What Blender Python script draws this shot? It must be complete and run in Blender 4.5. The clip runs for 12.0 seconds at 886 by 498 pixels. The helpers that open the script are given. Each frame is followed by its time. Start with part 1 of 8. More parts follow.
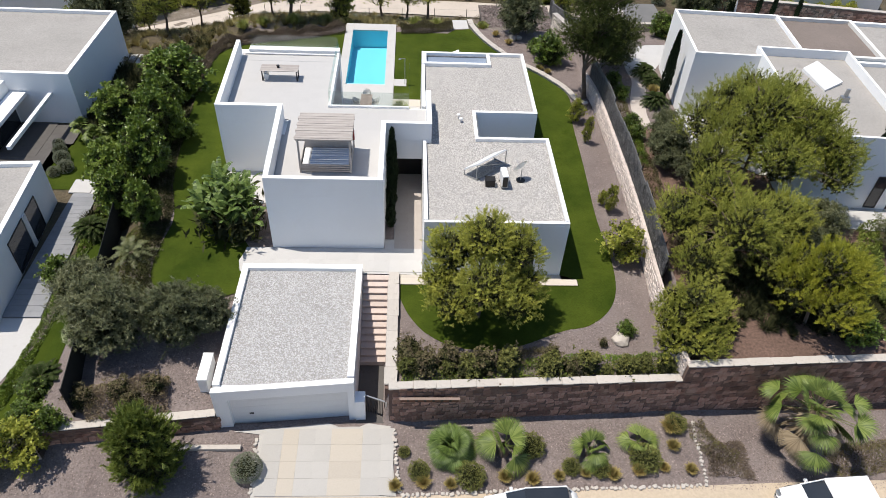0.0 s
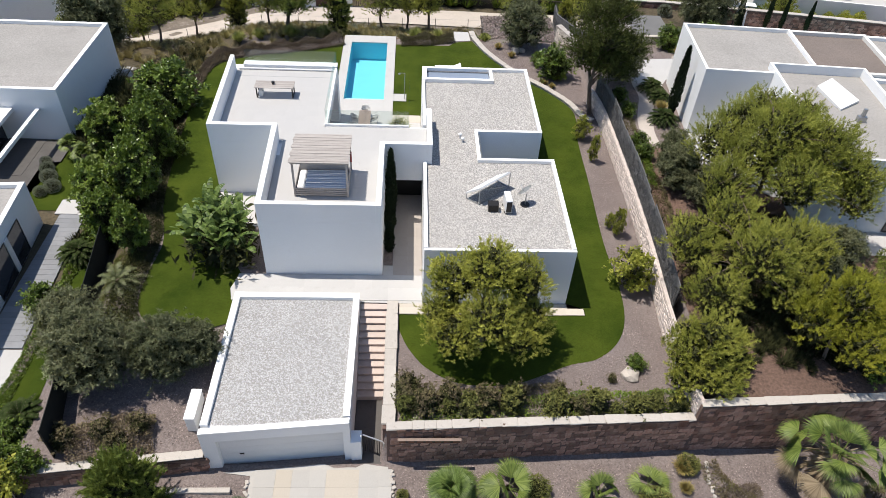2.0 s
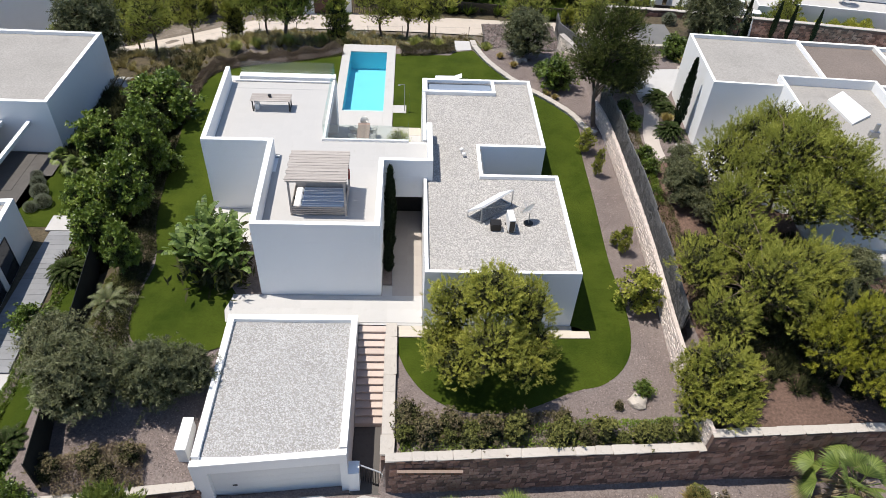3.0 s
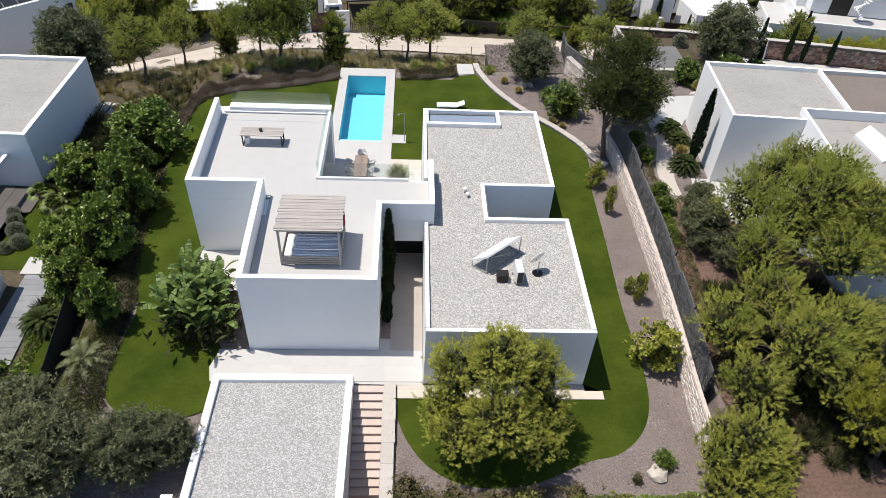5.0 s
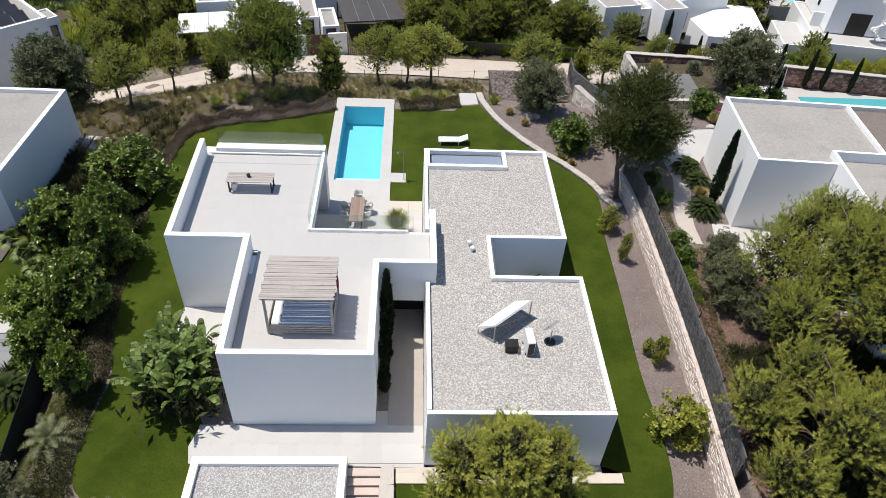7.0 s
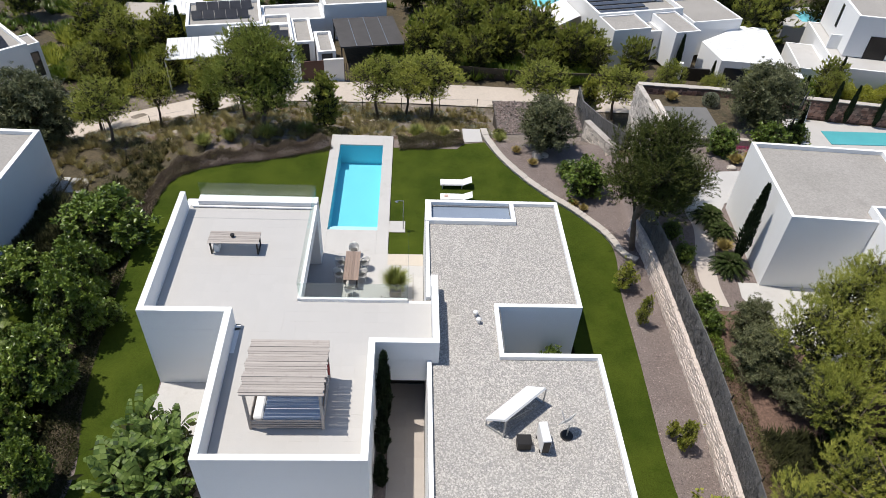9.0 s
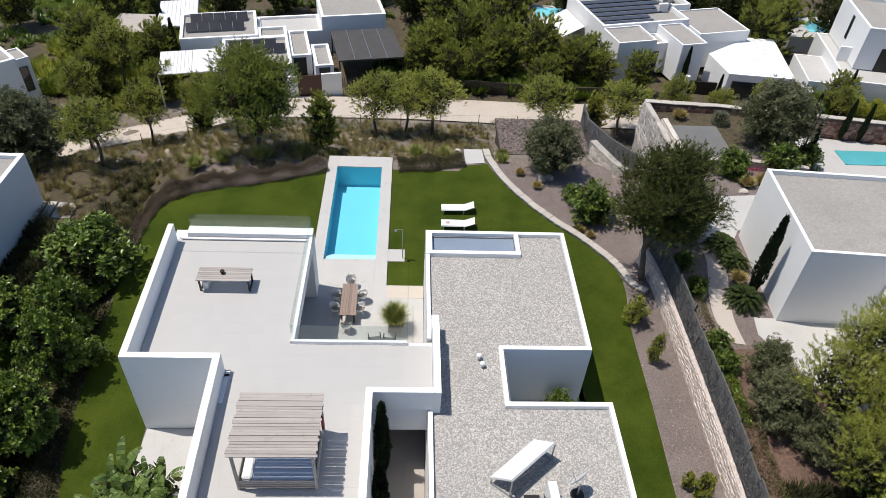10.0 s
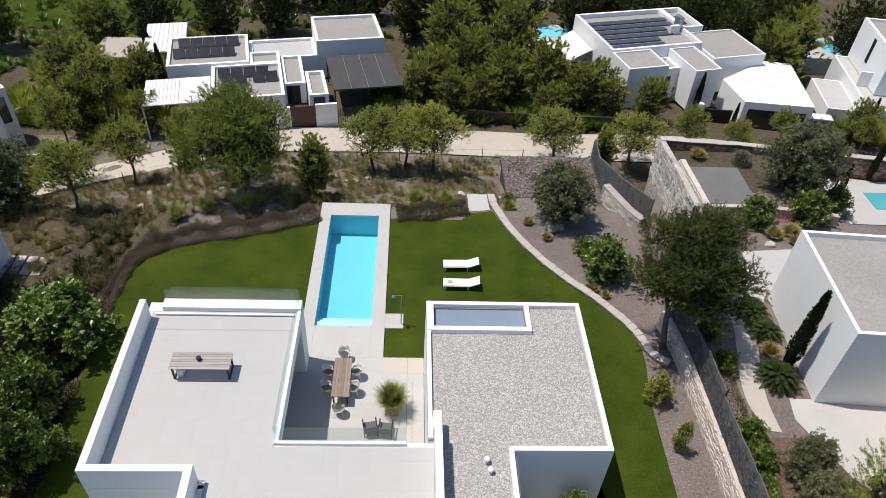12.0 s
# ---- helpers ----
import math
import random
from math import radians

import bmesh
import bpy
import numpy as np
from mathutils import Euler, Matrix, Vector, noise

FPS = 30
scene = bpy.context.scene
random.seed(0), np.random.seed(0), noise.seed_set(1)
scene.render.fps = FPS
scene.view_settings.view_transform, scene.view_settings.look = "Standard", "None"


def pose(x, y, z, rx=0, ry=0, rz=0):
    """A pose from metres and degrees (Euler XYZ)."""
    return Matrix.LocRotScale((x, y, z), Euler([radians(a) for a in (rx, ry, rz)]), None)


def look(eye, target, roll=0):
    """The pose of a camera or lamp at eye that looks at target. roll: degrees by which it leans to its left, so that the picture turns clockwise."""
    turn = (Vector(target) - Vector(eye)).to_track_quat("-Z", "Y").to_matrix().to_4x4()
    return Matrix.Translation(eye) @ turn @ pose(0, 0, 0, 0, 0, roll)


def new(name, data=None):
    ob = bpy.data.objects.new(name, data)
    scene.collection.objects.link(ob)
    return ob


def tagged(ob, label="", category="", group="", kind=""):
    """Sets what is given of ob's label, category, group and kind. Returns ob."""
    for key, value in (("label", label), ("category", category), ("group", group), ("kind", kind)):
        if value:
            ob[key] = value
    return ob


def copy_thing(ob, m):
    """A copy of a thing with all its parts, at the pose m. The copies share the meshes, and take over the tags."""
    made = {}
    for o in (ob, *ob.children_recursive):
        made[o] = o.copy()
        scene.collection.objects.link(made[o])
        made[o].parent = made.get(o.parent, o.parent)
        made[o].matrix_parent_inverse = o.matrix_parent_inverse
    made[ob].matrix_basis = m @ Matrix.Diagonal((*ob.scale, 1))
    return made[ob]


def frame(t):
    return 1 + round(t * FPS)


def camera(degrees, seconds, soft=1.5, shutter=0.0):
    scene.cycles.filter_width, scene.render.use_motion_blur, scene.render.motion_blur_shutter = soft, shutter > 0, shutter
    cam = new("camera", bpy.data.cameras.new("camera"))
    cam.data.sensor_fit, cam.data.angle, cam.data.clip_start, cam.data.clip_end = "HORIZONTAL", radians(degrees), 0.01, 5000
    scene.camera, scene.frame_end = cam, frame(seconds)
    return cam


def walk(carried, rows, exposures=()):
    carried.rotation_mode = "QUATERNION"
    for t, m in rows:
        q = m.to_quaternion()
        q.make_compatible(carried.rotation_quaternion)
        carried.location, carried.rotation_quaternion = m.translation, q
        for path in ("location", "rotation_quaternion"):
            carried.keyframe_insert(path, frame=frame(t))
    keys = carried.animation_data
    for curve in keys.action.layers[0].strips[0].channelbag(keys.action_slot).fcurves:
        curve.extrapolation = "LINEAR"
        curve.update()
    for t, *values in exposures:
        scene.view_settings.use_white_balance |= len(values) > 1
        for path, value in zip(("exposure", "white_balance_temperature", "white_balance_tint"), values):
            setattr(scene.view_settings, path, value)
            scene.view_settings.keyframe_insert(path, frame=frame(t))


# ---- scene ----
cam = camera(65.3, 12.0, soft=0.6)
PATH = [
    (0, (1.327, -0.041, 27.264), (2.884, 21.999, 6.971), 3.41),
    (0.5, (1.338, 0.358, 27.222), (2.893, 22.413, 6.945), 3.44),
    (1, (1.346, 0.857, 27.183), (2.900, 22.930, 6.925), 3.47),
    (1.5, (1.351, 1.442, 27.147), (2.904, 23.536, 6.912), 3.50),
    (2, (1.354, 2.100, 27.114), (2.906, 24.218, 6.905), 3.52),
    (2.5, (1.354, 2.822, 27.085), (2.906, 24.965, 6.904), 3.54),
    (3, (1.353, 3.598, 27.059), (2.905, 25.769, 6.909), 3.56),
    (5, (1.331, 7.140, 26.999), (2.884, 29.435, 6.986), 3.63),
    (5.5, (1.323, 8.119, 26.996), (2.877, 30.445, 7.019), 3.64),
    (6, (1.313, 9.131, 26.999), (2.868, 31.489, 7.056), 3.65),
    (6.5, (1.303, 10.176, 27.007), (2.860, 32.565, 7.099), 3.66),
    (7, (1.293, 11.253, 27.021), (2.851, 33.671, 7.147), 3.67),
    (9, (1.251, 15.852, 27.142), (2.817, 38.371, 7.383), 3.70),
    (9.5, (1.241, 17.062, 27.190), (2.810, 39.600, 7.452), 3.70),
    (10, (1.232, 18.288, 27.246), (2.804, 40.842, 7.526), 3.71),
    (10.5, (1.224, 19.524, 27.309), (2.799, 42.089, 7.603), 3.72),
    (11, (1.217, 20.760, 27.381), (2.796, 43.334, 7.685), 3.73),
    (11.5, (1.211, 21.987, 27.461), (2.794, 44.564, 7.769), 3.74),
    (12, (1.207, 23.192, 27.550), (2.794, 45.768, 7.857), 3.75),
]
walk(cam, [(t, look(eye, target, roll)) for t, eye, target, roll in PATH], [(0, 0.15), (3, 0.19), (7, 0.11), (9.5, -0.02), (12, -0.07)])

# ---- light ----
SUN_DX, SUN_DY = 0.355, -0.085  # how far a shadow runs for each metre of height
world = bpy.data.worlds.new("sky")
scene.world = world
world.use_nodes = True
sky = world.node_tree.nodes.new("ShaderNodeTexSky")
sky.sky_type = "NISHITA"
sky.sun_disc = False
sky.sun_elevation = math.atan(1 / math.hypot(SUN_DX, SUN_DY))
sky.sun_rotation = math.atan2(-SUN_DX, -SUN_DY)
sky.air_density, sky.dust_density, sky.ozone_density = 1.0, 0.6, 3.4
background = world.node_tree.nodes["Background"]
world.node_tree.links.new(sky.outputs[0], background.inputs["Color"])
background.inputs["Strength"].default_value = 0.122
sun = new("sun", bpy.data.lights.new("sun", "SUN"))
sun.data.energy, sun.data.angle, sun.data.color = 4.65, radians(0.53), (1.0, 0.935, 0.85)
sun.matrix_world = look((-SUN_DX * 60, 30 - SUN_DY * 60, 60), (0, 30, 0))

# ---- materials ----
def nodes_of(name):
    m = bpy.data.materials.new(name)
    m.use_nodes = True
    nt = m.node_tree
    return m, nt, nt.nodes["Principled BSDF"], nt.nodes["Material Output"]


def rgba(c):
    return (c[0], c[1], c[2], 1.0)


def mix_colour(nt, fac, a, b, blend="MIX"):
    n = nt.nodes.new("ShaderNodeMix")
    n.data_type, n.blend_type = "RGBA", blend
    for sock, v in ((n.inputs[0], fac), (n.inputs[6], a), (n.inputs[7], b)):
        if isinstance(v, bpy.types.NodeSocket):
            nt.links.new(v, sock)
        else:
            sock.default_value = v if isinstance(v, float) else rgba(v)
    return n.outputs[2]


def noise_of(nt, coord, scale, detail=4.0, rough=0.6, stretch=None):
    if stretch:
        mp = nt.nodes.new("ShaderNodeMapping")
        mp.inputs["Scale"].default_value = stretch
        nt.links.new(coord, mp.inputs["Vector"])
        coord = mp.outputs[0]
    n = nt.nodes.new("ShaderNodeTexNoise")
    n.inputs["Scale"].default_value, n.inputs["Detail"].default_value, n.inputs["Roughness"].default_value = scale, detail, rough
    nt.links.new(coord, n.inputs["Vector"])
    return n.outputs["Fac"]


def ramp_of(nt, fac, lo, hi):
    n = nt.nodes.new("ShaderNodeMapRange")
    n.inputs[1].default_value, n.inputs[2].default_value = lo, hi
    nt.links.new(fac, n.inputs[0])
    return n.outputs[0]


def surface(name, base, alt, stain=None, large=0.6, fine=25.0, rough=0.8, bump=0.2, depth=0.01, vary=0.0, island=0.0,
            metal=0.0, stretch=None, speck=0.0, spec=0.4):
    """A matt surface: two tones mixed by a broad noise, fine grain, optional stains, and a shift of tone for each piece."""
    m, nt, bsdf, out = nodes_of(name)
    tc = nt.nodes.new("ShaderNodeTexCoord").outputs["Object"]
    broad = ramp_of(nt, noise_of(nt, tc, large, 5.0, 0.6, stretch), 0.3, 0.7)
    colour = mix_colour(nt, broad, base, alt)
    grain = noise_of(nt, tc, fine, 3.0, 0.7, stretch)
    g = ramp_of(nt, grain, 0.25, 0.75)
    lo = tuple(0.72 for _ in range(3)) if speck == 0 else (1 - speck,) * 3
    colour = mix_colour(nt, 1.0, colour, mix_colour(nt, g, lo, (1.12, 1.12, 1.12)), "MULTIPLY") if speck else mix_colour(
        nt, 0.35, colour, mix_colour(nt, g, lo, (1.12, 1.12, 1.12)), "MULTIPLY")
    if stain:
        s = ramp_of(nt, noise_of(nt, tc, large * 2.7, 8.0, 0.7), 0.56, 0.74)
        colour = mix_colour(nt, s, colour, stain)
    for amount, kind in ((vary, "ShaderNodeObjectInfo"), (island, "ShaderNodeNewGeometry")):
        if amount:
            r = nt.nodes.new(kind).outputs["Random" if kind.endswith("Info") else "Random Per Island"]
            colour = mix_colour(nt, 1.0, colour, mix_colour(nt, r, (1 - amount,) * 3, (1 + amount,) * 3), "MULTIPLY")
    nt.links.new(colour, bsdf.inputs["Base Color"])
    bsdf.inputs["Roughness"].default_value, bsdf.inputs["Metallic"].default_value = rough, metal
    bsdf.inputs["Specular IOR Level"].default_value = spec
    b = nt.nodes.new("ShaderNodeBump")
    b.inputs["Strength"].default_value, b.inputs["Distance"].default_value = bump, depth
    nt.links.new(grain, b.inputs["Height"])
    nt.links.new(b.outputs[0], bsdf.inputs["Normal"])
    return m


def foliage(name, dark, light, tip=None, rough=0.55, through_share=0.25, patchy=0.0, grain=2.2, gloss=0.3):
    """Leaves: a tone for each leaf between two greens, some tips paler, with light passing through."""
    m, nt, bsdf, out = nodes_of(name)
    r = nt.nodes.new("ShaderNodeNewGeometry").outputs["Random Per Island"]
    tc = nt.nodes.new("ShaderNodeTexCoord").outputs["Object"]
    patch = ramp_of(nt, noise_of(nt, tc, 0.9, 3.0, 0.6), 0.3, 0.7)
    if patchy:
        m2 = nt.nodes.new("ShaderNodeMix")
        m2.inputs[0].default_value = patchy
        nt.links.new(r, m2.inputs[2])
        nt.links.new(ramp_of(nt, noise_of(nt, tc, grain, 2.0, 0.6), 0.32, 0.68), m2.inputs[3])
        r = m2.outputs[0]
    colour = mix_colour(nt, r, dark, light)
    if tip:
        colour = mix_colour(nt, patch, colour, mix_colour(nt, r, light, tip))
    o = nt.nodes.new("ShaderNodeObjectInfo").outputs["Random"]
    colour = mix_colour(nt, 1.0, colour, mix_colour(nt, o, (0.85, 0.88, 0.85), (1.12, 1.1, 1.1)), "MULTIPLY")
    nt.links.new(colour, bsdf.inputs["Base Color"])
    bsdf.inputs["Roughness"].default_value = rough
    bsdf.inputs["Specular IOR Level"].default_value = gloss
    t = nt.nodes.new("ShaderNodeBsdfTranslucent")
    nt.links.new(colour, t.inputs["Color"])
    mx = nt.nodes.new("ShaderNodeMixShader")
    mx.inputs[0].default_value = through_share
    nt.links.new(bsdf.outputs[0], mx.inputs[1])
    nt.links.new(t.outputs[0], mx.inputs[2])
    nt.links.new(mx.outputs[0], out.inputs["Surface"])
    return m


def clear(name, tint, gloss_rough=0.02, share=0.06, ripple=0.0):
    """Clear glass or water: light goes straight through a tint, under a little gloss."""
    m, nt, bsdf, out = nodes_of(name)
    nt.nodes.remove(bsdf)
    tr = nt.nodes.new("ShaderNodeBsdfTransparent")
    tr.inputs[0].default_value = rgba(tint)
    gl = nt.nodes.new("ShaderNodeBsdfGlossy")
    gl.inputs["Roughness"].default_value = gloss_rough
    mx = nt.nodes.new("ShaderNodeMixShader")
    mx.inputs[0].default_value = share
    nt.links.new(tr.outputs[0], mx.inputs[1])
    nt.links.new(gl.outputs[0], mx.inputs[2])
    nt.links.new(mx.outputs[0], out.inputs["Surface"])
    if ripple:
        tc = nt.nodes.new("ShaderNodeTexCoord").outputs["Object"]
        b = nt.nodes.new("ShaderNodeBump")
        b.inputs["Strength"].default_value, b.inputs["Distance"].default_value = ripple, 0.03
        nt.links.new(noise_of(nt, tc, 2.2, 3.0, 0.5), b.inputs["Height"])
        nt.links.new(b.outputs[0], gl.inputs["Normal"])
    return m


WHITE = surface("white_render", (0.87, 0.87, 0.86), (0.845, 0.845, 0.835), (0.80, 0.795, 0.78), large=0.35, fine=60, rough=0.9, bump=0.06, depth=0.004)
OFFWHITE = surface("cream_render", (0.74, 0.72, 0.67), (0.68, 0.66, 0.61), (0.6, 0.58, 0.54), large=0.4, fine=50, rough=0.9, bump=0.08, depth=0.004)
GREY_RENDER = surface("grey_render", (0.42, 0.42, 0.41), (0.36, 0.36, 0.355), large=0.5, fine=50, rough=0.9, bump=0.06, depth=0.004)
GRAVEL_BED = surface("roof_gravel_bed", (0.41, 0.395, 0.375), (0.365, 0.352, 0.334), large=0.5, fine=19, rough=0.95, bump=0.6, depth=0.03, speck=0.5)
PEBBLE = surface("roof_pebble", (0.49, 0.47, 0.442), (0.435, 0.417, 0.392), large=0.4, fine=30, rough=0.9, bump=0.1, island=0.27)
FAR_GRAVEL = surface("far_roof_gravel", (0.36, 0.34, 0.315), (0.31, 0.295, 0.27), (0.26, 0.245, 0.225), large=0.3, fine=9, rough=0.95, bump=0.5, depth=0.03, speck=0.25)
TILE = surface("terrace_tile", (0.472, 0.46, 0.442), (0.452, 0.441, 0.424), (0.425, 0.405, 0.378), large=0.9, fine=14, rough=0.65, bump=0.03, depth=0.003, vary=0.012)
GROUT = surface("tile_joint", (0.455, 0.443, 0.426), (0.435, 0.424, 0.408), rough=0.9)
STONE_PAVING = surface("sandstone_paving", (0.58, 0.52, 0.44), (0.52, 0.465, 0.39), (0.46, 0.41, 0.35), large=0.8, fine=20, rough=0.8, bump=0.1, depth=0.005, vary=0.08)
PALE_PAVING = surface("pale_paving", (0.50, 0.487, 0.466), (0.465, 0.452, 0.433), (0.41, 0.39, 0.365), large=0.5, fine=18, rough=0.75, bump=0.06, depth=0.004, vary=0.03)
STEP_STONE = surface("step_stone", (0.575, 0.485, 0.43), (0.51, 0.425, 0.375), (0.43, 0.365, 0.325), large=1.1, fine=22, rough=0.8, bump=0.08, depth=0.004, vary=0.06)
DRIVE_SLAB = surface("drive_slab", (0.46, 0.41, 0.34), (0.43, 0.385, 0.32), (0.38, 0.34, 0.285), large=0.7, fine=18, rough=0.85, bump=0.1, depth=0.005, vary=0.04)
DRIVE_GREY = surface("drive_grey_slab", (0.435, 0.415, 0.38), (0.40, 0.38, 0.35), (0.35, 0.335, 0.31), large=0.7, fine=18, rough=0.85, bump=0.1, depth=0.005, vary=0.04)
MULCH = surface("gravel_mulch", (0.205, 0.164, 0.150), (0.275, 0.228, 0.210), (0.12, 0.095, 0.085), large=0.45, fine=11, rough=0.95, bump=0.9, depth=0.05, speck=0.55)
SOIL = surface("dry_soil", (0.20, 0.125, 0.095), (0.14, 0.088, 0.066), (0.085, 0.056, 0.042), large=0.25, fine=7, rough=0.95, bump=0.9, depth=0.06, speck=0.55)
LAWN = surface("lawn_turf", (0.036, 0.060, 0.007), (0.084, 0.113, 0.014), (0.031, 0.054, 0.005), large=0.33, fine=26, rough=0.95, bump=0.8, depth=0.04, speck=0.55, spec=0.06)
CHIPS = surface("mulch_chips", (0.29, 0.235, 0.212), (0.19, 0.15, 0.135), large=0.8, fine=20, rough=0.95, bump=0.2, island=0.6)
# dark wild ground; below the hedge its colour stands in for shade
WILD_SHADE_GROUND = surface("shaded_wild_ground", (0.075, 0.062, 0.036), (0.14, 0.108, 0.065), (0.035, 0.038, 0.018), large=0.3, fine=5, rough=0.95, bump=0.9, depth=0.08, speck=0.6)
LANE = surface("lane_concrete", (0.52, 0.455, 0.39), (0.46, 0.405, 0.345), (0.40, 0.35, 0.30), large=0.25, fine=6, rough=0.9, bump=0.2, speck=0.12)
STREET = surface("street_paving", (0.50, 0.41, 0.305), (0.45, 0.37, 0.275), (0.38, 0.31, 0.235), large=0.3, fine=9, rough=0.9, bump=0.2, speck=0.14)
STONE = surface("wall_stone", (0.205, 0.098, 0.068), (0.30, 0.205, 0.16), (0.09, 0.055, 0.043), large=1.8, fine=18, rough=0.9, bump=0.6, depth=0.02, vary=0.5, island=0.5)
MORTAR = surface("wall_mortar", (0.12, 0.078, 0.064), (0.16, 0.108, 0.088), large=2, fine=20, rough=0.95, bump=0.4)
PALE_STONE = surface("pale_wall_stone", (0.50, 0.455, 0.405), (0.38, 0.335, 0.29), (0.26, 0.22, 0.19), large=1.5, fine=14, rough=0.9, bump=0.6, depth=0.02, vary=0.25, island=0.3)
WARM_STONE = surface("warm_pale_wall_stone", (0.62, 0.545, 0.49), (0.50, 0.425, 0.38), (0.72, 0.66, 0.61), large=2.6, fine=12, rough=0.9, bump=0.6, depth=0.02, vary=0.12, island=0.14, speck=0.25)
BLEACHED = surface("bleached_rubble", (0.66, 0.61, 0.55), (0.46, 0.415, 0.37), (0.28, 0.245, 0.215), large=1.7, fine=9, rough=0.9, bump=0.8, depth=0.04, vary=0.25, island=0.3, speck=0.25)
COPING = surface("stone_coping", (0.50, 0.46, 0.41), (0.44, 0.40, 0.355), (0.30, 0.26, 0.22), large=1.4, fine=14, rough=0.85, bump=0.3, depth=0.01, vary=0.05)
ROCK = surface("garden_rock", (0.55, 0.49, 0.42), (0.42, 0.37, 0.32), (0.3, 0.26, 0.22), large=2, fine=9, rough=0.9, bump=0.7, depth=0.04, vary=0.15)
DARK_GLASS = surface("dark_window_glass", (0.02, 0.024, 0.03), (0.03, 0.034, 0.04), rough=0.06, bump=0.0, spec=0.6)
DARK_METAL = surface("dark_metal", (0.035, 0.033, 0.032), (0.05, 0.047, 0.045), rough=0.45, metal=0.6, bump=0.02)
GREY_METAL = surface("grey_metal", (0.42, 0.43, 0.44), (0.36, 0.37, 0.38), rough=0.35, metal=0.8, bump=0.02)
WHITE_METAL = surface("white_painted_metal", (0.76, 0.76, 0.75), (0.71, 0.71, 0.70), rough=0.45, bump=0.02)
GREY_WOOD = surface("weathered_wood", (0.42, 0.38, 0.345), (0.35, 0.315, 0.285), (0.28, 0.25, 0.225), large=1.2, fine=30, rough=0.8, bump=0.3, depth=0.004, vary=0.14, stretch=(1, 12, 12))
BROWN_WOOD = surface("oiled_teak", (0.30, 0.225, 0.185), (0.245, 0.18, 0.145), large=1.5, fine=30, rough=0.6, bump=0.2, depth=0.003, vary=0.15, stretch=(12, 1, 12))
DARK_WOOD = surface("dark_stained_wood", (0.075, 0.06, 0.05), (0.055, 0.045, 0.038), large=2, fine=30, rough=0.6, bump=0.2, depth=0.003, vary=0.1)
DECK_GREY = surface("grey_deck_board", (0.25, 0.255, 0.265), (0.21, 0.215, 0.225), (0.17, 0.17, 0.18), large=0.8, fine=25, rough=0.75, bump=0.2, depth=0.004, vary=0.1)
BARK = surface("bark", (0.13, 0.095, 0.07), (0.20, 0.155, 0.12), large=2.5, fine=25, rough=0.95, bump=0.9, depth=0.03)
HEATHER = surface("heather_screen", (0.155, 0.152, 0.150), (0.205, 0.200, 0.198), (0.10, 0.098, 0.096), large=1.5, fine=30, rough=0.95, bump=0.9, depth=0.03, stretch=(4, 4, 0.6), island=0.45)
DARK_FABRIC = surface("dark_shade_netting", (0.012, 0.014, 0.012), (0.02, 0.022, 0.018), large=2, fine=60, rough=0.95, bump=0.2)
CUSHION = surface("striped_cushion", (0.42, 0.47, 0.55), (0.38, 0.43, 0.51), rough=0.9, bump=0.1)
CUSHION_WHITE = surface("white_cushion", (0.78, 0.78, 0.77), (0.72, 0.72, 0.71), rough=0.9, bump=0.1, large=3)
PLASTIC_WHITE = surface("white_plastic", (0.78, 0.775, 0.76), (0.74, 0.735, 0.72), rough=0.4, bump=0.02)
POOL_TILE = surface("pool_mosaic", (0.20, 0.62, 0.71), (0.18, 0.58, 0.68), large=1.0, fine=20, rough=0.3, bump=0.05, depth=0.003, speck=0.08)
WATER = clear("pool_water", (0.80, 0.965, 0.99), 0.03, 0.04, 0.25)
GLASS = clear("clear_glass", (0.88, 0.92, 0.91), 0.01, 0.07)
# pane with the blue of the sky's light put into its base colour
SKYLIGHT = surface("sky_coloured_skylight", (0.25, 0.30, 0.37), (0.22, 0.265, 0.335), large=0.7, fine=30, rough=0.12, bump=0.01, spec=0.6)
SOLAR = surface("solar_panel_cell", (0.05, 0.055, 0.07), (0.065, 0.07, 0.088), rough=0.2, bump=0.0, spec=0.6)
RUBBER = surface("tyre_rubber", (0.02, 0.02, 0.02), (0.03, 0.03, 0.03), rough=0.8)
CAR_WHITE = surface("white_car_paint", (0.80, 0.80, 0.80), (0.78, 0.78, 0.78), rough=0.12, bump=0.0, spec=0.6)
CLAY = surface("clay_pot", (0.42, 0.34, 0.29), (0.36, 0.29, 0.25), rough=0.8, bump=0.1)

PINE = foliage("pine_needles", (0.060, 0.074, 0.013), (0.345, 0.37, 0.060), (0.60, 0.57, 0.125), 0.6, 0.18, 0.6)
PINE_YELLOW = foliage("yellow_pine_needles", (0.10, 0.115, 0.012), (0.36, 0.37, 0.04), (0.60, 0.56, 0.07), 0.6, 0.25, 0.6)
PINE_DARK = foliage("dark_pine_needles", (0.010, 0.016, 0.004), (0.06, 0.078, 0.017), (0.15, 0.165, 0.042), 0.8, 0.08, 0.4, gloss=0.15)
SLOPE_PINE = foliage("green_pine_needles", (0.035, 0.055, 0.010), (0.20, 0.25, 0.04), (0.40, 0.42, 0.09), 0.6, 0.2, 0.6)
FRESH_LEAF = foliage("fresh_green_leaves", (0.018, 0.038, 0.005), (0.16, 0.235, 0.028), (0.38, 0.45, 0.09), 0.35, 0.15, 0.5, 1.6, 0.5)
OLIVE = foliage("olive_leaves", (0.030, 0.038, 0.015), (0.135, 0.145, 0.066), (0.26, 0.265, 0.14), 0.45, 0.12, 0.4)
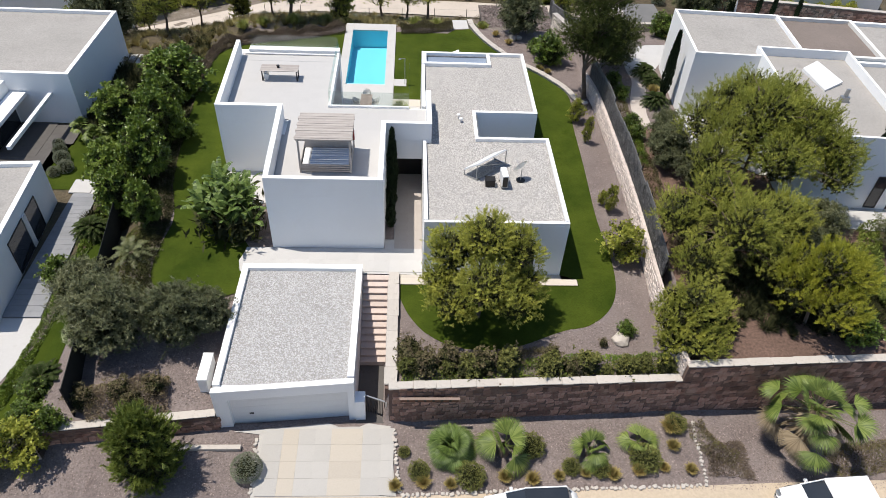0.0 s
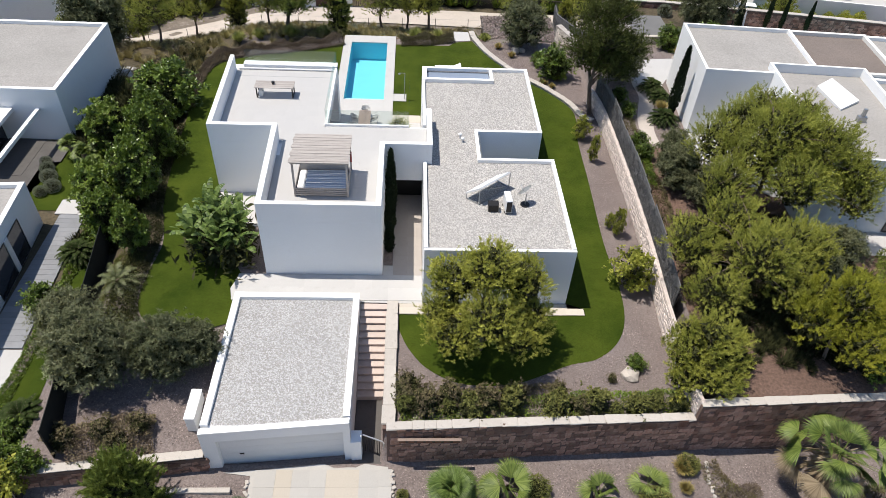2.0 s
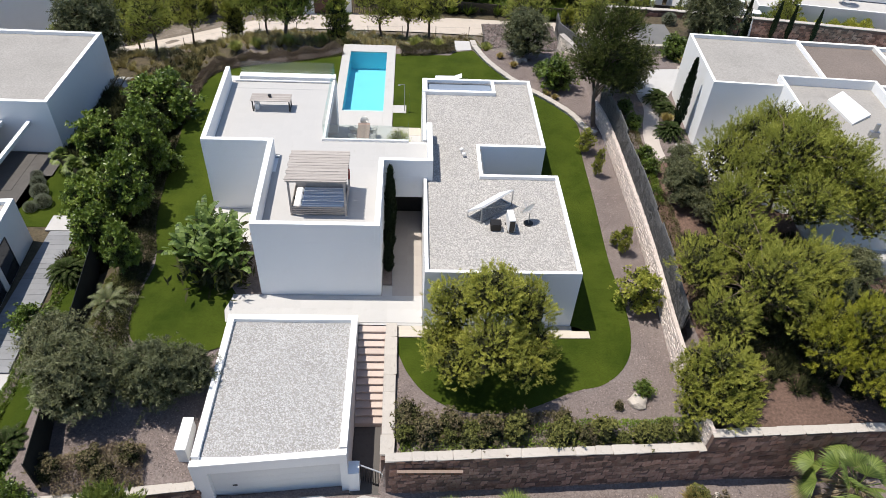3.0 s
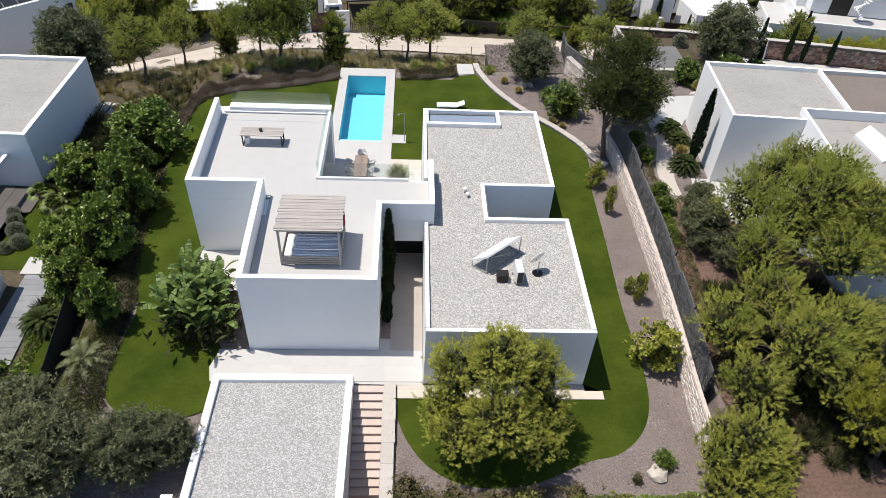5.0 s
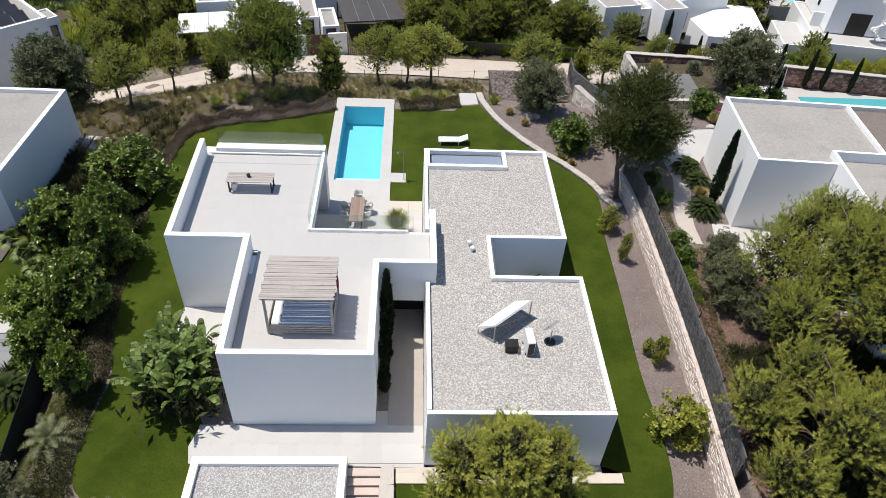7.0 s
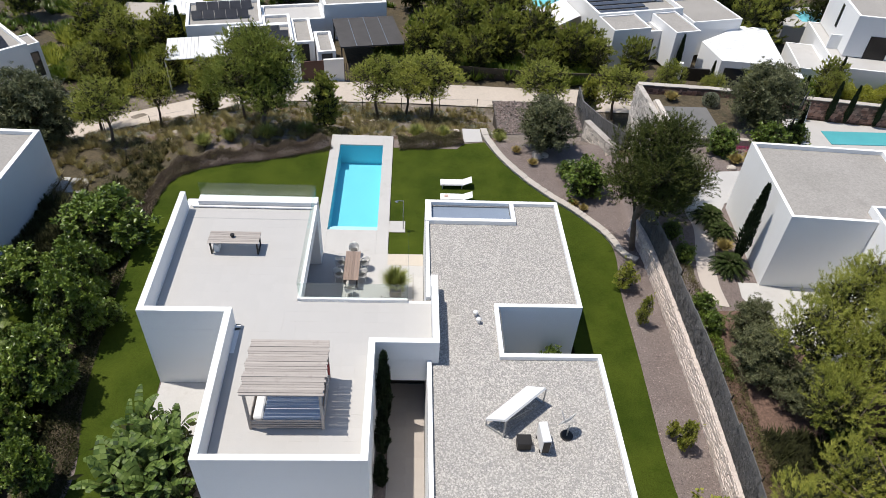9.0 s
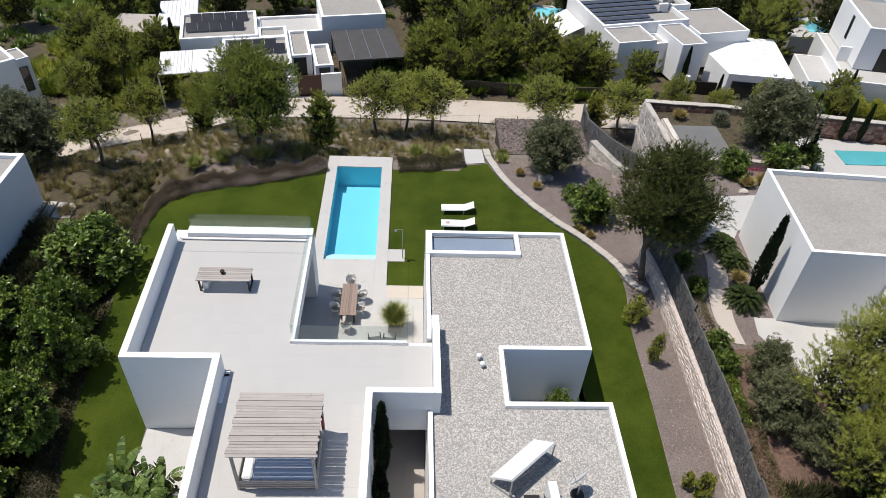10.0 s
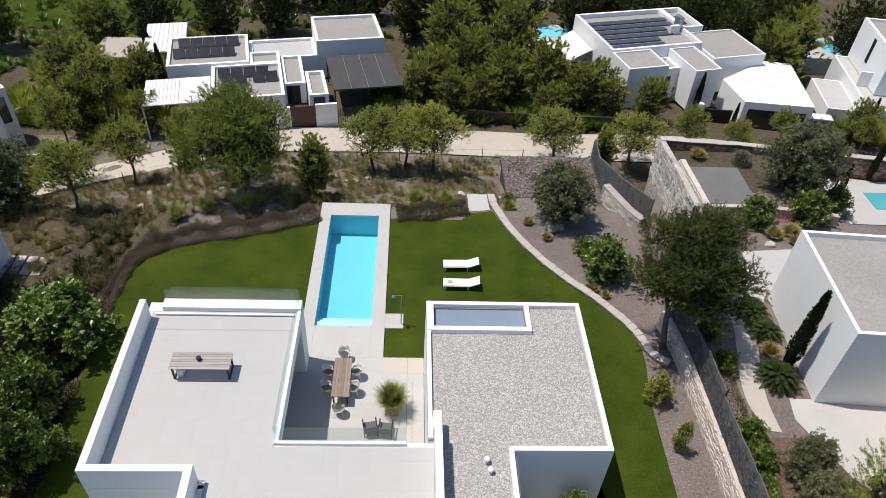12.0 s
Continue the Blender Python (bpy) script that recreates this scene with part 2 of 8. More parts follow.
CITRUS = foliage("glossy_leaves", (0.008, 0.019, 0.003), (0.105, 0.17, 0.02), (0.28, 0.355, 0.06), 0.33, 0.10, 0.5, 1.6, 0.45)
LIGHT_LEAF = foliage("young_leaves", (0.09, 0.115, 0.016), (0.35, 0.38, 0.06), (0.58, 0.56, 0.115), 0.6, 0.4)
BANANA = foliage("banana_leaf", (0.007, 0.022, 0.004), (0.085, 0.14, 0.024), (0.22, 0.28, 0.08), 0.5, 0.10, gloss=0.25)
CYPRESS = foliage("cypress_scales", (0.010, 0.020, 0.008), (0.03, 0.05, 0.016), None, 0.7, 0.08)
PALM = foliage("palm_fronds", (0.035, 0.062, 0.012), (0.13, 0.18, 0.035), (0.27, 0.31, 0.09), 0.45, 0.15)
CYCAD = foliage("cycad_fronds", (0.008, 0.014, 0.004), (0.030, 0.046, 0.012), (0.055, 0.075, 0.022), 0.8, 0.06, gloss=0.08)
STRAW = foliage("dry_grass", (0.28, 0.21, 0.08), (0.52, 0.41, 0.17), (0.46, 0.40, 0.12), 0.8, 0.4)
RUSH = foliage("green_grass_clump", (0.13, 0.16, 0.03), (0.34, 0.37, 0.09), (0.50, 0.49, 0.20), 0.7, 0.35)
HEATH = foliage("brown_green_shrub", (0.05, 0.038, 0.024), (0.17, 0.13, 0.075), (0.15, 0.16, 0.05), 0.7, 0.1)
LAVENDER = foliage("grey_green_shrub", (0.10, 0.12, 0.075), (0.22, 0.235, 0.16), (0.26, 0.27, 0.20), 0.7, 0.15)
DEAD = foliage("dead_fronds", (0.16, 0.12, 0.075), (0.29, 0.23, 0.15), None, 0.8, 0.15)
PINK = foliage("pink_blossom", (0.45, 0.05, 0.16), (0.6, 0.12, 0.25), None, 0.6, 0.2)
BLOSSOM_GREEN = foliage("variegated_leaves", (0.16, 0.20, 0.08), (0.42, 0.46, 0.25), (0.55, 0.56, 0.38), 0.6, 0.2)

# near-black leaves whose colour stands in for deep shade
SHADE_SCRUB = foliage("shade_coloured_foliage", (0.010, 0.012, 0.004), (0.04, 0.042, 0.014), (0.07, 0.075, 0.022), 0.95, 0.03)
PURPLE = foliage("purple_brown_ground_cover", (0.045, 0.034, 0.027), (0.17, 0.13, 0.105), (0.17, 0.14, 0.085), 0.8, 0.1, gloss=0.1)
CYCAD_FAN = foliage("dense_palm_fans", (0.035, 0.07, 0.015), (0.13, 0.19, 0.04), (0.24, 0.31, 0.10), 0.4, 0.2)
PALM_GREY = foliage("grey_green_palm_fronds", (0.045, 0.06, 0.022), (0.13, 0.15, 0.06), (0.22, 0.23, 0.11), 0.5, 0.15)
GREEN_HEATH = foliage("olive_green_shrub", (0.035, 0.042, 0.010), (0.15, 0.16, 0.038), (0.25, 0.24, 0.07), 0.6, 0.12)
DRY_SHRUB = foliage("dry_pink_brown_shrub", (0.09, 0.066, 0.05), (0.27, 0.20, 0.15), (0.24, 0.22, 0.10), 0.7, 0.12)
# stone floor with the shade put into its base colour
SHADE_FLOOR = surface("shade_darkened_stone_floor", (0.10, 0.092, 0.085), (0.075, 0.068, 0.063), (0.055, 0.05, 0.046), large=0.8, fine=20, rough=0.7, bump=0.05, depth=0.004)
WILD_GRASS = foliage("wild_dry_grass", (0.13, 0.105, 0.042), (0.42, 0.345, 0.155), (0.36, 0.32, 0.125), 0.8, 0.2, 0.4, 0.9)
STONY = surface("stony_dry_slope", (0.26, 0.22, 0.18), (0.17, 0.14, 0.11), (0.37, 0.33, 0.29), large=0.5, fine=5, rough=0.95, bump=0.9, depth=0.06, speck=0.55)
POOL_STEP = surface("white_pool_mosaic", (0.55, 0.76, 0.80), (0.52, 0.73, 0.78), large=1.0, fine=20, rough=0.3, bump=0.05, depth=0.003, speck=0.06)
JUNIPER = foliage("juniper_scales", (0.022, 0.040, 0.007), (0.15, 0.20, 0.035), (0.34, 0.38, 0.085), 0.6, 0.18)
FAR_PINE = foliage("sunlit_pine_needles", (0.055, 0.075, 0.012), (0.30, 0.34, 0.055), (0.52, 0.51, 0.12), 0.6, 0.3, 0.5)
PASSAGE = surface("passage_stone", (0.40, 0.36, 0.325), (0.36, 0.322, 0.29), (0.30, 0.27, 0.245), large=0.7, fine=18, rough=0.75, bump=0.06, depth=0.004, vary=0.05)
GARAGE_GRAVEL = surface("white_roof_gravel", (0.46, 0.458, 0.454), (0.425, 0.423, 0.42), large=0.4, fine=30, rough=0.9, bump=0.1, island=0.26)
PATH_STONE = surface("path_stone", (0.50, 0.445, 0.395), (0.465, 0.41, 0.365), (0.41, 0.36, 0.32), large=0.7, fine=18, rough=0.8, bump=0.08, depth=0.004)
# ---- building helpers ----
def part(name, bm, material, parent=None, label="", smooth=False):
    """Links a bmesh as one mesh object, under a thing or a part."""
    me = bpy.data.meshes.new(name)
    bm.normal_update()
    bm.to_mesh(me)
    bm.free()
    return part_of(name, me, material, parent, label, smooth)


def part_of(name, me, material, parent=None, label="", smooth=False):
    if material and not me.materials:
        me.materials.append(material)
    if smooth:
        me.shade_smooth()
    ob = new(name, me)
    ob.parent = parent
    if label:
        ob["label"] = label
    return ob


def thing(name, x, y, z, label, category, group="", kind="", rz=0.0):
    ob = new(name)
    ob.empty_display_size = 0.2
    ob.matrix_basis = pose(x, y, z, 0, 0, rz)
    return tagged(ob, label, category, group, kind)


def block(bm, x0, y0, z0, x1, y1, z1, bevel=0.0):
    v = [bm.verts.new(p) for p in ((x0, y0, z0), (x1, y0, z0), (x1, y1, z0), (x0, y1, z0), (x0, y0, z1), (x1, y0, z1), (x1, y1, z1), (x0, y1, z1))]
    f = [bm.faces.new([v[i] for i in q]) for q in ((3, 2, 1, 0), (4, 5, 6, 7), (0, 1, 5, 4), (1, 2, 6, 5), (2, 3, 7, 6), (3, 0, 4, 7))]
    if bevel:
        bmesh.ops.bevel(bm, geom=list({e for q in f for e in q.edges}), offset=bevel, segments=1, affect="EDGES")


def boxes(*rows, bevel=0.0):
    bm = bmesh.new()
    for r in rows:
        block(bm, *r, bevel=bevel)
    return bm


def prism(bm, outline, z0, z1):
    """An upright solid over a plan outline, given counter-clockwise; z may be a function of x, y."""
    za = z0 if callable(z0) else lambda x, y: z0
    zb = z1 if callable(z1) else lambda x, y: z1
    low = [bm.verts.new((x, y, za(x, y))) for x, y in outline]
    top = [bm.verts.new((x, y, zb(x, y))) for x, y in outline]
    bm.faces.new(top)
    bm.faces.new(low[::-1])
    for i in range(len(outline)):
        j = (i + 1) % len(outline)
        bm.faces.new((low[i], low[j], top[j], top[i]))


def rod(bm, p, q, r0, r1=None, n=8, cap=True):
    """A round bar from p to q, tapering from r0 to r1."""
    p, q = Vector(p), Vector(q)
    r1 = r0 if r1 is None else r1
    w = (q - p).normalized()
    u = w.orthogonal().normalized()
    v = w.cross(u)
    a, b = [], []
    for i in range(n):
        d = u * math.cos(2 * math.pi * i / n) + v * math.sin(2 * math.pi * i / n)
        a.append(bm.verts.new(p + d * r0))
        b.append(bm.verts.new(q + d * r1))
    for i in range(n):
        j = (i + 1) % n
        bm.faces.new((a[i], a[j], b[j], b[i]))
    if cap:
        bm.faces.new(a[::-1])
        bm.faces.new(b)


def beam(bm, p, q, w, h):
    """A square bar from p to q, w wide and h high."""
    p, q = Vector(p), Vector(q)
    d = (q - p).normalized()
    s = d.cross(Vector((0, 0, 1)))
    s = s.normalized() if s.length > 1e-3 else Vector((1, 0, 0))
    u = s.cross(d)
    rings = [[bm.verts.new(c + s * a * w / 2 + u * b * h / 2) for a, b in ((-1, -1), (1, -1), (1, 1), (-1, 1))] for c in (p, q)]
    for i in range(4):
        j = (i + 1) % 4
        bm.faces.new((rings[0][i], rings[0][j], rings[1][j], rings[1][i]))
    bm.faces.new(rings[0][::-1])
    bm.faces.new(rings[1])


def curve_points(ctrl, steps=8, closed=False):
    """A smooth line through plan points (Catmull-Rom)."""
    n = len(ctrl)
    out = []
    for i in range(n if closed else n - 1):
        p = [Vector(ctrl[(i + k) % n] if closed else ctrl[min(max(i + k, 0), n - 1)]) for k in (-1, 0, 1, 2)]
        for s in range(steps):
            t = s / steps
            out.append(tuple(0.5 * (2 * p[1] + (p[2] - p[0]) * t + (2 * p[0] - 5 * p[1] + 4 * p[2] - p[3]) * t * t + (3 * p[1] - p[0] - 3 * p[2] + p[3]) * t ** 3)))
    if not closed:
        out.append(tuple(ctrl[-1]))
    return out


def mesh_of(name, verts, faces):
    """A mesh from arrays of corners and equal-sized faces."""
    me = bpy.data.meshes.new(name)
    verts, faces = np.asarray(verts, np.float32), np.asarray(faces, np.int32)
    k = faces.shape[1]
    me.vertices.add(len(verts))
    me.vertices.foreach_set("co", verts.ravel())
    me.loops.add(faces.size)
    me.loops.foreach_set("vertex_index", faces.ravel())
    me.polygons.add(len(faces))
    me.polygons.foreach_set("loop_start", np.arange(0, faces.size, k, dtype=np.int32))
    me.update(calc_edges=True)
    me.validate()
    return me


def inside(x, y, outline):
    """Which points lie inside a plan outline."""
    x, y = np.asarray(x), np.asarray(y)
    hit = np.zeros(x.shape, bool)
    for (xa, ya), (xb, yb) in zip(outline, outline[1:] + outline[:1]):
        cross_ = (ya > y) != (yb > y)
        hit ^= cross_ & (x < (xb - xa) * (y - ya) / (yb - ya + 1e-12) + xa)
    return hit


# ---- terrain ----
def lerp(v, a, b, za, zb):
    t = np.clip((v - a) / (b - a), 0, 1)
    return za + (zb - za) * t


def wall_line(x):
    """Where the street-side retaining walls stand."""
    return np.where(x < -3, 18.95 + 0.11 * (x + 7.7), 19.36 + 0.045 * (x - 0.6))


def ground_z(x, y):
    x, y = np.asarray(x, float), np.asarray(y, float)
    plot = np.zeros_like(x + y)
    plot = plot + np.where(x < -7.4, lerp(y, 19.0, 26.0, -1.1, 0.0), 0)
    left = lerp(x, -16.4, -14.4, -1.45, 0.0)
    plot = np.where(x < -14.4, np.minimum(left, plot), plot)
    plot = np.where(x < -16.4, np.minimum(-1.45, plot), plot)
    right = lerp(x, 15.5, 15.8, 0.0, 1.42)
    right = np.where(y > 52, right * lerp(y, 52, 57, 1, 0.36), right)
    right = np.where(y > 66.2, lerp(y, 66.2, 66.6, right, -4.2), right)
    plot = np.where(x > 15.5, right, plot)
    plot = np.where((x > 29.5) & (y > 57.5), lerp(x, 29.5, 30.5, plot, lerp(y, 57.5, 58.2, plot, -0.6)), plot)
    plot = np.where((x > 15.5) & (x < 20.0) & (y > 55), lerp(y, 55, 72, 1.0, -4.8) * lerp(x, 15.5, 15.8, 0, 1) + lerp(y, 58, 72, 0, -4.8) * (1 - lerp(x, 15.5, 15.8, 0, 1)), plot)
    lane = -5.0 - 0.035 * np.clip(x + 9, 0, 60) - 0.143 * np.clip(-14 - x, 0, 14)
    slope = lerp(y, 58.6, np.interp(x, [-30, -22, -12], [67.0, 69.0, 71.5]), plot, lane)
    slope = np.where(x > 15.5, np.where(x > 20.0, lerp(y, 67, 71.5, plot, lane), np.minimum(plot, lerp(y, 57, 71.5, plot, lane))), slope)
    z = np.where(y > 56, slope, plot)
    z = np.where(y > 80, lane + lerp(y, 80, 135, 0, -5.0), z)
    front = np.maximum(-2.1 - 0.085 * np.clip(wall_line(x) - y, 0, 99), -2.42)
    step = np.clip((y - wall_line(x) + 0.05) / 0.3, 0, 1)
    under_garage = (x > -7.5) & (x < 0.5) & (y < 27.3)
    z = np.where(under_garage, np.where(y > 19.2, -2.35, front - 0.05), front + (z - front) * step)
    return z


def gz(x, y):
    return float(ground_z(x, y))


def ground_lines(lo, hi, coarse, spans):
    out = []
    v = lo
    while v < hi:
        out.append(v)
        v += next((s for a, b, s in spans if a <= v < b), coarse)
    return np.array(out + [hi])


gx = np.concatenate([[-900, -400, -200, -110], ground_lines(-70, 75, 1.2, [(-17.2, -14, 0.4), (-8, -7, 0.25), (0.2, 0.8, 0.3), (15.2, 16, 0.15), (19.5, 20.5, 0.25)]), [110, 200, 400, 900]])
gy = np.concatenate([[-900, -300, -120, -50, -20, 0, 8], ground_lines(12, 136, 1.0, [(17.4, 21.4, 0.15), (26.9, 27.6, 0.2), (66, 67.2, 0.2)]), [160, 220, 400, 900, 2500]])
GX, GY = np.meshgrid(gx, gy)
GZ = ground_z(GX, GY)
soft = (GY > 60) & (GY < 72) & (GX < 16)
GZ += np.where(soft, 0.22 * np.sin(GX * 0.9 + GY * 0.4) * np.sin(GY * 0.8 - GX * 0.3), 0)
# the pool and the sunken patio floor are cut out below their paving
GZ = np.where((GX > -4.2) & (GX < 0.05) & (GY > 46.4) & (GY < 58.9), -2.6, GZ)
nx, ny = len(gx), len(gy)
idx = np.arange(nx * ny).reshape(ny, nx)
ground_me = mesh_of("ground", np.stack([GX.ravel(), GY.ravel(), GZ.ravel()], 1),
                    np.stack([idx[:-1, :-1].ravel(), idx[:-1, 1:].ravel(), idx[1:, 1:].ravel(), idx[1:, :-1].ravel()], 1))
ground_me.materials.append(MULCH)
ground_me.materials.append(SOIL)
ground_me.materials.append(WILD_SHADE_GROUND)
ground_me.materials.append(STONY)
cy = (GY[:-1, :-1] + GY[1:, 1:]) / 2
cx = (GX[:-1, :-1] + GX[1:, 1:]) / 2
# strip beside the lawn gets the dark ground as painted hedge shade
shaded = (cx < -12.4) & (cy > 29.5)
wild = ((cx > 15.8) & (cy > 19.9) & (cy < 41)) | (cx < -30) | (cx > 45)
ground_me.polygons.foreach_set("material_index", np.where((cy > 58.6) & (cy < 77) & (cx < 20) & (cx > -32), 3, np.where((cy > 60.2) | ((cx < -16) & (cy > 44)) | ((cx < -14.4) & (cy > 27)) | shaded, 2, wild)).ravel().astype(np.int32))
ground = part_of("ground", ground_me, None)
tagged(ground, "sloping ground of grey-brown gravel mulch and dry soil", "ground", kind="structure")


def sheet(name, outline, material, label, category, z=None, lift=0.03, step=1.0, thick=0.0):
    """A flat or terrain-following sheet over a plan outline."""
    bm = bmesh.new()
    vs = [bm.verts.new((x, y, 0)) for x, y in outline]
    f = bm.faces.new(vs)
    if f.normal.z < 0 or sum(a[0] * b[1] - b[0] * a[1] for a, b in zip(outline, outline[1:] + outline[:1])) < 0:
        f.normal_flip()
    xs, ys = [p[0] for p in outline], [p[1] for p in outline]
    if z is None:
        for lo, hi, axis in ((min(xs), max(xs), 0), (min(ys), max(ys), 1)):
            n = Vector((1, 0, 0)) if axis == 0 else Vector((0, 1, 0))
            c = lo + step
            while c < hi:
                bmesh.ops.bisect_plane(bm, geom=bm.verts[:] + bm.edges[:] + bm.faces[:], plane_co=n * c, plane_no=n)
                c += step
    bmesh.ops.triangulate(bm, faces=bm.faces[:])
    for v in bm.verts:
        v.co.z = (gz(v.co.x, v.co.y) if z is None else z) + lift
    if thick:
        r = bmesh.ops.extrude_face_region(bm, geom=bm.faces[:])
        bmesh.ops.translate(bm, verts=[v for v in r["geom"] if isinstance(v, bmesh.types.BMVert)], vec=(0, 0, thick))
    ob = part(name, bm, material)
    return tagged(ob, label, category, kind="structure")

# ---- lawns, paths, street ----
LAWN_LEFT = curve_points([(-7.75, 25.9), (-9.6, 25.3), (-11.6, 25.8), (-12.6, 27.1), (-12.75, 29.5), (-12.6, 32.0), (-13.5, 35.5), (-14.0, 39.5), (-14.4, 44.5), (-14.55, 50.2), (-13.9, 53.3), (-11.6, 54.8), (-8.4, 55.7), (-5.2, 57.0), (-4.3, 57.7)], 6)
LAWN_LEFT = LAWN_LEFT + [(-4.27, 46.2), (-10.3, 46.2), (-10.38, 36.75), (-10.2, 33.6), (-7.7, 29.5)]
sheet("lawn", LAWN_LEFT, LAWN, "closely cut bright green lawn with curved edge", "lawn", z=0.0, lift=0.02)
STRIP = curve_points([(6.75, 58.6), (7.6, 56.5), (9.0, 54.0), (10.5, 52.0), (12.1, 50.2), (13.5, 48.0), (13.75, 46.2), (13.4, 43.5), (13.25, 38.0), (13.05, 32.5), (13.2, 29.2), (13.0, 26.6), (12.3, 24.9), (11.0, 23.75), (9.4, 23.3), (6.7, 22.2), (4.2, 22.15), (2.5, 23.0), (1.5, 24.3), (0.98, 25.6)], 6)
STRIP = STRIP + [(0.98, 26.6), (10.9, 26.6), (10.9, 27.1), (10.0, 27.4), (10.0, 46.7), (2.25, 46.7), (2.25, 46.2), (0.16, 46.2), (0.16, 48.2), (1.13, 48.2), (1.13, 49.35), (0.16, 49.35), (0.16, 57.6), (4.7, 57.6), (5.2, 58.3)]
sheet("lawn", STRIP, LAWN, "closely cut green lawn wrapping round the house", "lawn", z=0.0, lift=0.02)
sheet("street", [(-120, 15.4), (-6, 15.4), (-5.4, 15.5), (1.0, 15.5), (9, 15.75), (20, 16.1), (120, 18.0), (120, 6.0), (-120, 5.0)], STREET, "sunlit beige paved street", "street", z=-2.42, lift=0.02)
LANE_NEAR = curve_points([(-60, 60.0), (-40, 64.6), (-29.6, 67.8), (-22.7, 69.6), (-17.2, 70.6), (-11, 72.2), (0, 73.2), (8, 73.4), (16, 73.6), (25, 73.9), (40, 73.0), (70, 70.0)], 4)
LANE_FAR = curve_points([(70, 76.0), (40, 77.0), (28, 78.6), (13.3, 77.6), (7.0, 77.4), (0, 76.9), (-9, 76.2), (-13, 74.9), (-18, 73.6), (-23.4, 72.2), (-30.7, 70.6), (-40, 68), (-60, 64)], 4)
sheet("lane", LANE_NEAR + LANE_FAR, LANE, "pale dusty concrete lane behind the gardens", "lane", lift=0.12, step=1.0)
# path of pale stone in the next garden, and its paved forecourt
PATH_R = curve_points([(18.5, 52.2), (18.35, 49.1), (18.4, 47.3), (17.6, 44.3), (17.4, 42.4), (17.8, 41.0)], 6) + curve_points([(18.4, 40.9), (18.4, 42.6), (18.75, 44.4), (19.3, 46.4), (19.2, 47.6), (19.4, 49.0), (20.9, 50.5)], 6)
sheet("garden_path", PATH_R, PATH_STONE, "curving pale stone path between shrubs", "path", lift=0.03, step=2.0)
sheet("forecourt", [(18.4, 49.4), (19.0, 52.6), (21.0, 53.4), (29.5, 54.2), (30.0, 51.5), (21.2, 50.0), (20.6, 49.0)], PALE_PAVING, "white paved forecourt beside the house", "paving", z=1.42, lift=0.038)
sheet("forecourt", [(19.3, 41.6), (19.5, 42.8), (20.5, 42.75), (30, 42.0), (30, 35.0), (24, 35.4), (20.6, 38.6)], PALE_PAVING, "white paved forecourt beside the house", "paving", z=1.42, lift=0.038)
sheet("forecourt", [(24.5, 31.8), (25.2, 32.4), (36, 31.8), (36, 29.2), (25.5, 30.4)], PALE_PAVING, "white paved path in front of the house", "paving", z=1.42, lift=0.038)
# next garden on the low side
sheet("lawn", [(-19.0, 18.6), (-15.8, 18.7), (-16.2, 24), (-16.9, 31.0), (-17.4, 35.0), (-18.0, 35.0), (-17.6, 28.0), (-17.6, 24.0), (-18.4, 21.0)], LAWN, "narrow strip of green lawn by a deck", "lawn", lift=0.03, step=1.0)
sheet("lawn", [(-23.4, 36.4), (-17.6, 36.4), (-18.2, 44.0), (-19.5, 47), (-22.2, 46.8), (-22.2, 41.5), (-23.4, 40.8)], LAWN, "small shaded lawn beside the neighbouring house", "lawn", z=-1.45, lift=0.03)
sheet("forecourt", [(-24, 18.5), (-19.1, 18.8), (-18.2, 22.4), (-17.95, 25.25), (-24, 25.25)], PALE_PAVING, "pale concrete forecourt", "paving", z=-1.45, lift=0.03)
sheet("golf_lawn", [(-80, 106), (-80, 135), (-26, 135), (-24, 112), (-30, 103)], LAWN, "rough green lawn far behind the houses", "lawn", lift=0.15, step=4)

# sheet darkened in colour to stand for the porch's shade
sheet("porch_paving", [(-27.2, 35.6), (-23.42, 35.6), (-23.42, 41.4), (-22.3, 41.6), (-22.3, 44.0), (-27.2, 44.0)], SHADE_FLOOR, "stone porch floor darkened to stand for its shade", "paving", z=-1.45, lift=0.04)
# ---- the villa ----
FLOOR, PAR, ROOF, RIM = 3.85, 4.96, 3.62, 3.82
villa = thing("villa", 0, 29.5, 0, "white rendered flat-roofed modern villa with terrace and gravel roofs", "house")


def fixed(ob, root):
    """Keeps a part, built in world places, where it is under its thing."""
    if ob.parent is root:
        ob.matrix_parent_inverse = root.matrix_basis.inverted()
    return ob


def vpart(name, bm, material, label=""):
    return fixed(part(name, bm, material, villa, label), villa)


def vparts(name, material, label, *rows, bevel=0.0):
    for r in rows:
        vpart(name, boxes(r, bevel=bevel), material, label)


# front block, rear-left block and the bridge between block and wing
def vprism(name, outline, z0, z1, material, label=""):
    bm = bmesh.new()
    prism(bm, outline, z0, z1)
    return vpart(name, bm, material, label)


vprism("front_block", [(-6.36, 29.54), (0, 29.54), (0, 36.9), (-6.6, 36.9)], 0, 3.78, WHITE, "plain white rendered block")
vprism("garden_block", [(-10.35, 36.77), (-4.35, 36.77), (-4.35, 45.95), (-10.64, 45.95)], 0, 3.30, WHITE, "white rendered block with roof terrace")
vprism("garden_block", [(-10.35, 36.77), (-3.62, 36.77), (-3.62, 46.24), (-10.64, 46.24)], 3.302, 3.78, WHITE, "white rendered block with roof terrace")
vprism("parapet", [(-10.35, 36.77), (-10.07, 36.77), (-10.36, 45.3), (-10.62, 45.3)], 3.782, PAR, WHITE, "white rendered parapet")
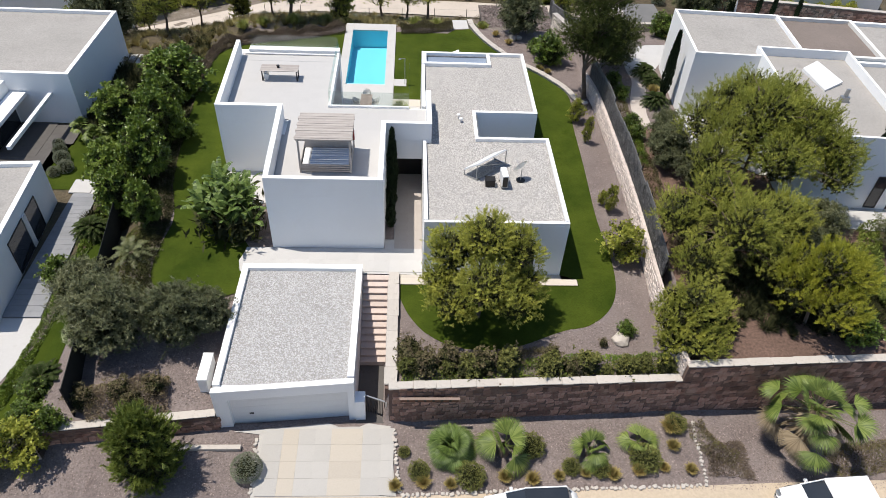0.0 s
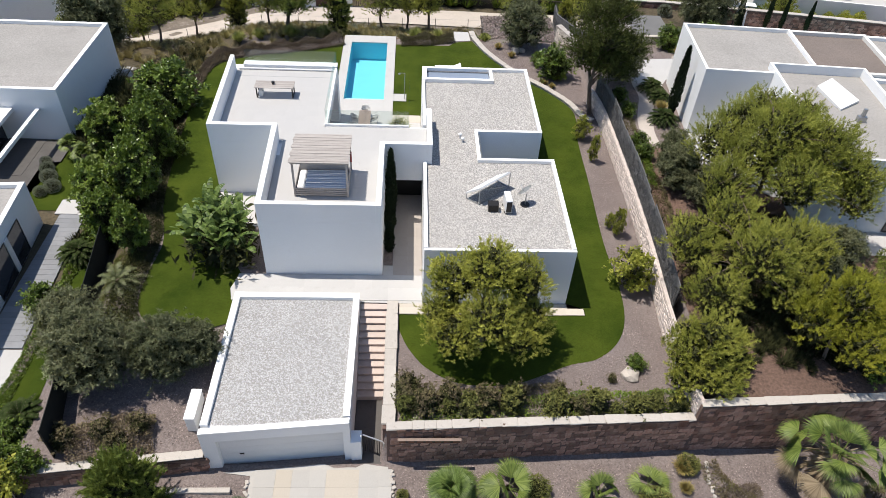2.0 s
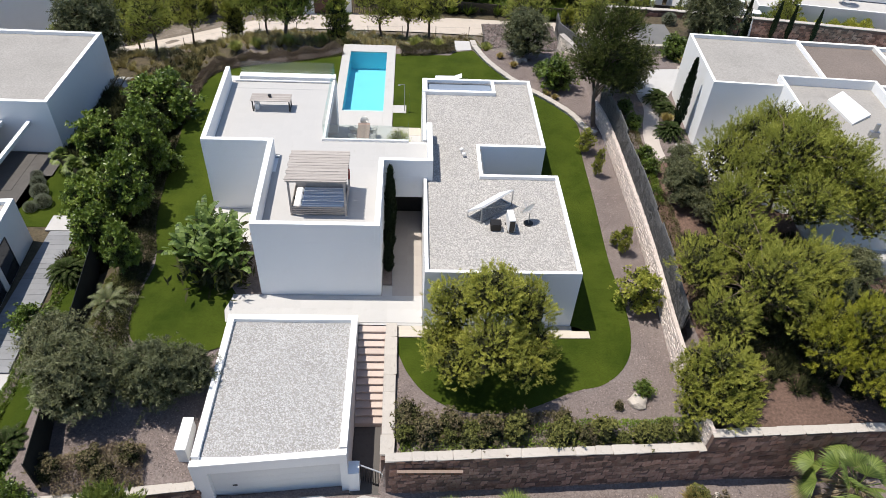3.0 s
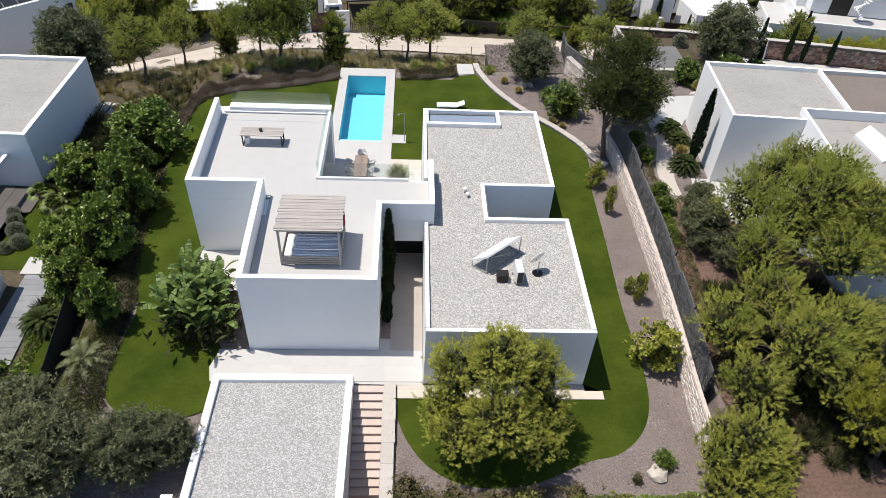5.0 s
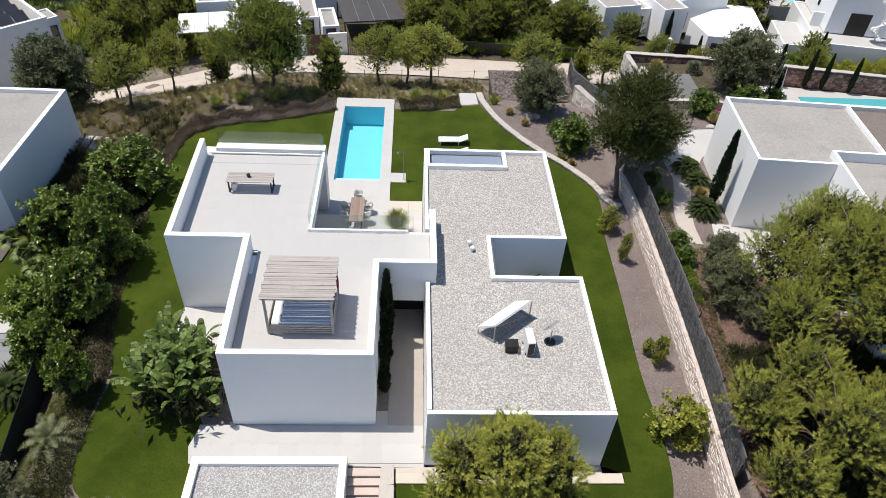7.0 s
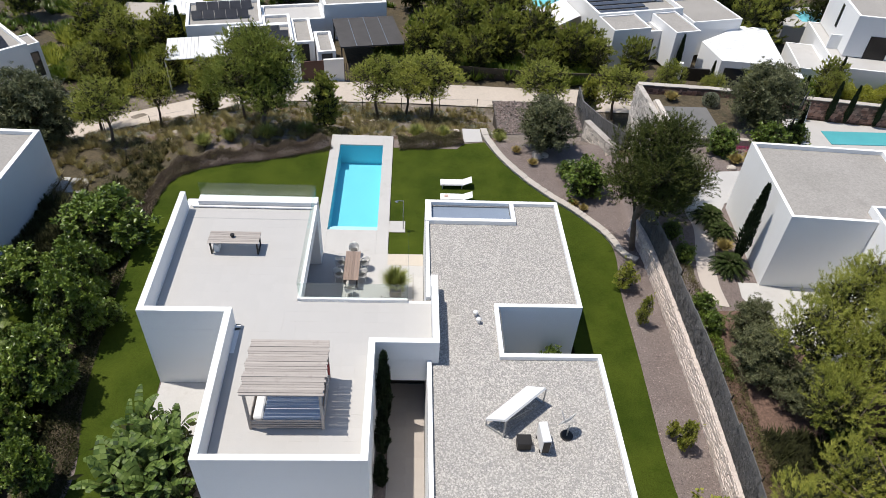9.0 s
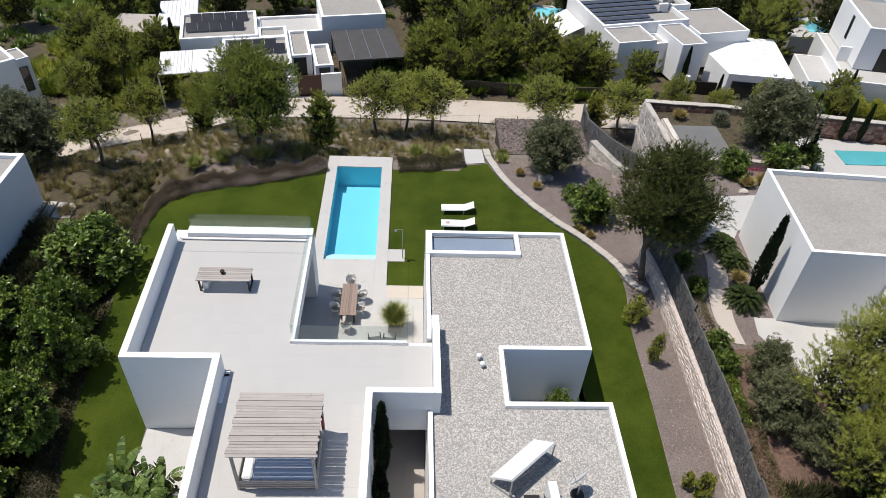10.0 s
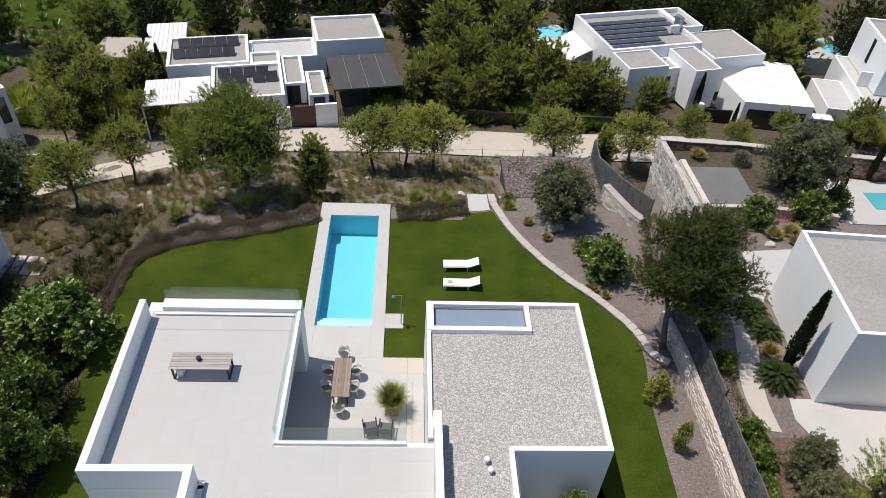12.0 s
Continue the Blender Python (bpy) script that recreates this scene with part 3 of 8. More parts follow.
vprism("parapet", [(-6.36, 29.54), (-6.08, 29.54), (-6.31, 37.05), (-6.6, 37.05)], 3.782, PAR, WHITE, "white rendered parapet")
vparts("garden_block", WHITE, "white rendered block with roof terrace", (-4.35, 36.905, 0, -3.62, 38.72, 3.298), (-4.3, 45.2, 0, -3.62, 46.2, 3.298))
vparts("bridge", WHITE, "white bridge joining two wings", (0.003, 35.13, 2.42, 2.72, 38.72, 3.78), (-3.615, 36.91, 0, 1.32, 38.72, 2.417), (-3.615, 36.91, 2.42, 0.0, 38.72, 3.78))
vparts("parapet", WHITE, "white rendered parapet", (-10.064, 36.772, 3.782, -6.603, 37.05, PAR),
    (-6.077, 29.54, 3.782, -0.283, 29.80, PAR), (-0.28, 29.54, 3.782, 0, 35.127, PAR), (-0.28, 35.13, 3.782, 2.437, 35.39, PAR), (2.44, 35.13, 3.782, 2.72, 38.95, PAR), bevel=0.002)
vparts("balustrade_kerb", WHITE, "white kerb carrying glass", (-9.95, 45.66, 3.782, -3.62, 46.22, 4.10), (-10.2, 45.36, 3.90, -3.9, 45.46, 3.97), (-3.78, 38.6, 3.782, -3.62, 46.04, 3.97), (-3.62, 38.58, 3.782, 1.34, 38.72, 3.97), bevel=0.008)
vpart("chimney_cap", boxes((2.40, 38.953, 3.70, 2.74, 39.75, 4.55), bevel=0.01), WHITE)
for x0, y0, x1, y1 in ((-9.9, 46.12, -3.78, 46.14), (-3.74, 38.62, -3.72, 46.15), (-3.70, 38.61, 1.34, 38.63), (1.33, 38.62, 1.35, 42.6)):
    g = vpart("glass_panel", boxes((x0, y0, 3.97 if y0 < 46.1 else 4.1, x1, y1, 4.95)), GLASS, "clear frameless glass balustrade")
    g.visible_shadow = False
# garden-side glazing of the covered patio and the dark entrance
glazing = vpart("glazing", boxes((-4.34, 38.74, 0.02, -4.30, 45.18, 3.28)), DARK_GLASS, "dark full-height glazing")
for y in (38.76, 40.35, 41.95, 43.55, 45.12):
    fixed(part("mullion", boxes((-4.298, y, 0.02, -4.24, y + 0.06, 3.28)), DARK_METAL, glazing), villa)
entrance = vpart("entrance_door", boxes((0.01, 36.82, 0.02, 2.2, 36.90, 2.40)), DARK_METAL, "dark recessed entrance door")
fixed(part("door_frame", boxes((0.62, 36.78, 0.02, 0.70, 36.817, 2.40), (1.5, 36.78, 0.02, 1.58, 36.817, 2.40)), DARK_METAL, entrance), villa)

# the single-storey wing: walls round a roof, a court open to the side and a light well
W = 0.28
vparts("wing_wall", WHITE, "white rendered wing walls", (2.22, 27.78, 0, 2.22 + W, 46.30, 3.3), (2.22, 27.50, 0, 6.9, 27.777, 3.3), (8.35, 27.50, 0, 9.94, 27.777, 3.3), (6.903, 27.50, 2.45, 8.347, 27.777, 3.3),
    (9.94 - W, 27.78, 0, 9.94, 35.30, 3.3), (5.42, 35.303, 0, 9.94, 35.58, 3.3), (5.42, 35.583, 0, 5.42 + W, 38.40, 3.3), (5.42, 38.403, 0, 9.62, 38.68, 3.3),
    (9.62 - W, 38.683, 0, 9.62, 46.32, 3.3), (2.22, 46.323, 0, 9.62, 46.60, 3.3), (2.52, 44.72, 0, 7.12, 44.95, 3.3), (6.95, 44.953, 0, 7.12, 46.32, 3.3))
vparts("wing_roof", GRAVEL_BED, "roof deck under pale gravel", (2.22, 27.50, 3.303, 9.94, 35.58, ROOF - 0.02), (2.22, 35.583, 3.303, 5.70, 38.40, ROOF - 0.02), (2.22, 38.403, 3.303, 9.62, 44.95, ROOF - 0.02), (6.95, 44.953, 3.303, 9.62, 46.60, ROOF - 0.02),
                         (2.22, 44.953, 3.303, 2.52, 46.60, ROOF - 0.02), (2.523, 46.323, 3.303, 6.947, 46.60, ROOF - 0.02))
R = 0.19
vparts("roof_rim", WHITE, "white roof-edge parapet", (2.22, 27.50, ROOF - 0.018, 9.94, 27.50 + R, RIM), (2.22, 27.723, ROOF - 0.018, 2.22 + R, 35.10, RIM), (2.22, 38.98, ROOF - 0.018, 2.22 + R, 44.7, RIM), (9.94 - R, 27.723, ROOF - 0.018, 9.94, 35.355, RIM),
    (5.42, 35.358, ROOF - 0.018, 9.94, 35.58, RIM), (5.42, 35.583, ROOF - 0.018, 5.42 + R, 38.40, RIM), (5.42, 38.403, ROOF - 0.018, 9.62, 38.62, RIM), (9.62 - R, 38.623, ROOF - 0.018, 9.62, 46.375, RIM),
    (2.22, 46.378, ROOF - 0.018, 9.62, 46.60, RIM), (2.22, 44.703, ROOF - 0.018, 7.12, 44.95, RIM + 0.05), (2.22, 44.953, ROOF - 0.018, 2.55, 46.375, RIM + 0.05), (6.90, 44.953, ROOF - 0.018, 7.12, 46.375, RIM + 0.05), bevel=0.01)
vparts("fascia", WHITE, "white rendered roof edge", (2.22, 27.495, 3.28, 9.944, 27.4995, 3.63), (9.9405, 27.50, 3.28, 9.945, 35.58, 3.63), (9.6205, 38.40, 3.28, 9.625, 46.60, 3.63), (5.70, 38.398, 3.28, 9.62, 38.4025, 3.63), (5.4155, 35.59, 3.28, 5.4195, 38.40, 3.63))
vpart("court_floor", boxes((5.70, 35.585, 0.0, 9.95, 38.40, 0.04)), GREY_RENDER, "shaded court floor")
# the pane's blue-grey stands in for sky light in the well
vpart("skylight", boxes((2.56, 44.96, 3.48, 6.89, 46.36, 3.52)), SKYLIGHT, "skylight pane coloured blue-grey to stand for sky light")
win = vpart("window", boxes((6.90, 27.62, 0.05, 8.35, 27.65, 2.45)), DARK_GLASS, "dark tall window in the wing front")
fixed(part("window_frame", boxes((6.90, 27.58, 0.05, 6.96, 27.617, 2.45), (8.29, 27.58, 0.05, 8.35, 27.617, 2.45), (6.963, 27.58, 2.39, 8.287, 27.617, 2.45)), DARK_METAL, win), villa)
# drainage channel across the rear of the terrace
vpart("drain_channel", boxes((-10.05, 44.50, 3.84, -3.88, 44.56, 3.854)), GREY_RENDER, "narrow grey drainage channel")


# loose stones that lie on flat roofs
def pebbles(name, rects, z, per_m2, size, material, seed, root=None, label=""):
    rng = np.random.default_rng(seed)
    pts = []
    for x0, y0, x1, y1 in rects:
        n = int((x1 - x0) * (y1 - y0) * per_m2)
        pts.append(np.stack([rng.uniform(x0, x1, n), rng.uniform(y0, y1, n), np.full(n, z)], 1))
    pts = np.concatenate(pts)
    n = len(pts)
    base = np.array([(1, 0, 0), (0, 1, 0), (-1, 0, 0), (0, -1, 0), (0.2, 0.1, 0.75)])
    faces = np.array([(0, 1, 4), (1, 2, 4), (2, 3, 4), (3, 0, 4)])
    a = rng.uniform(0, 2 * np.pi, n)
    s = rng.uniform(0.55, 1.25, (n, 3)) * size
    loc = base[None] * s[:, None] * rng.uniform(0.7, 1.3, (n, 5, 1))
    rot = np.stack([np.cos(a), -np.sin(a), np.sin(a), np.cos(a)], 1).reshape(n, 2, 2)
    loc[..., :2] = np.einsum("nij,nkj->nki", rot, loc[..., :2])
    verts = (loc + pts[:, None]).reshape(-1, 3)
    me = mesh_of(name, verts, (faces[None] + 5 * np.arange(n)[:, None, None]).reshape(-1, 3))
    ob = part_of(name, me, material, root, label)
    if root:
        fixed(ob, root)
    return tagged(ob, kind="stuff")


pebbles("roof_gravel", [(2.45, 27.73, 9.7, 35.33), (2.45, 35.33, 5.4, 38.62), (2.45, 38.62, 9.32, 44.69), (7.13, 44.69, 9.32, 46.36)], ROOF - 0.014, 290, 0.042, PEBBLE, 5, villa, "loose pale roof gravel")

def chips(name, label, rects, per_m2, size, material, seed):
    """Loose chips that lie on the open ground."""
    rng = np.random.default_rng(seed)
    xy = np.concatenate([np.stack([rng.uniform(a, c, int((c - a) * (d - b) * per_m2)), rng.uniform(b, d, int((c - a) * (d - b) * per_m2))], 1) for a, b, c, d in rects])
    z = ground_z(xy[:, 0], xy[:, 1])
    near = np.abs(ground_z(xy[:, 0], xy[:, 1] + 0.3) - z) + np.abs(ground_z(xy[:, 0] + 0.3, xy[:, 1]) - z) < 0.3
    near &= ~inside(xy[:, 0], xy[:, 1], LAWN_LEFT) & ~inside(xy[:, 0], xy[:, 1], STRIP)
    xy, z = xy[near], z[near]
    n = len(xy)
    a = rng.uniform(0, 2 * np.pi, n)
    u = np.stack([np.cos(a), np.sin(a), rng.uniform(-0.3, 0.3, n)], 1) * (size * rng.uniform(0.5, 1.5, (n, 1)))
    v = np.stack([-np.sin(a), np.cos(a), rng.uniform(-0.4, 0.4, n)], 1) * (size * 0.5 * rng.uniform(0.5, 1.5, (n, 1)))
    c = np.column_stack([xy, z + 0.02])
    w = np.array([0, 0, 1.0]) * size * 0.5
    vs = np.stack([c - u - v, c + u - v * 0.6, c + u * 0.8 + v, c - u * 0.9 + v, c + w], 1).reshape(-1, 3)
    k = 5 * np.arange(n)[:, None, None]
    f = (np.array([(0, 1, 4), (1, 2, 4), (2, 3, 4), (3, 0, 4)])[None] + k).reshape(-1, 3)
    return tagged(part_of(name, mesh_of(name, vs, f), material), label, "mulch", kind="stuff")


chips("mulch_chips", "loose grey-brown wood and stone chips on the beds", [(1.0, 15.7, 30, 19.2), (1.0, 20.0, 15, 24.0), (12.5, 24, 15.2, 50), (-15, 19.5, -7.8, 27), (7, 50, 15.2, 61.5), (-20, 15.6, -5.8, 18.3)], 100, 0.030, CHIPS, 8)
chips("slope_litter", "dry litter and stones on the slope", [(-30, 59, 8, 72)], 14, 0.10, SOIL, 9)

# ---- the garage ----
garage = thing("garage", -4.3, 23.3, -2.3, "white flat-roofed garage with a gravel roof and pale door", "garage")


def gpart(name, bm, material, label="", parent=None):
    return fixed(part(name, bm, material, parent or garage, label), garage)


def front_y(x):
    return 18.98 + (x + 7.6) * 0.09


def skew(bm, rows):
    """Upright solids over four plan corners: x0, x1, back y, front offset, z0, z1."""
    for x0, x1, yb, off, z0, z1 in rows:
        prism(bm, [(x0, front_y(x0) + off), (x1, front_y(x1) + off), (x1, yb), (x0, yb)], z0, z1)
    return bm


gpart("wall", boxes((-7.6, 19.5, -2.35, -7.3, 27.25, 0.4), (-1.4, 20.1, -2.35, -1.1, 27.25, 0.4), (-7.6, 27.253, -2.35, -1.1, 27.55, 0.4)), WHITE, "white rendered side walls")
gpart("front_wall", skew(bmesh.new(), [(-7.6, -1.1, 19.95, 0.0, -0.02, 0.40)]), WHITE, "white lintel over the door")
gpart("pier", skew(bmesh.new(), [(-7.6, -6.95, 19.75, -0.0, -2.35, -0.022)]), WHITE)
gpart("pier", skew(bmesh.new(), [(-1.42, -1.1, 20.1, 0.0, -2.35, -0.022), (-1.098, -0.62, 20.1, -0.12, -2.35, -0.75)]), WHITE)
door = gpart("garage_door", skew(bmesh.new(), [(-6.948, -1.423, 20.0, 0.24, -2.33, -0.022)]), WHITE_METAL, "pale sectional door, closed")
for k in range(1, 5):
    gpart("door_joint", skew(bmesh.new(), [(-6.94, -1.43, 19.95, 0.236, -2.33 + k * 0.46, -2.326 + k * 0.46)]), WHITE_METAL, parent=door)
gpart("door_handle", boxes((-6.15, 19.33, -1.52, -5.95, 19.37, -1.44)), DARK_METAL, parent=door)
gpart("roof_deck", boxes((-7.6, 19.6, 0.402, -1.1, 27.55, 0.42)), GRAVEL_BED)
rim = bmesh.new()
prism(rim, [(-7.6, front_y(-7.6)), (-1.1, front_y(-1.1)), (-1.1, front_y(-1.1) + 0.3), (-7.6, front_y(-7.6) + 0.3)], 0.402, 0.64)
block(rim, -7.6, 19.45, 0.422, -7.28, 27.55, 0.638)
block(rim, -1.42, 19.95, 0.422, -1.1, 27.55, 0.638)
block(rim, -7.278, 27.2, 0.422, -1.422, 27.55, 0.638)
bmesh.ops.bevel(rim, geom=[e for e in rim.edges if e.calc_length() > 0.5], offset=0.003, segments=1, affect="EDGES")
gpart("roof_rim", rim, WHITE, "white roof-edge parapet")
pebbles("roof_gravel", [(-7.27, 19.6, -1.43, 27.19)], 0.426, 300, 0.041, GARAGE_GRAVEL, 6, garage, "loose pale roof gravel")
panel = thing("side_panel", -8.2, 20.9, -1.0, "free-standing white rendered meter cabinet beside the garage", "cabinet")
fixed(part("body", boxes((-8.55, 20.15, -1.05, -8.12, 21.75, 0.05), bevel=0.01), WHITE, panel), panel)
fixed(part("cap", boxes((-8.58, 20.12, 0.052, -8.09, 21.78, 0.09), bevel=0.006), WHITE, panel), panel)

# ---- walls and steps towards the street ----
def ribbon(name, pts, half, z0, z1, material, label, category, kind="structure"):
    """An upright band of even thickness along a line in plan; z may be functions of x, y."""
    za = z0 if callable(z0) else lambda x, y: z0
    zb = z1 if callable(z1) else lambda x, y: z1
    bm = bmesh.new()
    rings = []
    for i, p in enumerate(pts):
        a, b = Vector(pts[max(i - 1, 0)][:2]), Vector(pts[min(i + 1, len(pts) - 1)][:2])
        d = (b - a).normalized()
        n = Vector((-d.y, d.x)) * half
        l, r = Vector(p[:2]) + n, Vector(p[:2]) - n
        rings.append([bm.verts.new((l.x, l.y, za(*p[:2]))), bm.verts.new((r.x, r.y, za(*p[:2]))), bm.verts.new((r.x, r.y, zb(*p[:2]))), bm.verts.new((l.x, l.y, zb(*p[:2])))])
    for a, b in zip(rings, rings[1:]):
        for i in range(4):
            j = (i + 1) % 4
            bm.faces.new((a[i], a[j], b[j], b[i]))
    bm.faces.new(rings[0])
    bm.faces.new(rings[-1][::-1])
    ob = part(name, bm, material)
    return tagged(ob, label, category, kind=kind)


def wall_top(x):
    return 0.62 - 0.012 * max(x, 0) if x < 14.76 else 1.47


WALL_R = [(x, float(wall_line(x)) + 0.1) for x in np.linspace(0.55, 14.75, 16)]
WALL_R2 = [(x, float(wall_line(x)) + 0.1) for x in np.linspace(14.75, 34, 20)]
WALL_L = [(x, float(wall_line(x)) + 0.1) for x in np.linspace(-24, -7.62, 16)]
retaining = ribbon("retaining_wall", WALL_R, 0.2, -2.6, lambda x, y: wall_top(x) - 0.12, MORTAR, "brown stone retaining wall along the street", "wall")
retaining_far = ribbon("retaining_wall", WALL_R2, 0.2, -2.6, 1.36, MORTAR, "taller brown stone retaining wall", "wall")
retaining_low = ribbon("retaining_wall", WALL_L, 0.2, -2.7, -1.1, MORTAR, "low brown stone retaining wall by the garage", "wall")
stair_wall = ribbon("stair_wall", [(0.62, 19.6), (0.62, 27.35)], 0.26, -2.35, 0.16, MORTAR, "low wall beside the steps, under a pale coping", "wall")
# the landing's shade is painted as a dark floor colour
sheet("stair_landing", [(-1.08, 19.1), (0.36, 19.2), (0.36, 22.85), (-1.08, 22.85)], SHADE_FLOOR, "landing at the foot of the steps, coloured as its shade", "paving", z=-2.3, lift=0.06)
steps = thing("garden_steps", -0.36, 25.1, 0, "flight of pink-beige stone steps", "steps")
for i in range(13):
    y0 = 22.83 + i * (27.36 - 22.83) / 13
    z = -2.1 + (i + 1) * 2.1 / 13
    fixed(part("step", boxes((-1.08, y0, -2.35, 0.355, 27.5, z - 0.05)) if i == 0 else boxes((-1.08, y0 + 0.03, z - 0.2, 0.355, y0 + 0.40, z - 0.05)), STEP_STONE, steps), steps)
    fixed(part("tread", boxes((-1.08, y0, z - 0.048, 0.355, y0 + 0.375, z), bevel=0.008), STEP_STONE, steps), steps)
gate = thing("garden_gate", 0.1, 19.4, -2.25, "dark metal bar gate with a pale top rail, ajar", "gate")
bm = bmesh.new()
beam(bm, (-0.62, 20.0, -0.95), (0.36, 19.62, -0.95), 0.06, 0.06)
fixed(part("top_rail", bm, GREY_METAL, gate, "pale top rail"), gate)
for i in range(9):
    bm = bmesh.new()
    x = -0.6 + i * 0.115
    beam(bm, (x, 20.0 - (x + 0.62) * 0.388, -2.22), (x, 20.0 - (x + 0.62) * 0.388, -0.98), 0.035, 0.035)
    fixed(part("bar", bm, DARK_METAL, gate), gate)
fixed(part("post", boxes((0.37, 19.5, -2.3, 0.44, 19.57, -0.9)), GREY_METAL, gate), gate)
sign = thing("address_plate", 3.0, 19.2, 0.1, "long rusty steel plate with unreadable marks", "plate")
fixed(part("plate", boxes((1.1, 19.10, -0.22, 3.85, 19.16, -0.02)), surface("rusted_steel", (0.18, 0.085, 0.05), (0.13, 0.06, 0.04), large=3, fine=20, rough=0.9), sign), sign)
fixed(part("ledge", boxes((1.05, 19.06, -0.018, 3.9, 19.2, 0.02)), BROWN_WOOD, sign), sign)
for i in range(6):
    fixed(part("bar_mark", boxes((1.4 + i * 0.4, 19.088, -0.17, 1.52 + i * 0.4, 19.098, -0.07)), DARK_METAL, sign), sign)

# ---- pool ----
PX0, PX1, PY0, PY1 = -3.62, -0.56, 48.35, 57.85
pool = thing("swimming_pool", -2.1, 53.1, 0, "rectangular swimming pool with clear turquoise water", "pool")
basin = bmesh.new()
deep = lambda y: -1.25 - 0.55 * min(max((y - 50) / 6, 0), 1)
block(basin, PX0 - 0.2, PY0 - 0.2, -2.2, PX0, PY1 + 0.2, -0.03)
block(basin, PX1, PY0 - 0.2, -2.2, PX1 + 0.2, PY1 + 0.2, -0.03)
block(basin, PX0, PY1, -2.2, PX1, PY1 + 0.2, -0.03)
block(basin, PX0, PY0 - 0.2, -2.2, PX1, PY0, -0.03)
for i, (ya, yb) in enumerate(((PY0, PY0 + 0.55), (PY0 + 0.55, PY0 + 0.9), (PY0 + 0.9, PY0 + 1.25), (PY0 + 1.25, 56.4), (56.4, PY1))):
    block(basin, PX0, ya, -2.2, PX1, yb, (-0.26, -0.49, -0.76, -1.15, -1.6)[i])
    if i < 3:
        fixed(part("pool_step", boxes((PX0 + 0.003, ya + 0.003, -0.254 - 0.25 * i, PX1 - 0.003, yb - 0.003, -0.22 - 0.25 * i)), POOL_STEP, pool, "white mosaic step"), pool)
fixed(part("basin", basin, POOL_TILE, pool, "light blue mosaic basin"), pool)
surf = bmesh.new()
surf.faces.new([surf.verts.new(p) for p in ((PX0, PY0, -0.09), (PX1, PY0, -0.09), (PX1, PY1, -0.09), (PX0, PY1, -0.09))])
water = fixed(part("water", surf, WATER, pool, "clear water"), pool)
water.visible_shadow = False
fixed(part("coping", boxes((-4.27, 46.22, -0.06, PX0 + 0.02, 59.1, 0.035), (PX1 - 0.02, 46.22, -0.06, 0.13, 59.1, 0.035), (PX0 + 0.022, PY1 - 0.02, -0.06, PX1 - 0.022, 59.1, 0.035), (PX0 + 0.022, 46.22, -0.06, PX1 - 0.022, PY0 + 0.02, 0.035), (0.133, 48.24, -0.06, 1.12, 49.3, 0.035), bevel=0.006), PALE_PAVING, pool, "pale stone deck"), pool)

sheet("patio_base", [(-4.33, 38.7), (2.2, 38.7), (2.2, 46.2), (-4.33, 46.2)], PALE_PAVING, "pale stone patio", "paving", z=0.0, lift=0.03)
sheet("front_paving", [(-7.9, 27.56), (2.2, 27.40), (2.2, 36.8), (0.02, 36.8), (0.02, 29.52), (-7.8, 29.52), (-8.1, 28.4)], PALE_PAVING, "pale paved forecourt and shaded passage", "paving", z=0.0, lift=0.022, )
sheet("wing_paving", [(0.95, 26.63), (10.86, 26.63), (10.86, 27.12), (9.97, 27.12), (9.97, 27.48), (0.95, 27.39)], STONE_PAVING, "narrow beige paving along the wing", "paving", z=0.0, lift=0.03)
sheet("side_paving", [(-10.3, 33.5), (-6.38, 33.5), (-6.38, 36.75), (-10.3, 36.75)], PALE_PAVING, "pale paving beside the blocks", "paving", z=0.0, lift=0.028)
sheet("planting_strip", [(0.05, 30.3), (0.55, 30.3), (0.55, 35.6), (0.05, 35.6)], MULCH, "narrow mulched planting strip", "bed", z=0.0, lift=0.04)
sheet("driveway", [(-5.6, 15.45), (0.95, 15.5), (0.62, 19.0), (-1.1, 19.3), (-6.9, 18.75), (-5.65, 18.6)], DRIVE_GREY, "paved driveway in front of the garage", "driveway", lift=0.05, step=0.5)

# ---- plants ----
def unit(v):
    return v / np.maximum(np.linalg.norm(v, axis=-1, keepdims=True), 1e-6)


def blades(name, pts, dirs, length, width, fold=False):
    """One leaf at each point: a thin triangle, or a folded lozenge of two triangles."""
    rng = np.random.default_rng(len(pts))
    n = len(pts)
    L = length * rng.uniform(0.6, 1.3, (n, 1))
    Wd = width * rng.uniform(0.7, 1.3, (n, 1))
    d = unit(dirs)
    s = unit(np.cross(d, rng.normal(size=(n, 3)) + np.array([0, 0, 1.5 if fold else 0.7])))
    if not fold:
        v = np.stack([pts - s * Wd / 2, pts + s * Wd / 2, pts + d * L], 1).reshape(-1, 3)
        return mesh_of(name, v, np.arange(3 * n).reshape(-1, 3))
    u = np.cross(s, d)
    mid = pts + d * L * 0.5
    v = np.stack([pts, mid - s * Wd / 2 + u * Wd * 0.12, pts + d * L, mid + s * Wd / 2 + u * Wd * 0.12], 1).reshape(-1, 3)
    k = 4 * np.arange(n)[:, None]
    f = np.concatenate([k + np.array([[0, 1, 2]]), k + np.array([[0, 2, 3]])])
    return mesh_of(name, v, f)


def shell(rng, n, centre, radii, up=0.25, inner=0.55):
    """Points in the outer part of an ellipsoid, and their outward directions."""
    d = unit(rng.normal(size=(n, 3)) + np.array([0, 0, up]))
    r = rng.uniform(inner, 1.0, (n, 1)) ** 0.7
    return np.asarray(centre) + d * np.asarray(radii) * r, d


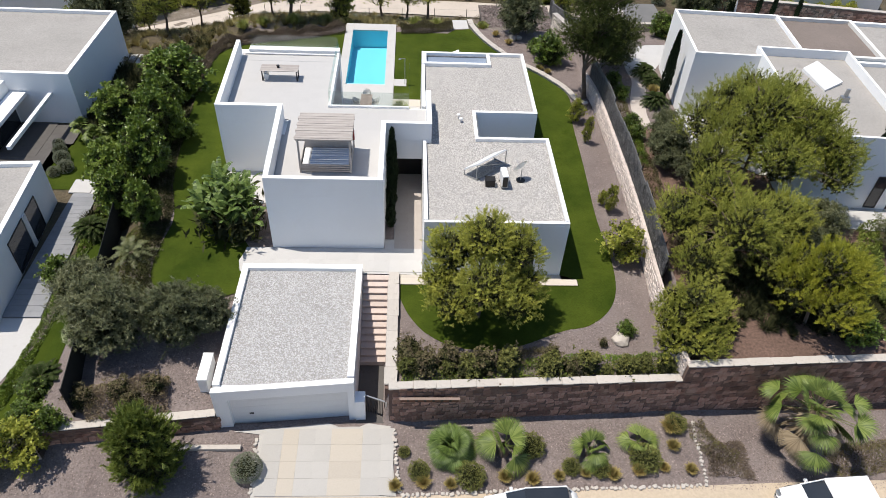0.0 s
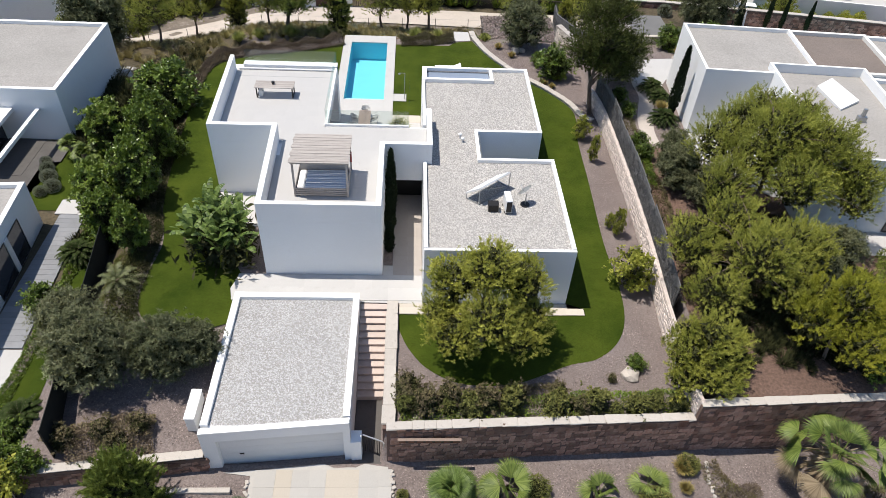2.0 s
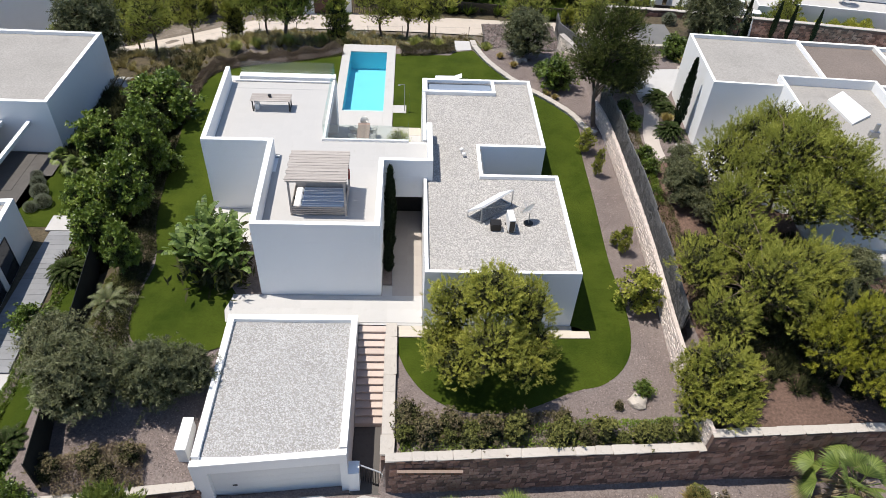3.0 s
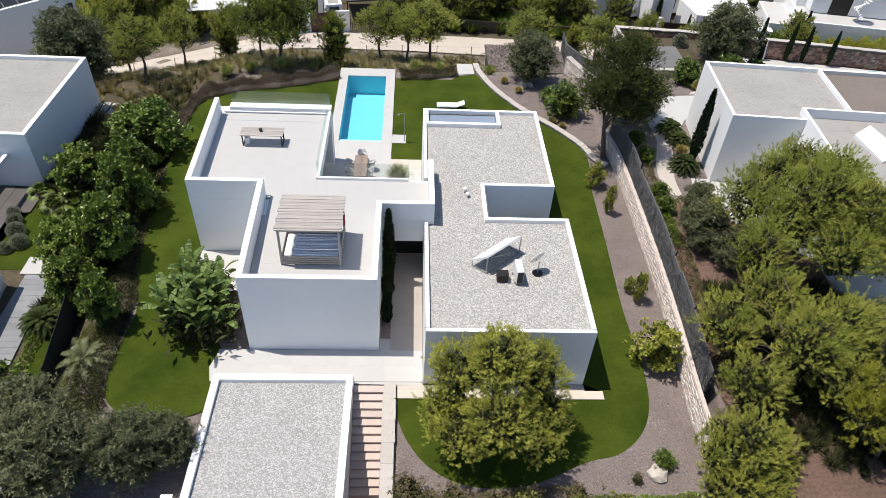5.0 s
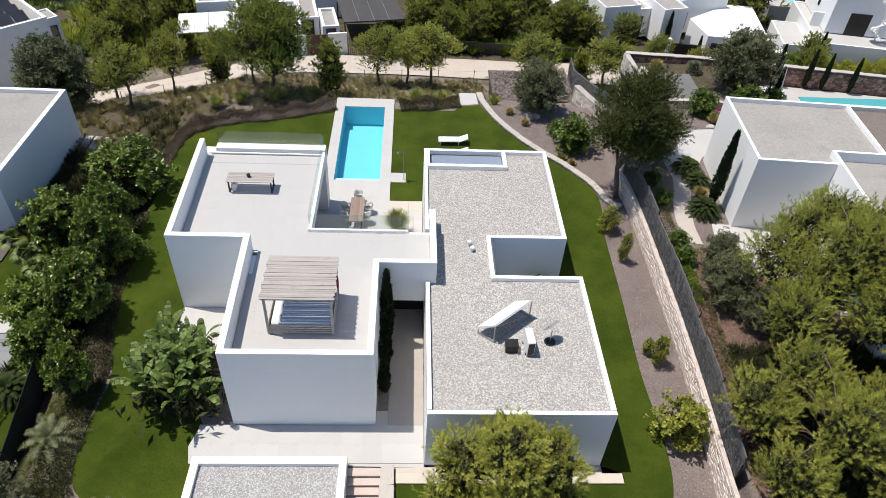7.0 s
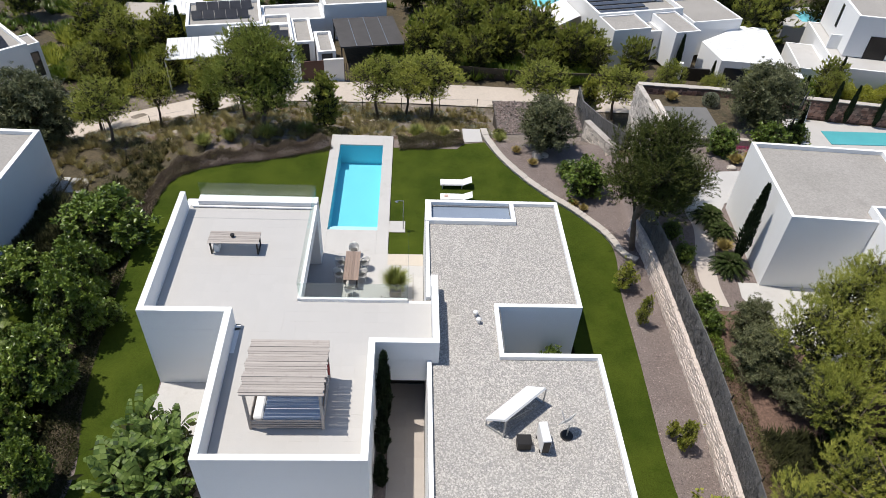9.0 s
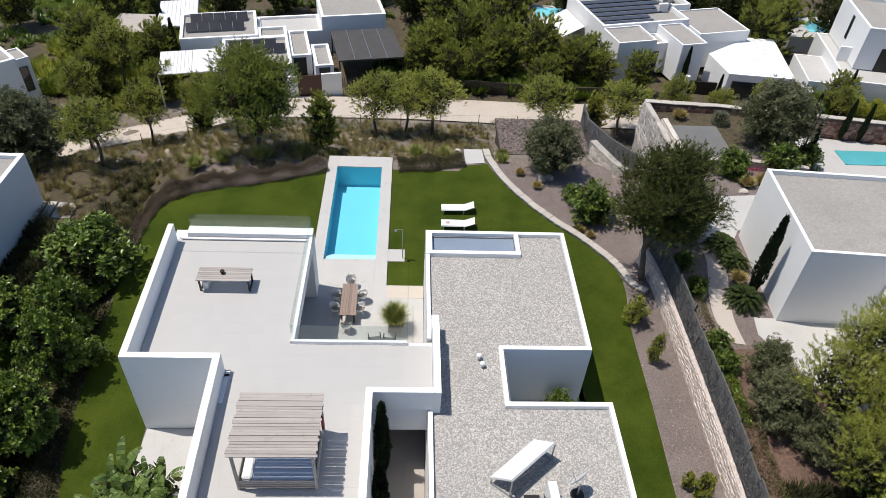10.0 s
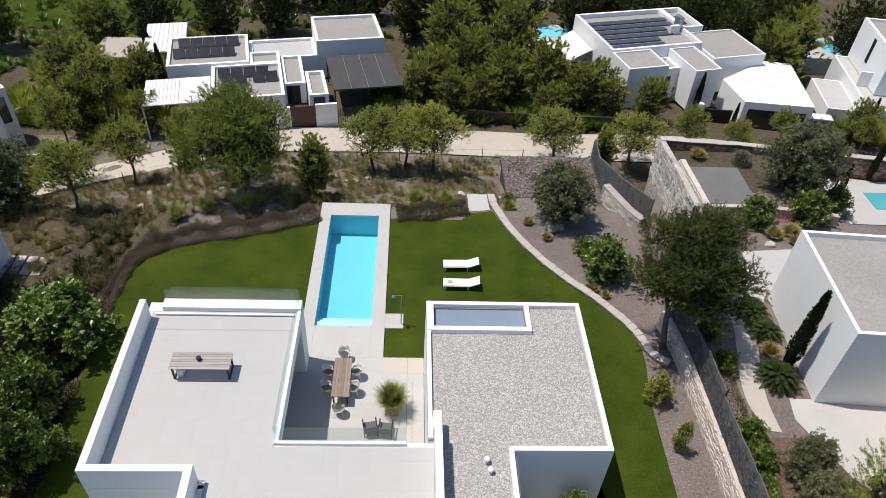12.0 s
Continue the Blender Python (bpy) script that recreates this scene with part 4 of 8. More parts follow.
def limbs(bm, rng, base, top, r, ends):
    """A tapered, slightly bent trunk and limbs that reach the given ends."""
    base, top = Vector(base), Vector(top)
    pts = [base + (top - base) * t + Vector((rng.normal() * 0.06, rng.normal() * 0.06, 0)) * (top - base).length * 0.5 * (0 < t < 1) for t in (0, 0.35, 0.7, 1.0)]
    for i in range(3):
        rod(bm, pts[i], pts[i + 1], r * (1 - 0.28 * i), r * (1 - 0.28 * (i + 1)), 7, False)
    for e in ends:
        e = Vector(e)
        t = min(max((e.z - base.z) / max((top - base).length, 0.1) - 0.25, 0.3), 0.97)
        k = min(int(t * 3), 2)
        s = pts[k].lerp(pts[k + 1], t * 3 - k)
        m = s.lerp(e, 0.5) + Vector((0, 0, 0.12 * (e - s).length))
        rod(bm, s, m, r * 0.34, r * 0.2, 5, False)
        rod(bm, m, e, r * 0.2, r * 0.06, 5, False)


def make_tree(name, label, category, leaf, height, spread, clumps, per, clump_r, leaf_l, leaf_w, seed, crown_base=0.3, style="pine", fold=False,
              trunk_r=0.14, flat=0.6, group="", top_heavy=0.0, conical=0.0, core=1.0):
    rng = np.random.default_rng(seed)
    root = thing(name, 0, 0, 0, label, category, group)
    ends, P, D = [], [], []
    zc0, zc1 = height * crown_base, height
    for i in range(clumps):
        t = (i + 0.5) / clumps
        z = zc0 + (zc1 - zc0) * (t ** (1.0 - 0.4 * top_heavy))
        h = (z - zc0) / (zc1 - zc0)
        prof = math.sin(math.pi * min(max(0.12 + 0.80 * h, 0), 1)) ** 0.7
        if conical:
            prof = (1 - conical) * prof + conical * (1.02 - h)
        a = i * 2.399963 + rng.uniform(-0.5, 0.5)
        pine = style == "pine"
        rr = spread * prof * (rng.uniform(0.62, 1.0) if i % 6 else rng.uniform(0.1, 0.5)) * 0.85
        c = np.array([rr * math.cos(a), rr * math.sin(a), z])
        ends.append(c)
        cr = clump_r * rng.uniform(0.6, 1.25)
        # each bough carries shoots that sweep outwards and up, and each shoot its leaves
        k = max(8, int(per / (24 if pine else 15)))
        n = 24 if pine else 15
        out = unit(c * np.array([1, 1, 0.15]) + 1e-3)
        ax = unit(out * (0.75 if pine else 0.55) + np.array([0, 0, 0.55 if pine else 0.5]) + rng.normal(size=(k, 3)) * (0.34 if pine else 0.6))
        start = c + rng.normal(size=(k, 3)) * cr * 0.34 * np.array([1, 1, 0.6 * flat]) + out * rng.uniform(-0.7, 0.2, (k, 1)) * cr
        ln = (0.42 if pine else 0.36) * cr * rng.uniform(0.6, 1.3, k)
        t = rng.uniform(0.0, 1.0, (k, n, 1)) ** (0.8 if pine else 0.45)
        radial = unit(np.cross(ax[:, None], rng.normal(size=(k, n, 3))))
        P.append((start[:, None] + ax[:, None] * ln[:, None, None] * t + radial * cr * (0.03 if pine else 0.05)).reshape(-1, 3))
        D.append((radial * (0.34 if pine else 1.0) + ax[:, None] * (0.9 if pine else 0.45) + rng.normal(size=(k, n, 3)) * 0.15).reshape(-1, 3))
    bm = bmesh.new()
    limbs(bm, rng, (0, 0, -0.15), (rng.normal() * 0.05 * height, rng.normal() * 0.05 * height, height * 0.86), trunk_r, [tuple(e) for e in ends[:: max(1, len(ends) // 22)]])
    part("trunk", bm, BARK, root, smooth=True)
    part_of("crown", blades(name + "_crown", np.concatenate(P), np.concatenate(D), leaf_l, leaf_w, fold), leaf, root)
    # near-black blades in the inner crown; their colour stands in for its shade
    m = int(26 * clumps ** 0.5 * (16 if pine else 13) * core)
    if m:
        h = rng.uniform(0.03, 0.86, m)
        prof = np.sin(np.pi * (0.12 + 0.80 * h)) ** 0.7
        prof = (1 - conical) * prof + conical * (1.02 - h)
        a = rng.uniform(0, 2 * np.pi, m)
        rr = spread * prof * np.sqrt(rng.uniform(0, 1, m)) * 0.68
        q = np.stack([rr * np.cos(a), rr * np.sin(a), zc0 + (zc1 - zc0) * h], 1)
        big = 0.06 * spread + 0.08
        part_of("inner_crown", blades(name + "_inside", q, rng.normal(size=(m, 3)), big, big * 0.7, True), SHADE_SCRUB, root, "twigs coloured as the shade inside the crown")
    return root


def stand(proto, rows, label=""):
    """Places a pattern at rows of x, y, scale, turn and, if given, height scale. The last row takes the pattern itself."""
    for k, (x, y, s, rz, *tall) in enumerate(rows):
        m = pose(x, y, gz(x, y), 0, 0, rz) @ Matrix.Diagonal((s, s, tall[0] if tall else s, 1))
        if k < len(rows) - 1:
            ob = copy_thing(proto, m)
        else:
            ob = proto
            ob.matrix_basis = m
        if label:
            ob["label"] = label


def make_pine(name, label, leaf, lobes, seed, trunk_r=0.16, plume=0.55, needle=0.13, thick=0.028, full=1.0, boughs=12.0, core=1.0, dense=34):
    """A pine whose crown is made of rounded lobes (x, y, z, radius); each lobe carries boughs of brush-like shoots that sweep out and up."""
    rng = np.random.default_rng(seed)
    root = thing(name, 0, 0, 0, label, "tree")
    P, D, Q = [], [], []
    for lx, ly, lz, lr in lobes:
        for share, lo, hi in ((1.0, 0.82, 1.06), (0.5, 0.45, 0.8)):
            nb = max(6, int(2.1 * boughs * lr * lr * share * full))
            d = unit(rng.normal(size=(nb, 3)) * np.array([1, 1, 0.8]) + np.array([0, 0, 0.42]))
            d = d[d[:, 2] > -0.45]
            nb = len(d)
            c = np.array([lx, ly, lz]) + d * lr * 0.9 * rng.uniform(lo, hi, (nb, 1)) * np.array([1, 1, 0.85])
            way = unit(d * np.array([1, 1, 0.7]) + np.array([0.05, 0.0, 1.0]) + rng.normal(size=(nb, 3)) * 0.16)
            k = 5
            ax = unit(way[:, None] + rng.normal(size=(nb, k, 3)) * 0.30)
            st = c[:, None] + rng.normal(size=(nb, k, 3)) * plume * 0.26 - way[:, None] * plume * 0.4
            ln = 0.72 * plume * rng.uniform(0.55, 1.35, (nb, k, 1))
            n = int(dense * 0.8)
            t = rng.uniform(0.05, 1.0, (nb, k, n, 1)) ** 0.85
            radial = unit(np.cross(ax[:, :, None], rng.normal(size=(nb, k, n, 3))))
            P.append((st[:, :, None] + ax[:, :, None] * ln[:, :, None] * t + radial * 0.015).reshape(-1, 3))
            D.append((ax[:, :, None] * 0.85 + radial * (0.85 - 0.3 * t)).reshape(-1, 3))
        m = int(130 * lr * lr * core)
        Q.append(np.array([lx, ly, lz]) + unit(rng.normal(size=(m, 3))) * lr * 0.6 * rng.uniform(0.2, 1, (m, 1)) ** 0.5)
    top = max(l[2] for l in lobes)
    bm = bmesh.new()
    ends = [(l[0], l[1], l[2]) for l in lobes]
    for l in lobes:
        for i in range(3):
            a = rng.uniform(0, 6.283)
            ends.append((l[0] + math.cos(a) * l[3] * 0.75, l[1] + math.sin(a) * l[3] * 0.75, l[2] + l[3] * rng.uniform(-0.1, 0.6)))
    limbs(bm, rng, (0, 0, -0.15), (lobes[0][0] * 0.5, lobes[0][1] * 0.5, top * 0.92), trunk_r * 0.72, ends)
    part("trunk", bm, BARK, root, smooth=True)
    part_of("crown", blades(name + "_crown", np.concatenate(P), np.concatenate(D), needle * 0.9, thick * 0.74), leaf, root)
    # dark blades carry the shade inside the lobes in their colour
    part_of("inner_crown", blades(name + "_inside", np.concatenate(Q), rng.normal(size=(len(np.concatenate(Q)), 3)), 0.24, 0.11, True), SHADE_SCRUB, root, "twigs coloured as the shade inside the crown")
    return root


def lobes_of(seed, height, spread, n, base):
    """A rounded, uneven head of lobes over a bare stem."""
    rng = np.random.default_rng(seed)
    out = []
    for i in range(n):
        h = (i + 0.5) / n
        prof = math.sin(math.pi * (0.2 + 0.66 * h)) ** 0.8
        a = i * 2.399963 + rng.uniform(-0.4, 0.4)
        lr = spread * rng.uniform(0.36, 0.52)
        rr = max(spread * prof - lr, 0.1) * rng.uniform(0.7, 1.1)
        out.append((rr * math.cos(a), rr * math.sin(a), height * (base + (0.97 - base) * h) - lr * 0.45 * h, lr))
    return out[::-1]


# stone pines and Aleppo pines
stand(make_pine("pine_tree", "bright green bushy pine on the front lawn", PINE,
                [(0.1, 0.5, 5.2, 1.5), (-1.5, 0.9, 3.9, 1.55), (1.7, 0.7, 4.2, 1.5), (0.1, -1.3, 3.7, 1.6), (-1.5, -0.9, 2.3, 1.5), (1.5, -1.0, 2.3, 1.5), (0.2, 1.8, 3.8, 1.5), (2.2, -0.1, 2.6, 1.2), (-2.1, 0.1, 2.6, 1.2)],
                11, 0.16, 0.45, 0.125, 0.027, 1.2, 14, 3.5, 44), [(5.1, 24.3, 1.0, 0)])
stand(make_pine("pine_tree", "large spreading green pine in the next garden", PINE,
                [(0.3, 0.6, 5.0, 2.2), (1.0, 4.3, 4.3, 1.8), (-2.4, 2.0, 3.5, 1.9), (2.7, -0.4, 4.8, 1.9), (3.7, -2.0, 4.2, 1.6), (-2.9, -1.2, 2.9, 1.7), (0.5, -2.2, 3.6, 1.9), (2.1, 2.5, 4.9, 1.7), (-0.7, 3.4, 4.1, 1.7), (1.7, -1.1, 3.7, 1.7), (-1.0, 0.4, 3.6, 1.8), (2.9, 1.0, 3.6, 1.6), (3.6, -3.0, 3.2, 1.4)],
                12, 0.24, 0.62, 0.14, 0.028, 0.95, 12, 3.0, 46), [(21.9, 33.7, 1.0, 0, 1.06)])
stand(make_pine("pine_tree", "broad low green pine behind the screen fence", PINE,
                [(0.5, -0.8, 3.2, 1.8), (-2.3, 1.0, 2.5, 1.6), (0.0, 2.2, 2.9, 1.7), (2.4, 0.5, 2.9, 1.6), (-1.7, -1.8, 2.1, 1.5), (2.0, -2.1, 2.2, 1.4), (3.9, 0.8, 2.6, 1.3)],
                13, 0.18, 0.55, 0.135, 0.027, 1.0, 12, 3.0, 46), [(18.0, 26.7, 1.0, 0, 1.14)])
stand(make_pine("pine_tree", "yellow-green young pine behind the stone wall", PINE_YELLOW,
                [(0.2, 0.4, 2.7, 1.3), (-1.2, 0.2, 1.8, 1.2), (1.2, 0.3, 2.2, 1.2), (0.2, -1.1, 1.7, 1.2), (1.2, 1.3, 2.3, 1.1), (-0.6, 1.3, 2.1, 1.1)],
                19, 0.13, 0.5, 0.13, 0.028, 1.2, 12, 3.0, 44), [(21.6, 22.7, 1.08, 0, 1.3)])
stand(make_pine("pine_tree", "dense young green pine beside the boundary wall", PINE,
                [(0.1, 0.2, 2.9, 1.2), (-0.9, 0.1, 2.0, 1.1), (1.0, 0.2, 2.2, 1.15), (0.1, -0.9, 1.7, 1.15), (-0.5, 0.9, 2.2, 1.0), (0.8, -0.8, 1.4, 1.0), (-0.9, -0.7, 1.3, 0.95)],
                20, 0.12, 0.48, 0.125, 0.028, 1.2, 12, 3.0, 44), [(15.3, 22.1, 1.05, 0, 1.2)])
stand(make_pine("pine_tree", "dense dark green round-headed pine", PINE_DARK, lobes_of(14, 9.2, 3.0, 11, 0.4), 14, 0.24, 0.85, 0.16, 0.034, 0.95, 11, 1.6), [(14.93, 47.1, 1.1, 0, 1.0)])
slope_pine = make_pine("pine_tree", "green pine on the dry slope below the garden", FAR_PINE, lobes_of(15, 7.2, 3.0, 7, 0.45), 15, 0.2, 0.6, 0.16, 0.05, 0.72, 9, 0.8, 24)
stand(make_pine("pine_tree", "large dense green pine on the dry slope", SLOPE_PINE, lobes_of(24, 7.8, 4.1, 12, 0.36), 24, 0.26, 0.65, 0.16, 0.045, 0.9, 10, 1.2, 32), [(-9.6, 60.7, 1.0, 0)])
stand(slope_pine, [(-20.6, 60.0, 0.92, 80, 0.74), (-25.4, 68.5, 1.0, 140, 0.6), (-31.6, 67.5, 0.8, 190, 0.6), (-11.8, 64.6, 0.85, 300, 0.7), (-19.6, 67.0, 0.85, 20, 0.8), (3.2, 68.2, 1.15, 130, 0.85), (-1.4, 68.0, 1.05, 230, 0.8), (0.9, 70.0, 0.95, 15, 0.75), (-15.2, 68.6, 0.8, 100, 0.75), (-28.0, 74.5, 0.8, 60), (13.2, 72.2, 1.15, 20, 0.75), (20.4, 72.8, 1.08, 170, 0.75), (25.9, 75.2, 0.7, 10), (-26, 79, 1.0, 33), (35.7, 77.9, 0.55, 0), (43.4, 77.0, 0.6, 90), (30.2, 75.0, 0.6, 200)])
slope_young = make_tree("pine_tree", "slender young pine on the dry slope", "tree", PINE, 4.8, 1.5, 42, 340, 0.7, 0.2, 0.055, 16, 0.16, fold=True, trunk_r=0.09, flat=0.8, conical=0.4)
stand(slope_young, [(-15.7, 68.2, 0.9, 50), (23.0, 71.0, 0.75, 140), (17.5, 71.6, 0.9, 190), (-4.9, 60.9, 0.95, 0)])
far_tree = make_tree("pine_tree", "dark green pine among distant villas", "tree", PINE_DARK, 7.5, 3.3, 52, 190, 1.4, 0.40, 0.085, 17, 0.10, trunk_r=0.16, flat=0.8)
far_rows = [(-29.8, 83, 1.0, 0), (-30.5, 92, 1.1, 30), (-27, 97.5, 1.0, 60), (-20, 98, 0.9, 90), (-14, 99.5, 1.0, 120), (-6.0, 100.5, 0.8, 10), (3.2, 83.2, 0.75, 50), (7.0, 86, 0.9, 80), (5.5, 92, 1.05, 140),
            (10.5, 83.5, 0.8, 170), (14.5, 84.5, 0.85, 200), (12.0, 91.0, 1.1, 230), (9.0, 98.5, 1.15, 260), (1.5, 99.5, 1.0, 290), (18.0, 82.2, 0.7, 320), (24.2, 81.5, 0.62, 15), (40.5, 92.5, 1.0, 45), (44.0, 96.0, 1.1, 75), (38.0, 97.5, 1.0, 105),
            (42.5, 99.5, 1.1, 145), (35.0, 103.0, 1.1, 175), (29.0, 104.0, 0.95, 215), (21.5, 103.5, 1.0, 255), (15.0, 105.5, 1.0, 275), (5.0, 107.5, 1.05, 305), (-3.5, 107.0, 0.9, 325), (-22.5, 106, 1.0, 5), (-33.5, 101.5, 1.1, 35),
            (-38, 108.0, 1.1, 65), (-44.0, 97.0, 1.0, 95), (-10.5, 108.5, 1.0, 125), (47.5, 104.0, 1.1, 155), (54.0, 100.0, 1.1, 185), (-37.5, 86, 1.0, 205), (-34.5, 76.5, 0.9, 235), (44.3, 79.5, 0.6, 265), (26.5, 109.5, 1.0, 285), (36.0, 111.0, 1.1, 315), (11.5, 113, 1.0, 345)]
far_rows += [(2.0 + 1.9 * i + 0.7 * math.sin(i * 2.3), 81.3 + 2.2 * math.sin(i * 1.9) + 0.06 * i * i * (i % 2), 0.62 + 0.12 * math.sin(i * 3.1), i * 67) for i in range(11)]
far_rows += [(-47 + 6.3 * i, 113 + 4 * math.sin(i * 2.1), 1.0 + 0.15 * math.sin(i * 1.3), i * 41) for i in range(17)]
far_rows = [r for r in far_rows if not (r[0] < -20 and r[1] > 99) and r[1] < 116]
far_rows = [r for r in far_rows if r[:2] not in ((-34.5, 76.5), (-37.5, 86))]
stand(far_tree, [r for r in far_rows if r[1] > 97])
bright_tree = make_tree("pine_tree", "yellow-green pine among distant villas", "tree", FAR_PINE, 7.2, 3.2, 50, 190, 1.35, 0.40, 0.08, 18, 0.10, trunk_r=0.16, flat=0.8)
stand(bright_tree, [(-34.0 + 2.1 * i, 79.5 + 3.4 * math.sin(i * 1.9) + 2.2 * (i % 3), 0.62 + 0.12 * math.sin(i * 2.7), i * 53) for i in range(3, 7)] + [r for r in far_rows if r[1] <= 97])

# broad-leaved trees and shrubs
citrus = make_tree("laurel_tree", "dense glossy green broad-leaved tree in the boundary hedge", "tree", CITRUS, 4.4, 2.3, 60, 200, 0.66, 0.24, 0.115, 21, 0.2, style="leaf", fold=True, trunk_r=0.09, flat=0.85, core=1.6)
stand(citrus, [(-16.2, 47.0, 1.22, 0, 1.0), (-15.8, 42.5, 0.74, 75, 1.0), (-15.0, 39.7, 0.68, 260, 1.0), (-14.9, 36.0, 0.74, 200, 1.0), (-16.2, 33.4, 0.68, 15, 0.85), (-13.7, 31.2, 0.48, 230, 0.7)])
citrus_light = make_tree("laurel_tree", "broad-leaved tree with bright yellow-green young leaves", "tree", FRESH_LEAF, 4.2, 2.2, 56, 200, 0.64, 0.24, 0.115, 28, 0.2, style="leaf", fold=True, trunk_r=0.09, flat=0.85, core=1.4)
stand(citrus_light, [(-19.0, 43.0, 0.85, 40, 0.9), (-17.3, 36.0, 0.80, 120, 0.9)])
olive = make_tree("olive_tree", "grey-green olive tree with airy crown", "tree", OLIVE, 3.9, 2.4, 70, 420, 0.72, 0.16, 0.045, 22, 0.12, core=0.5, style="leaf", trunk_r=0.13, flat=0.85)
stand(olive, [(-13.3, 22.9, 1.0, 0), (-10.1, 23.2, 0.85, 60), (-15.0, 24.9, 0.8, 120), (-8.7, 23.8, 0.62, 250), (18.0, 36.3, 0.72, 130, 0.75), (18.3, 38.7, 0.5, 220, 0.65), (19.3, 34.6, 0.65, 90, 0.7), (22.6, 27.8, 0.75, 300), (27.5, 61.0, 1.25, 30), (17.3, 49.8, 0.95, 80), (29.5, 28.0, 0.9, 40), (24.6, 29.0, 0.7, 10), (-26.0, 60.4, 1.45, 20), (-28.0, 64.5, 1.3, 70), (10.9, 57.9, 1.0, 0)])
young = make_tree("fruit_tree", "small bushy fruit tree with yellow-green leaves", "tree", LIGHT_LEAF, 2.3, 1.3, 34, 165, 0.5, 0.13, 0.075, 23, 0.10, core=0.2, style="leaf", fold=True, trunk_r=0.05, flat=0.9)
stand(young, [(13.75, 28.9, 1.1, 0), (13.95, 33.3, 0.42, 70, 0.85), (13.6, 43.7, 0.58, 200, 0.75), (13.9, 40.9, 0.34, 130, 0.9), (13.6, 33.9, 0.25, 10, 0.5), (-15.9, 17.4, 1.1, 130), (-17.8, 16.9, 1.2, 10)])
shrub = make_tree("shrub", "rounded dark green shrub on mulch", "shrub", CITRUS, 1.7, 1.1, 34, 200, 0.55, 0.13, 0.08, 24, 0.04, style="leaf", fold=True, trunk_r=0.04, flat=0.9)
stand(shrub, [(12.9, 52.7, 1.35, 0), (12.0, 49.2 + 5.4, 0.6, 30), (16.9, 44.6, 0.6, 60), (16.7, 46.6, 0.6, 90), (16.75, 40.7, 0.6, 120), (16.75, 39.3, 0.6, 150), (-18.0, 28.0, 0.95, 180), (-16.4, 20.2, 0.6, 210), (-13.9, 40.6, 0.7, 240), (12.75, 23.2, 0.45, 0), (23.5, 57.2, 1.1, 60), (27.0, 57.6, 1.2, 120), (20.5, 33.0, 0.8, 160), (30.5, 60.3, 1.0, 80), (-16.0, 18.6, 0.7, 60), (-14.9, 18.4, 0.6, 10), (23.8, 21.7, 0.9, 0), (8.5, 37.5, 0.7, 20, 0.9)])
conifer = make_tree("juniper_tree", "dense upright green juniper by the street", "tree", JUNIPER, 4.3, 1.85, 90, 760, 0.62, 0.17, 0.034, 25, 0.02, trunk_r=0.10, flat=0.9, conical=0.35)
stand(conifer, [(-10.2, 16.7, 1.0, 0)])


def ball(name, label, leaf, r, n, seed, leaf_l, leaf_w, squash=0.85, category="shrub", inner=0.7):
    """A clipped, dense shrub close to the ground."""
    rng = np.random.default_rng(seed)
    root = thing(name, 0, 0, 0, label, category)
    p, d = shell(rng, n, (0, 0, r * squash * 0.75), (r, r, r * squash), 0.3, inner)
    p *= 1 + (0.09 if inner < 0.8 else 0.02) * np.sin(p[:, :1] * 9 / r + 1) * np.cos(p[:, 1:2] * 8 / r)
    keep = p[:, 2] > 0
    part_of("foliage", blades(name, p[keep], unit(d + rng.normal(size=d.shape) * 0.6)[keep], leaf_l, leaf_w, True), leaf, root)
    # filling blades coloured as the shade within the shrub
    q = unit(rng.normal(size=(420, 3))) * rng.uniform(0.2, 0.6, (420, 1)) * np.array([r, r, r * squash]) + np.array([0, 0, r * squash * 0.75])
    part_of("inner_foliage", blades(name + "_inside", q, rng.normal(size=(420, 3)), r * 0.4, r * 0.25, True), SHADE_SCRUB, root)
    bm = bmesh.new()
    for i in range(7):
        a = i * 0.9
        rod(bm, (0, 0, -0.05), (math.cos(a) * r * 0.55, math.sin(a) * r * 0.55, r * squash * 0.9), 0.025, 0.008, 5, False)
    tagged(part("stem", bm, BARK, root), kind="stuff")
    return root


wall_bush = make_tree("shrub", "untidy green shrub above the stone wall", "shrub", GREEN_HEATH, 1.1, 0.75, 22, 120, 0.42, 0.12, 0.065, 26, 0.02, style="leaf", fold=True, trunk_r=0.03, flat=0.9)
stand(wall_bush, [(1.4 + i * 0.98, 20.75 + 0.25 * math.sin(i * 1.7), 0.75 + 0.3 * math.sin(i * 2.9), i * 77) for i in range(14) if i not in (1, 4, 6)])
dry_bush = make_tree("shrub", "twiggy brown-green shrub above the stone wall", "shrub", HEATH, 1.2, 0.8, 22, 120, 0.45, 0.12, 0.045, 27, 0.02, style="leaf", fold=True, trunk_r=0.03, flat=0.9)
stand(dry_bush, [(2.2, 20.8, 1.0, 0), (3.4, 21.2, 0.9, 40), (5.2, 20.9, 0.95, 80), (6.6, 21.3, 0.8, 120), (8.6, 21.5, 0.7, 160), (1.5, 21.6, 1.0, 200), (-12.2, 19.9, 0.9, 10), (-13.8, 19.5, 0.9, 60), (-10.6, 20.2, 0.8, 110), (-11.4, 19.4, 0.8, 170), (9.6, 20.6, 0.7, 30), (11.4, 22.4, 0.35, 20)])
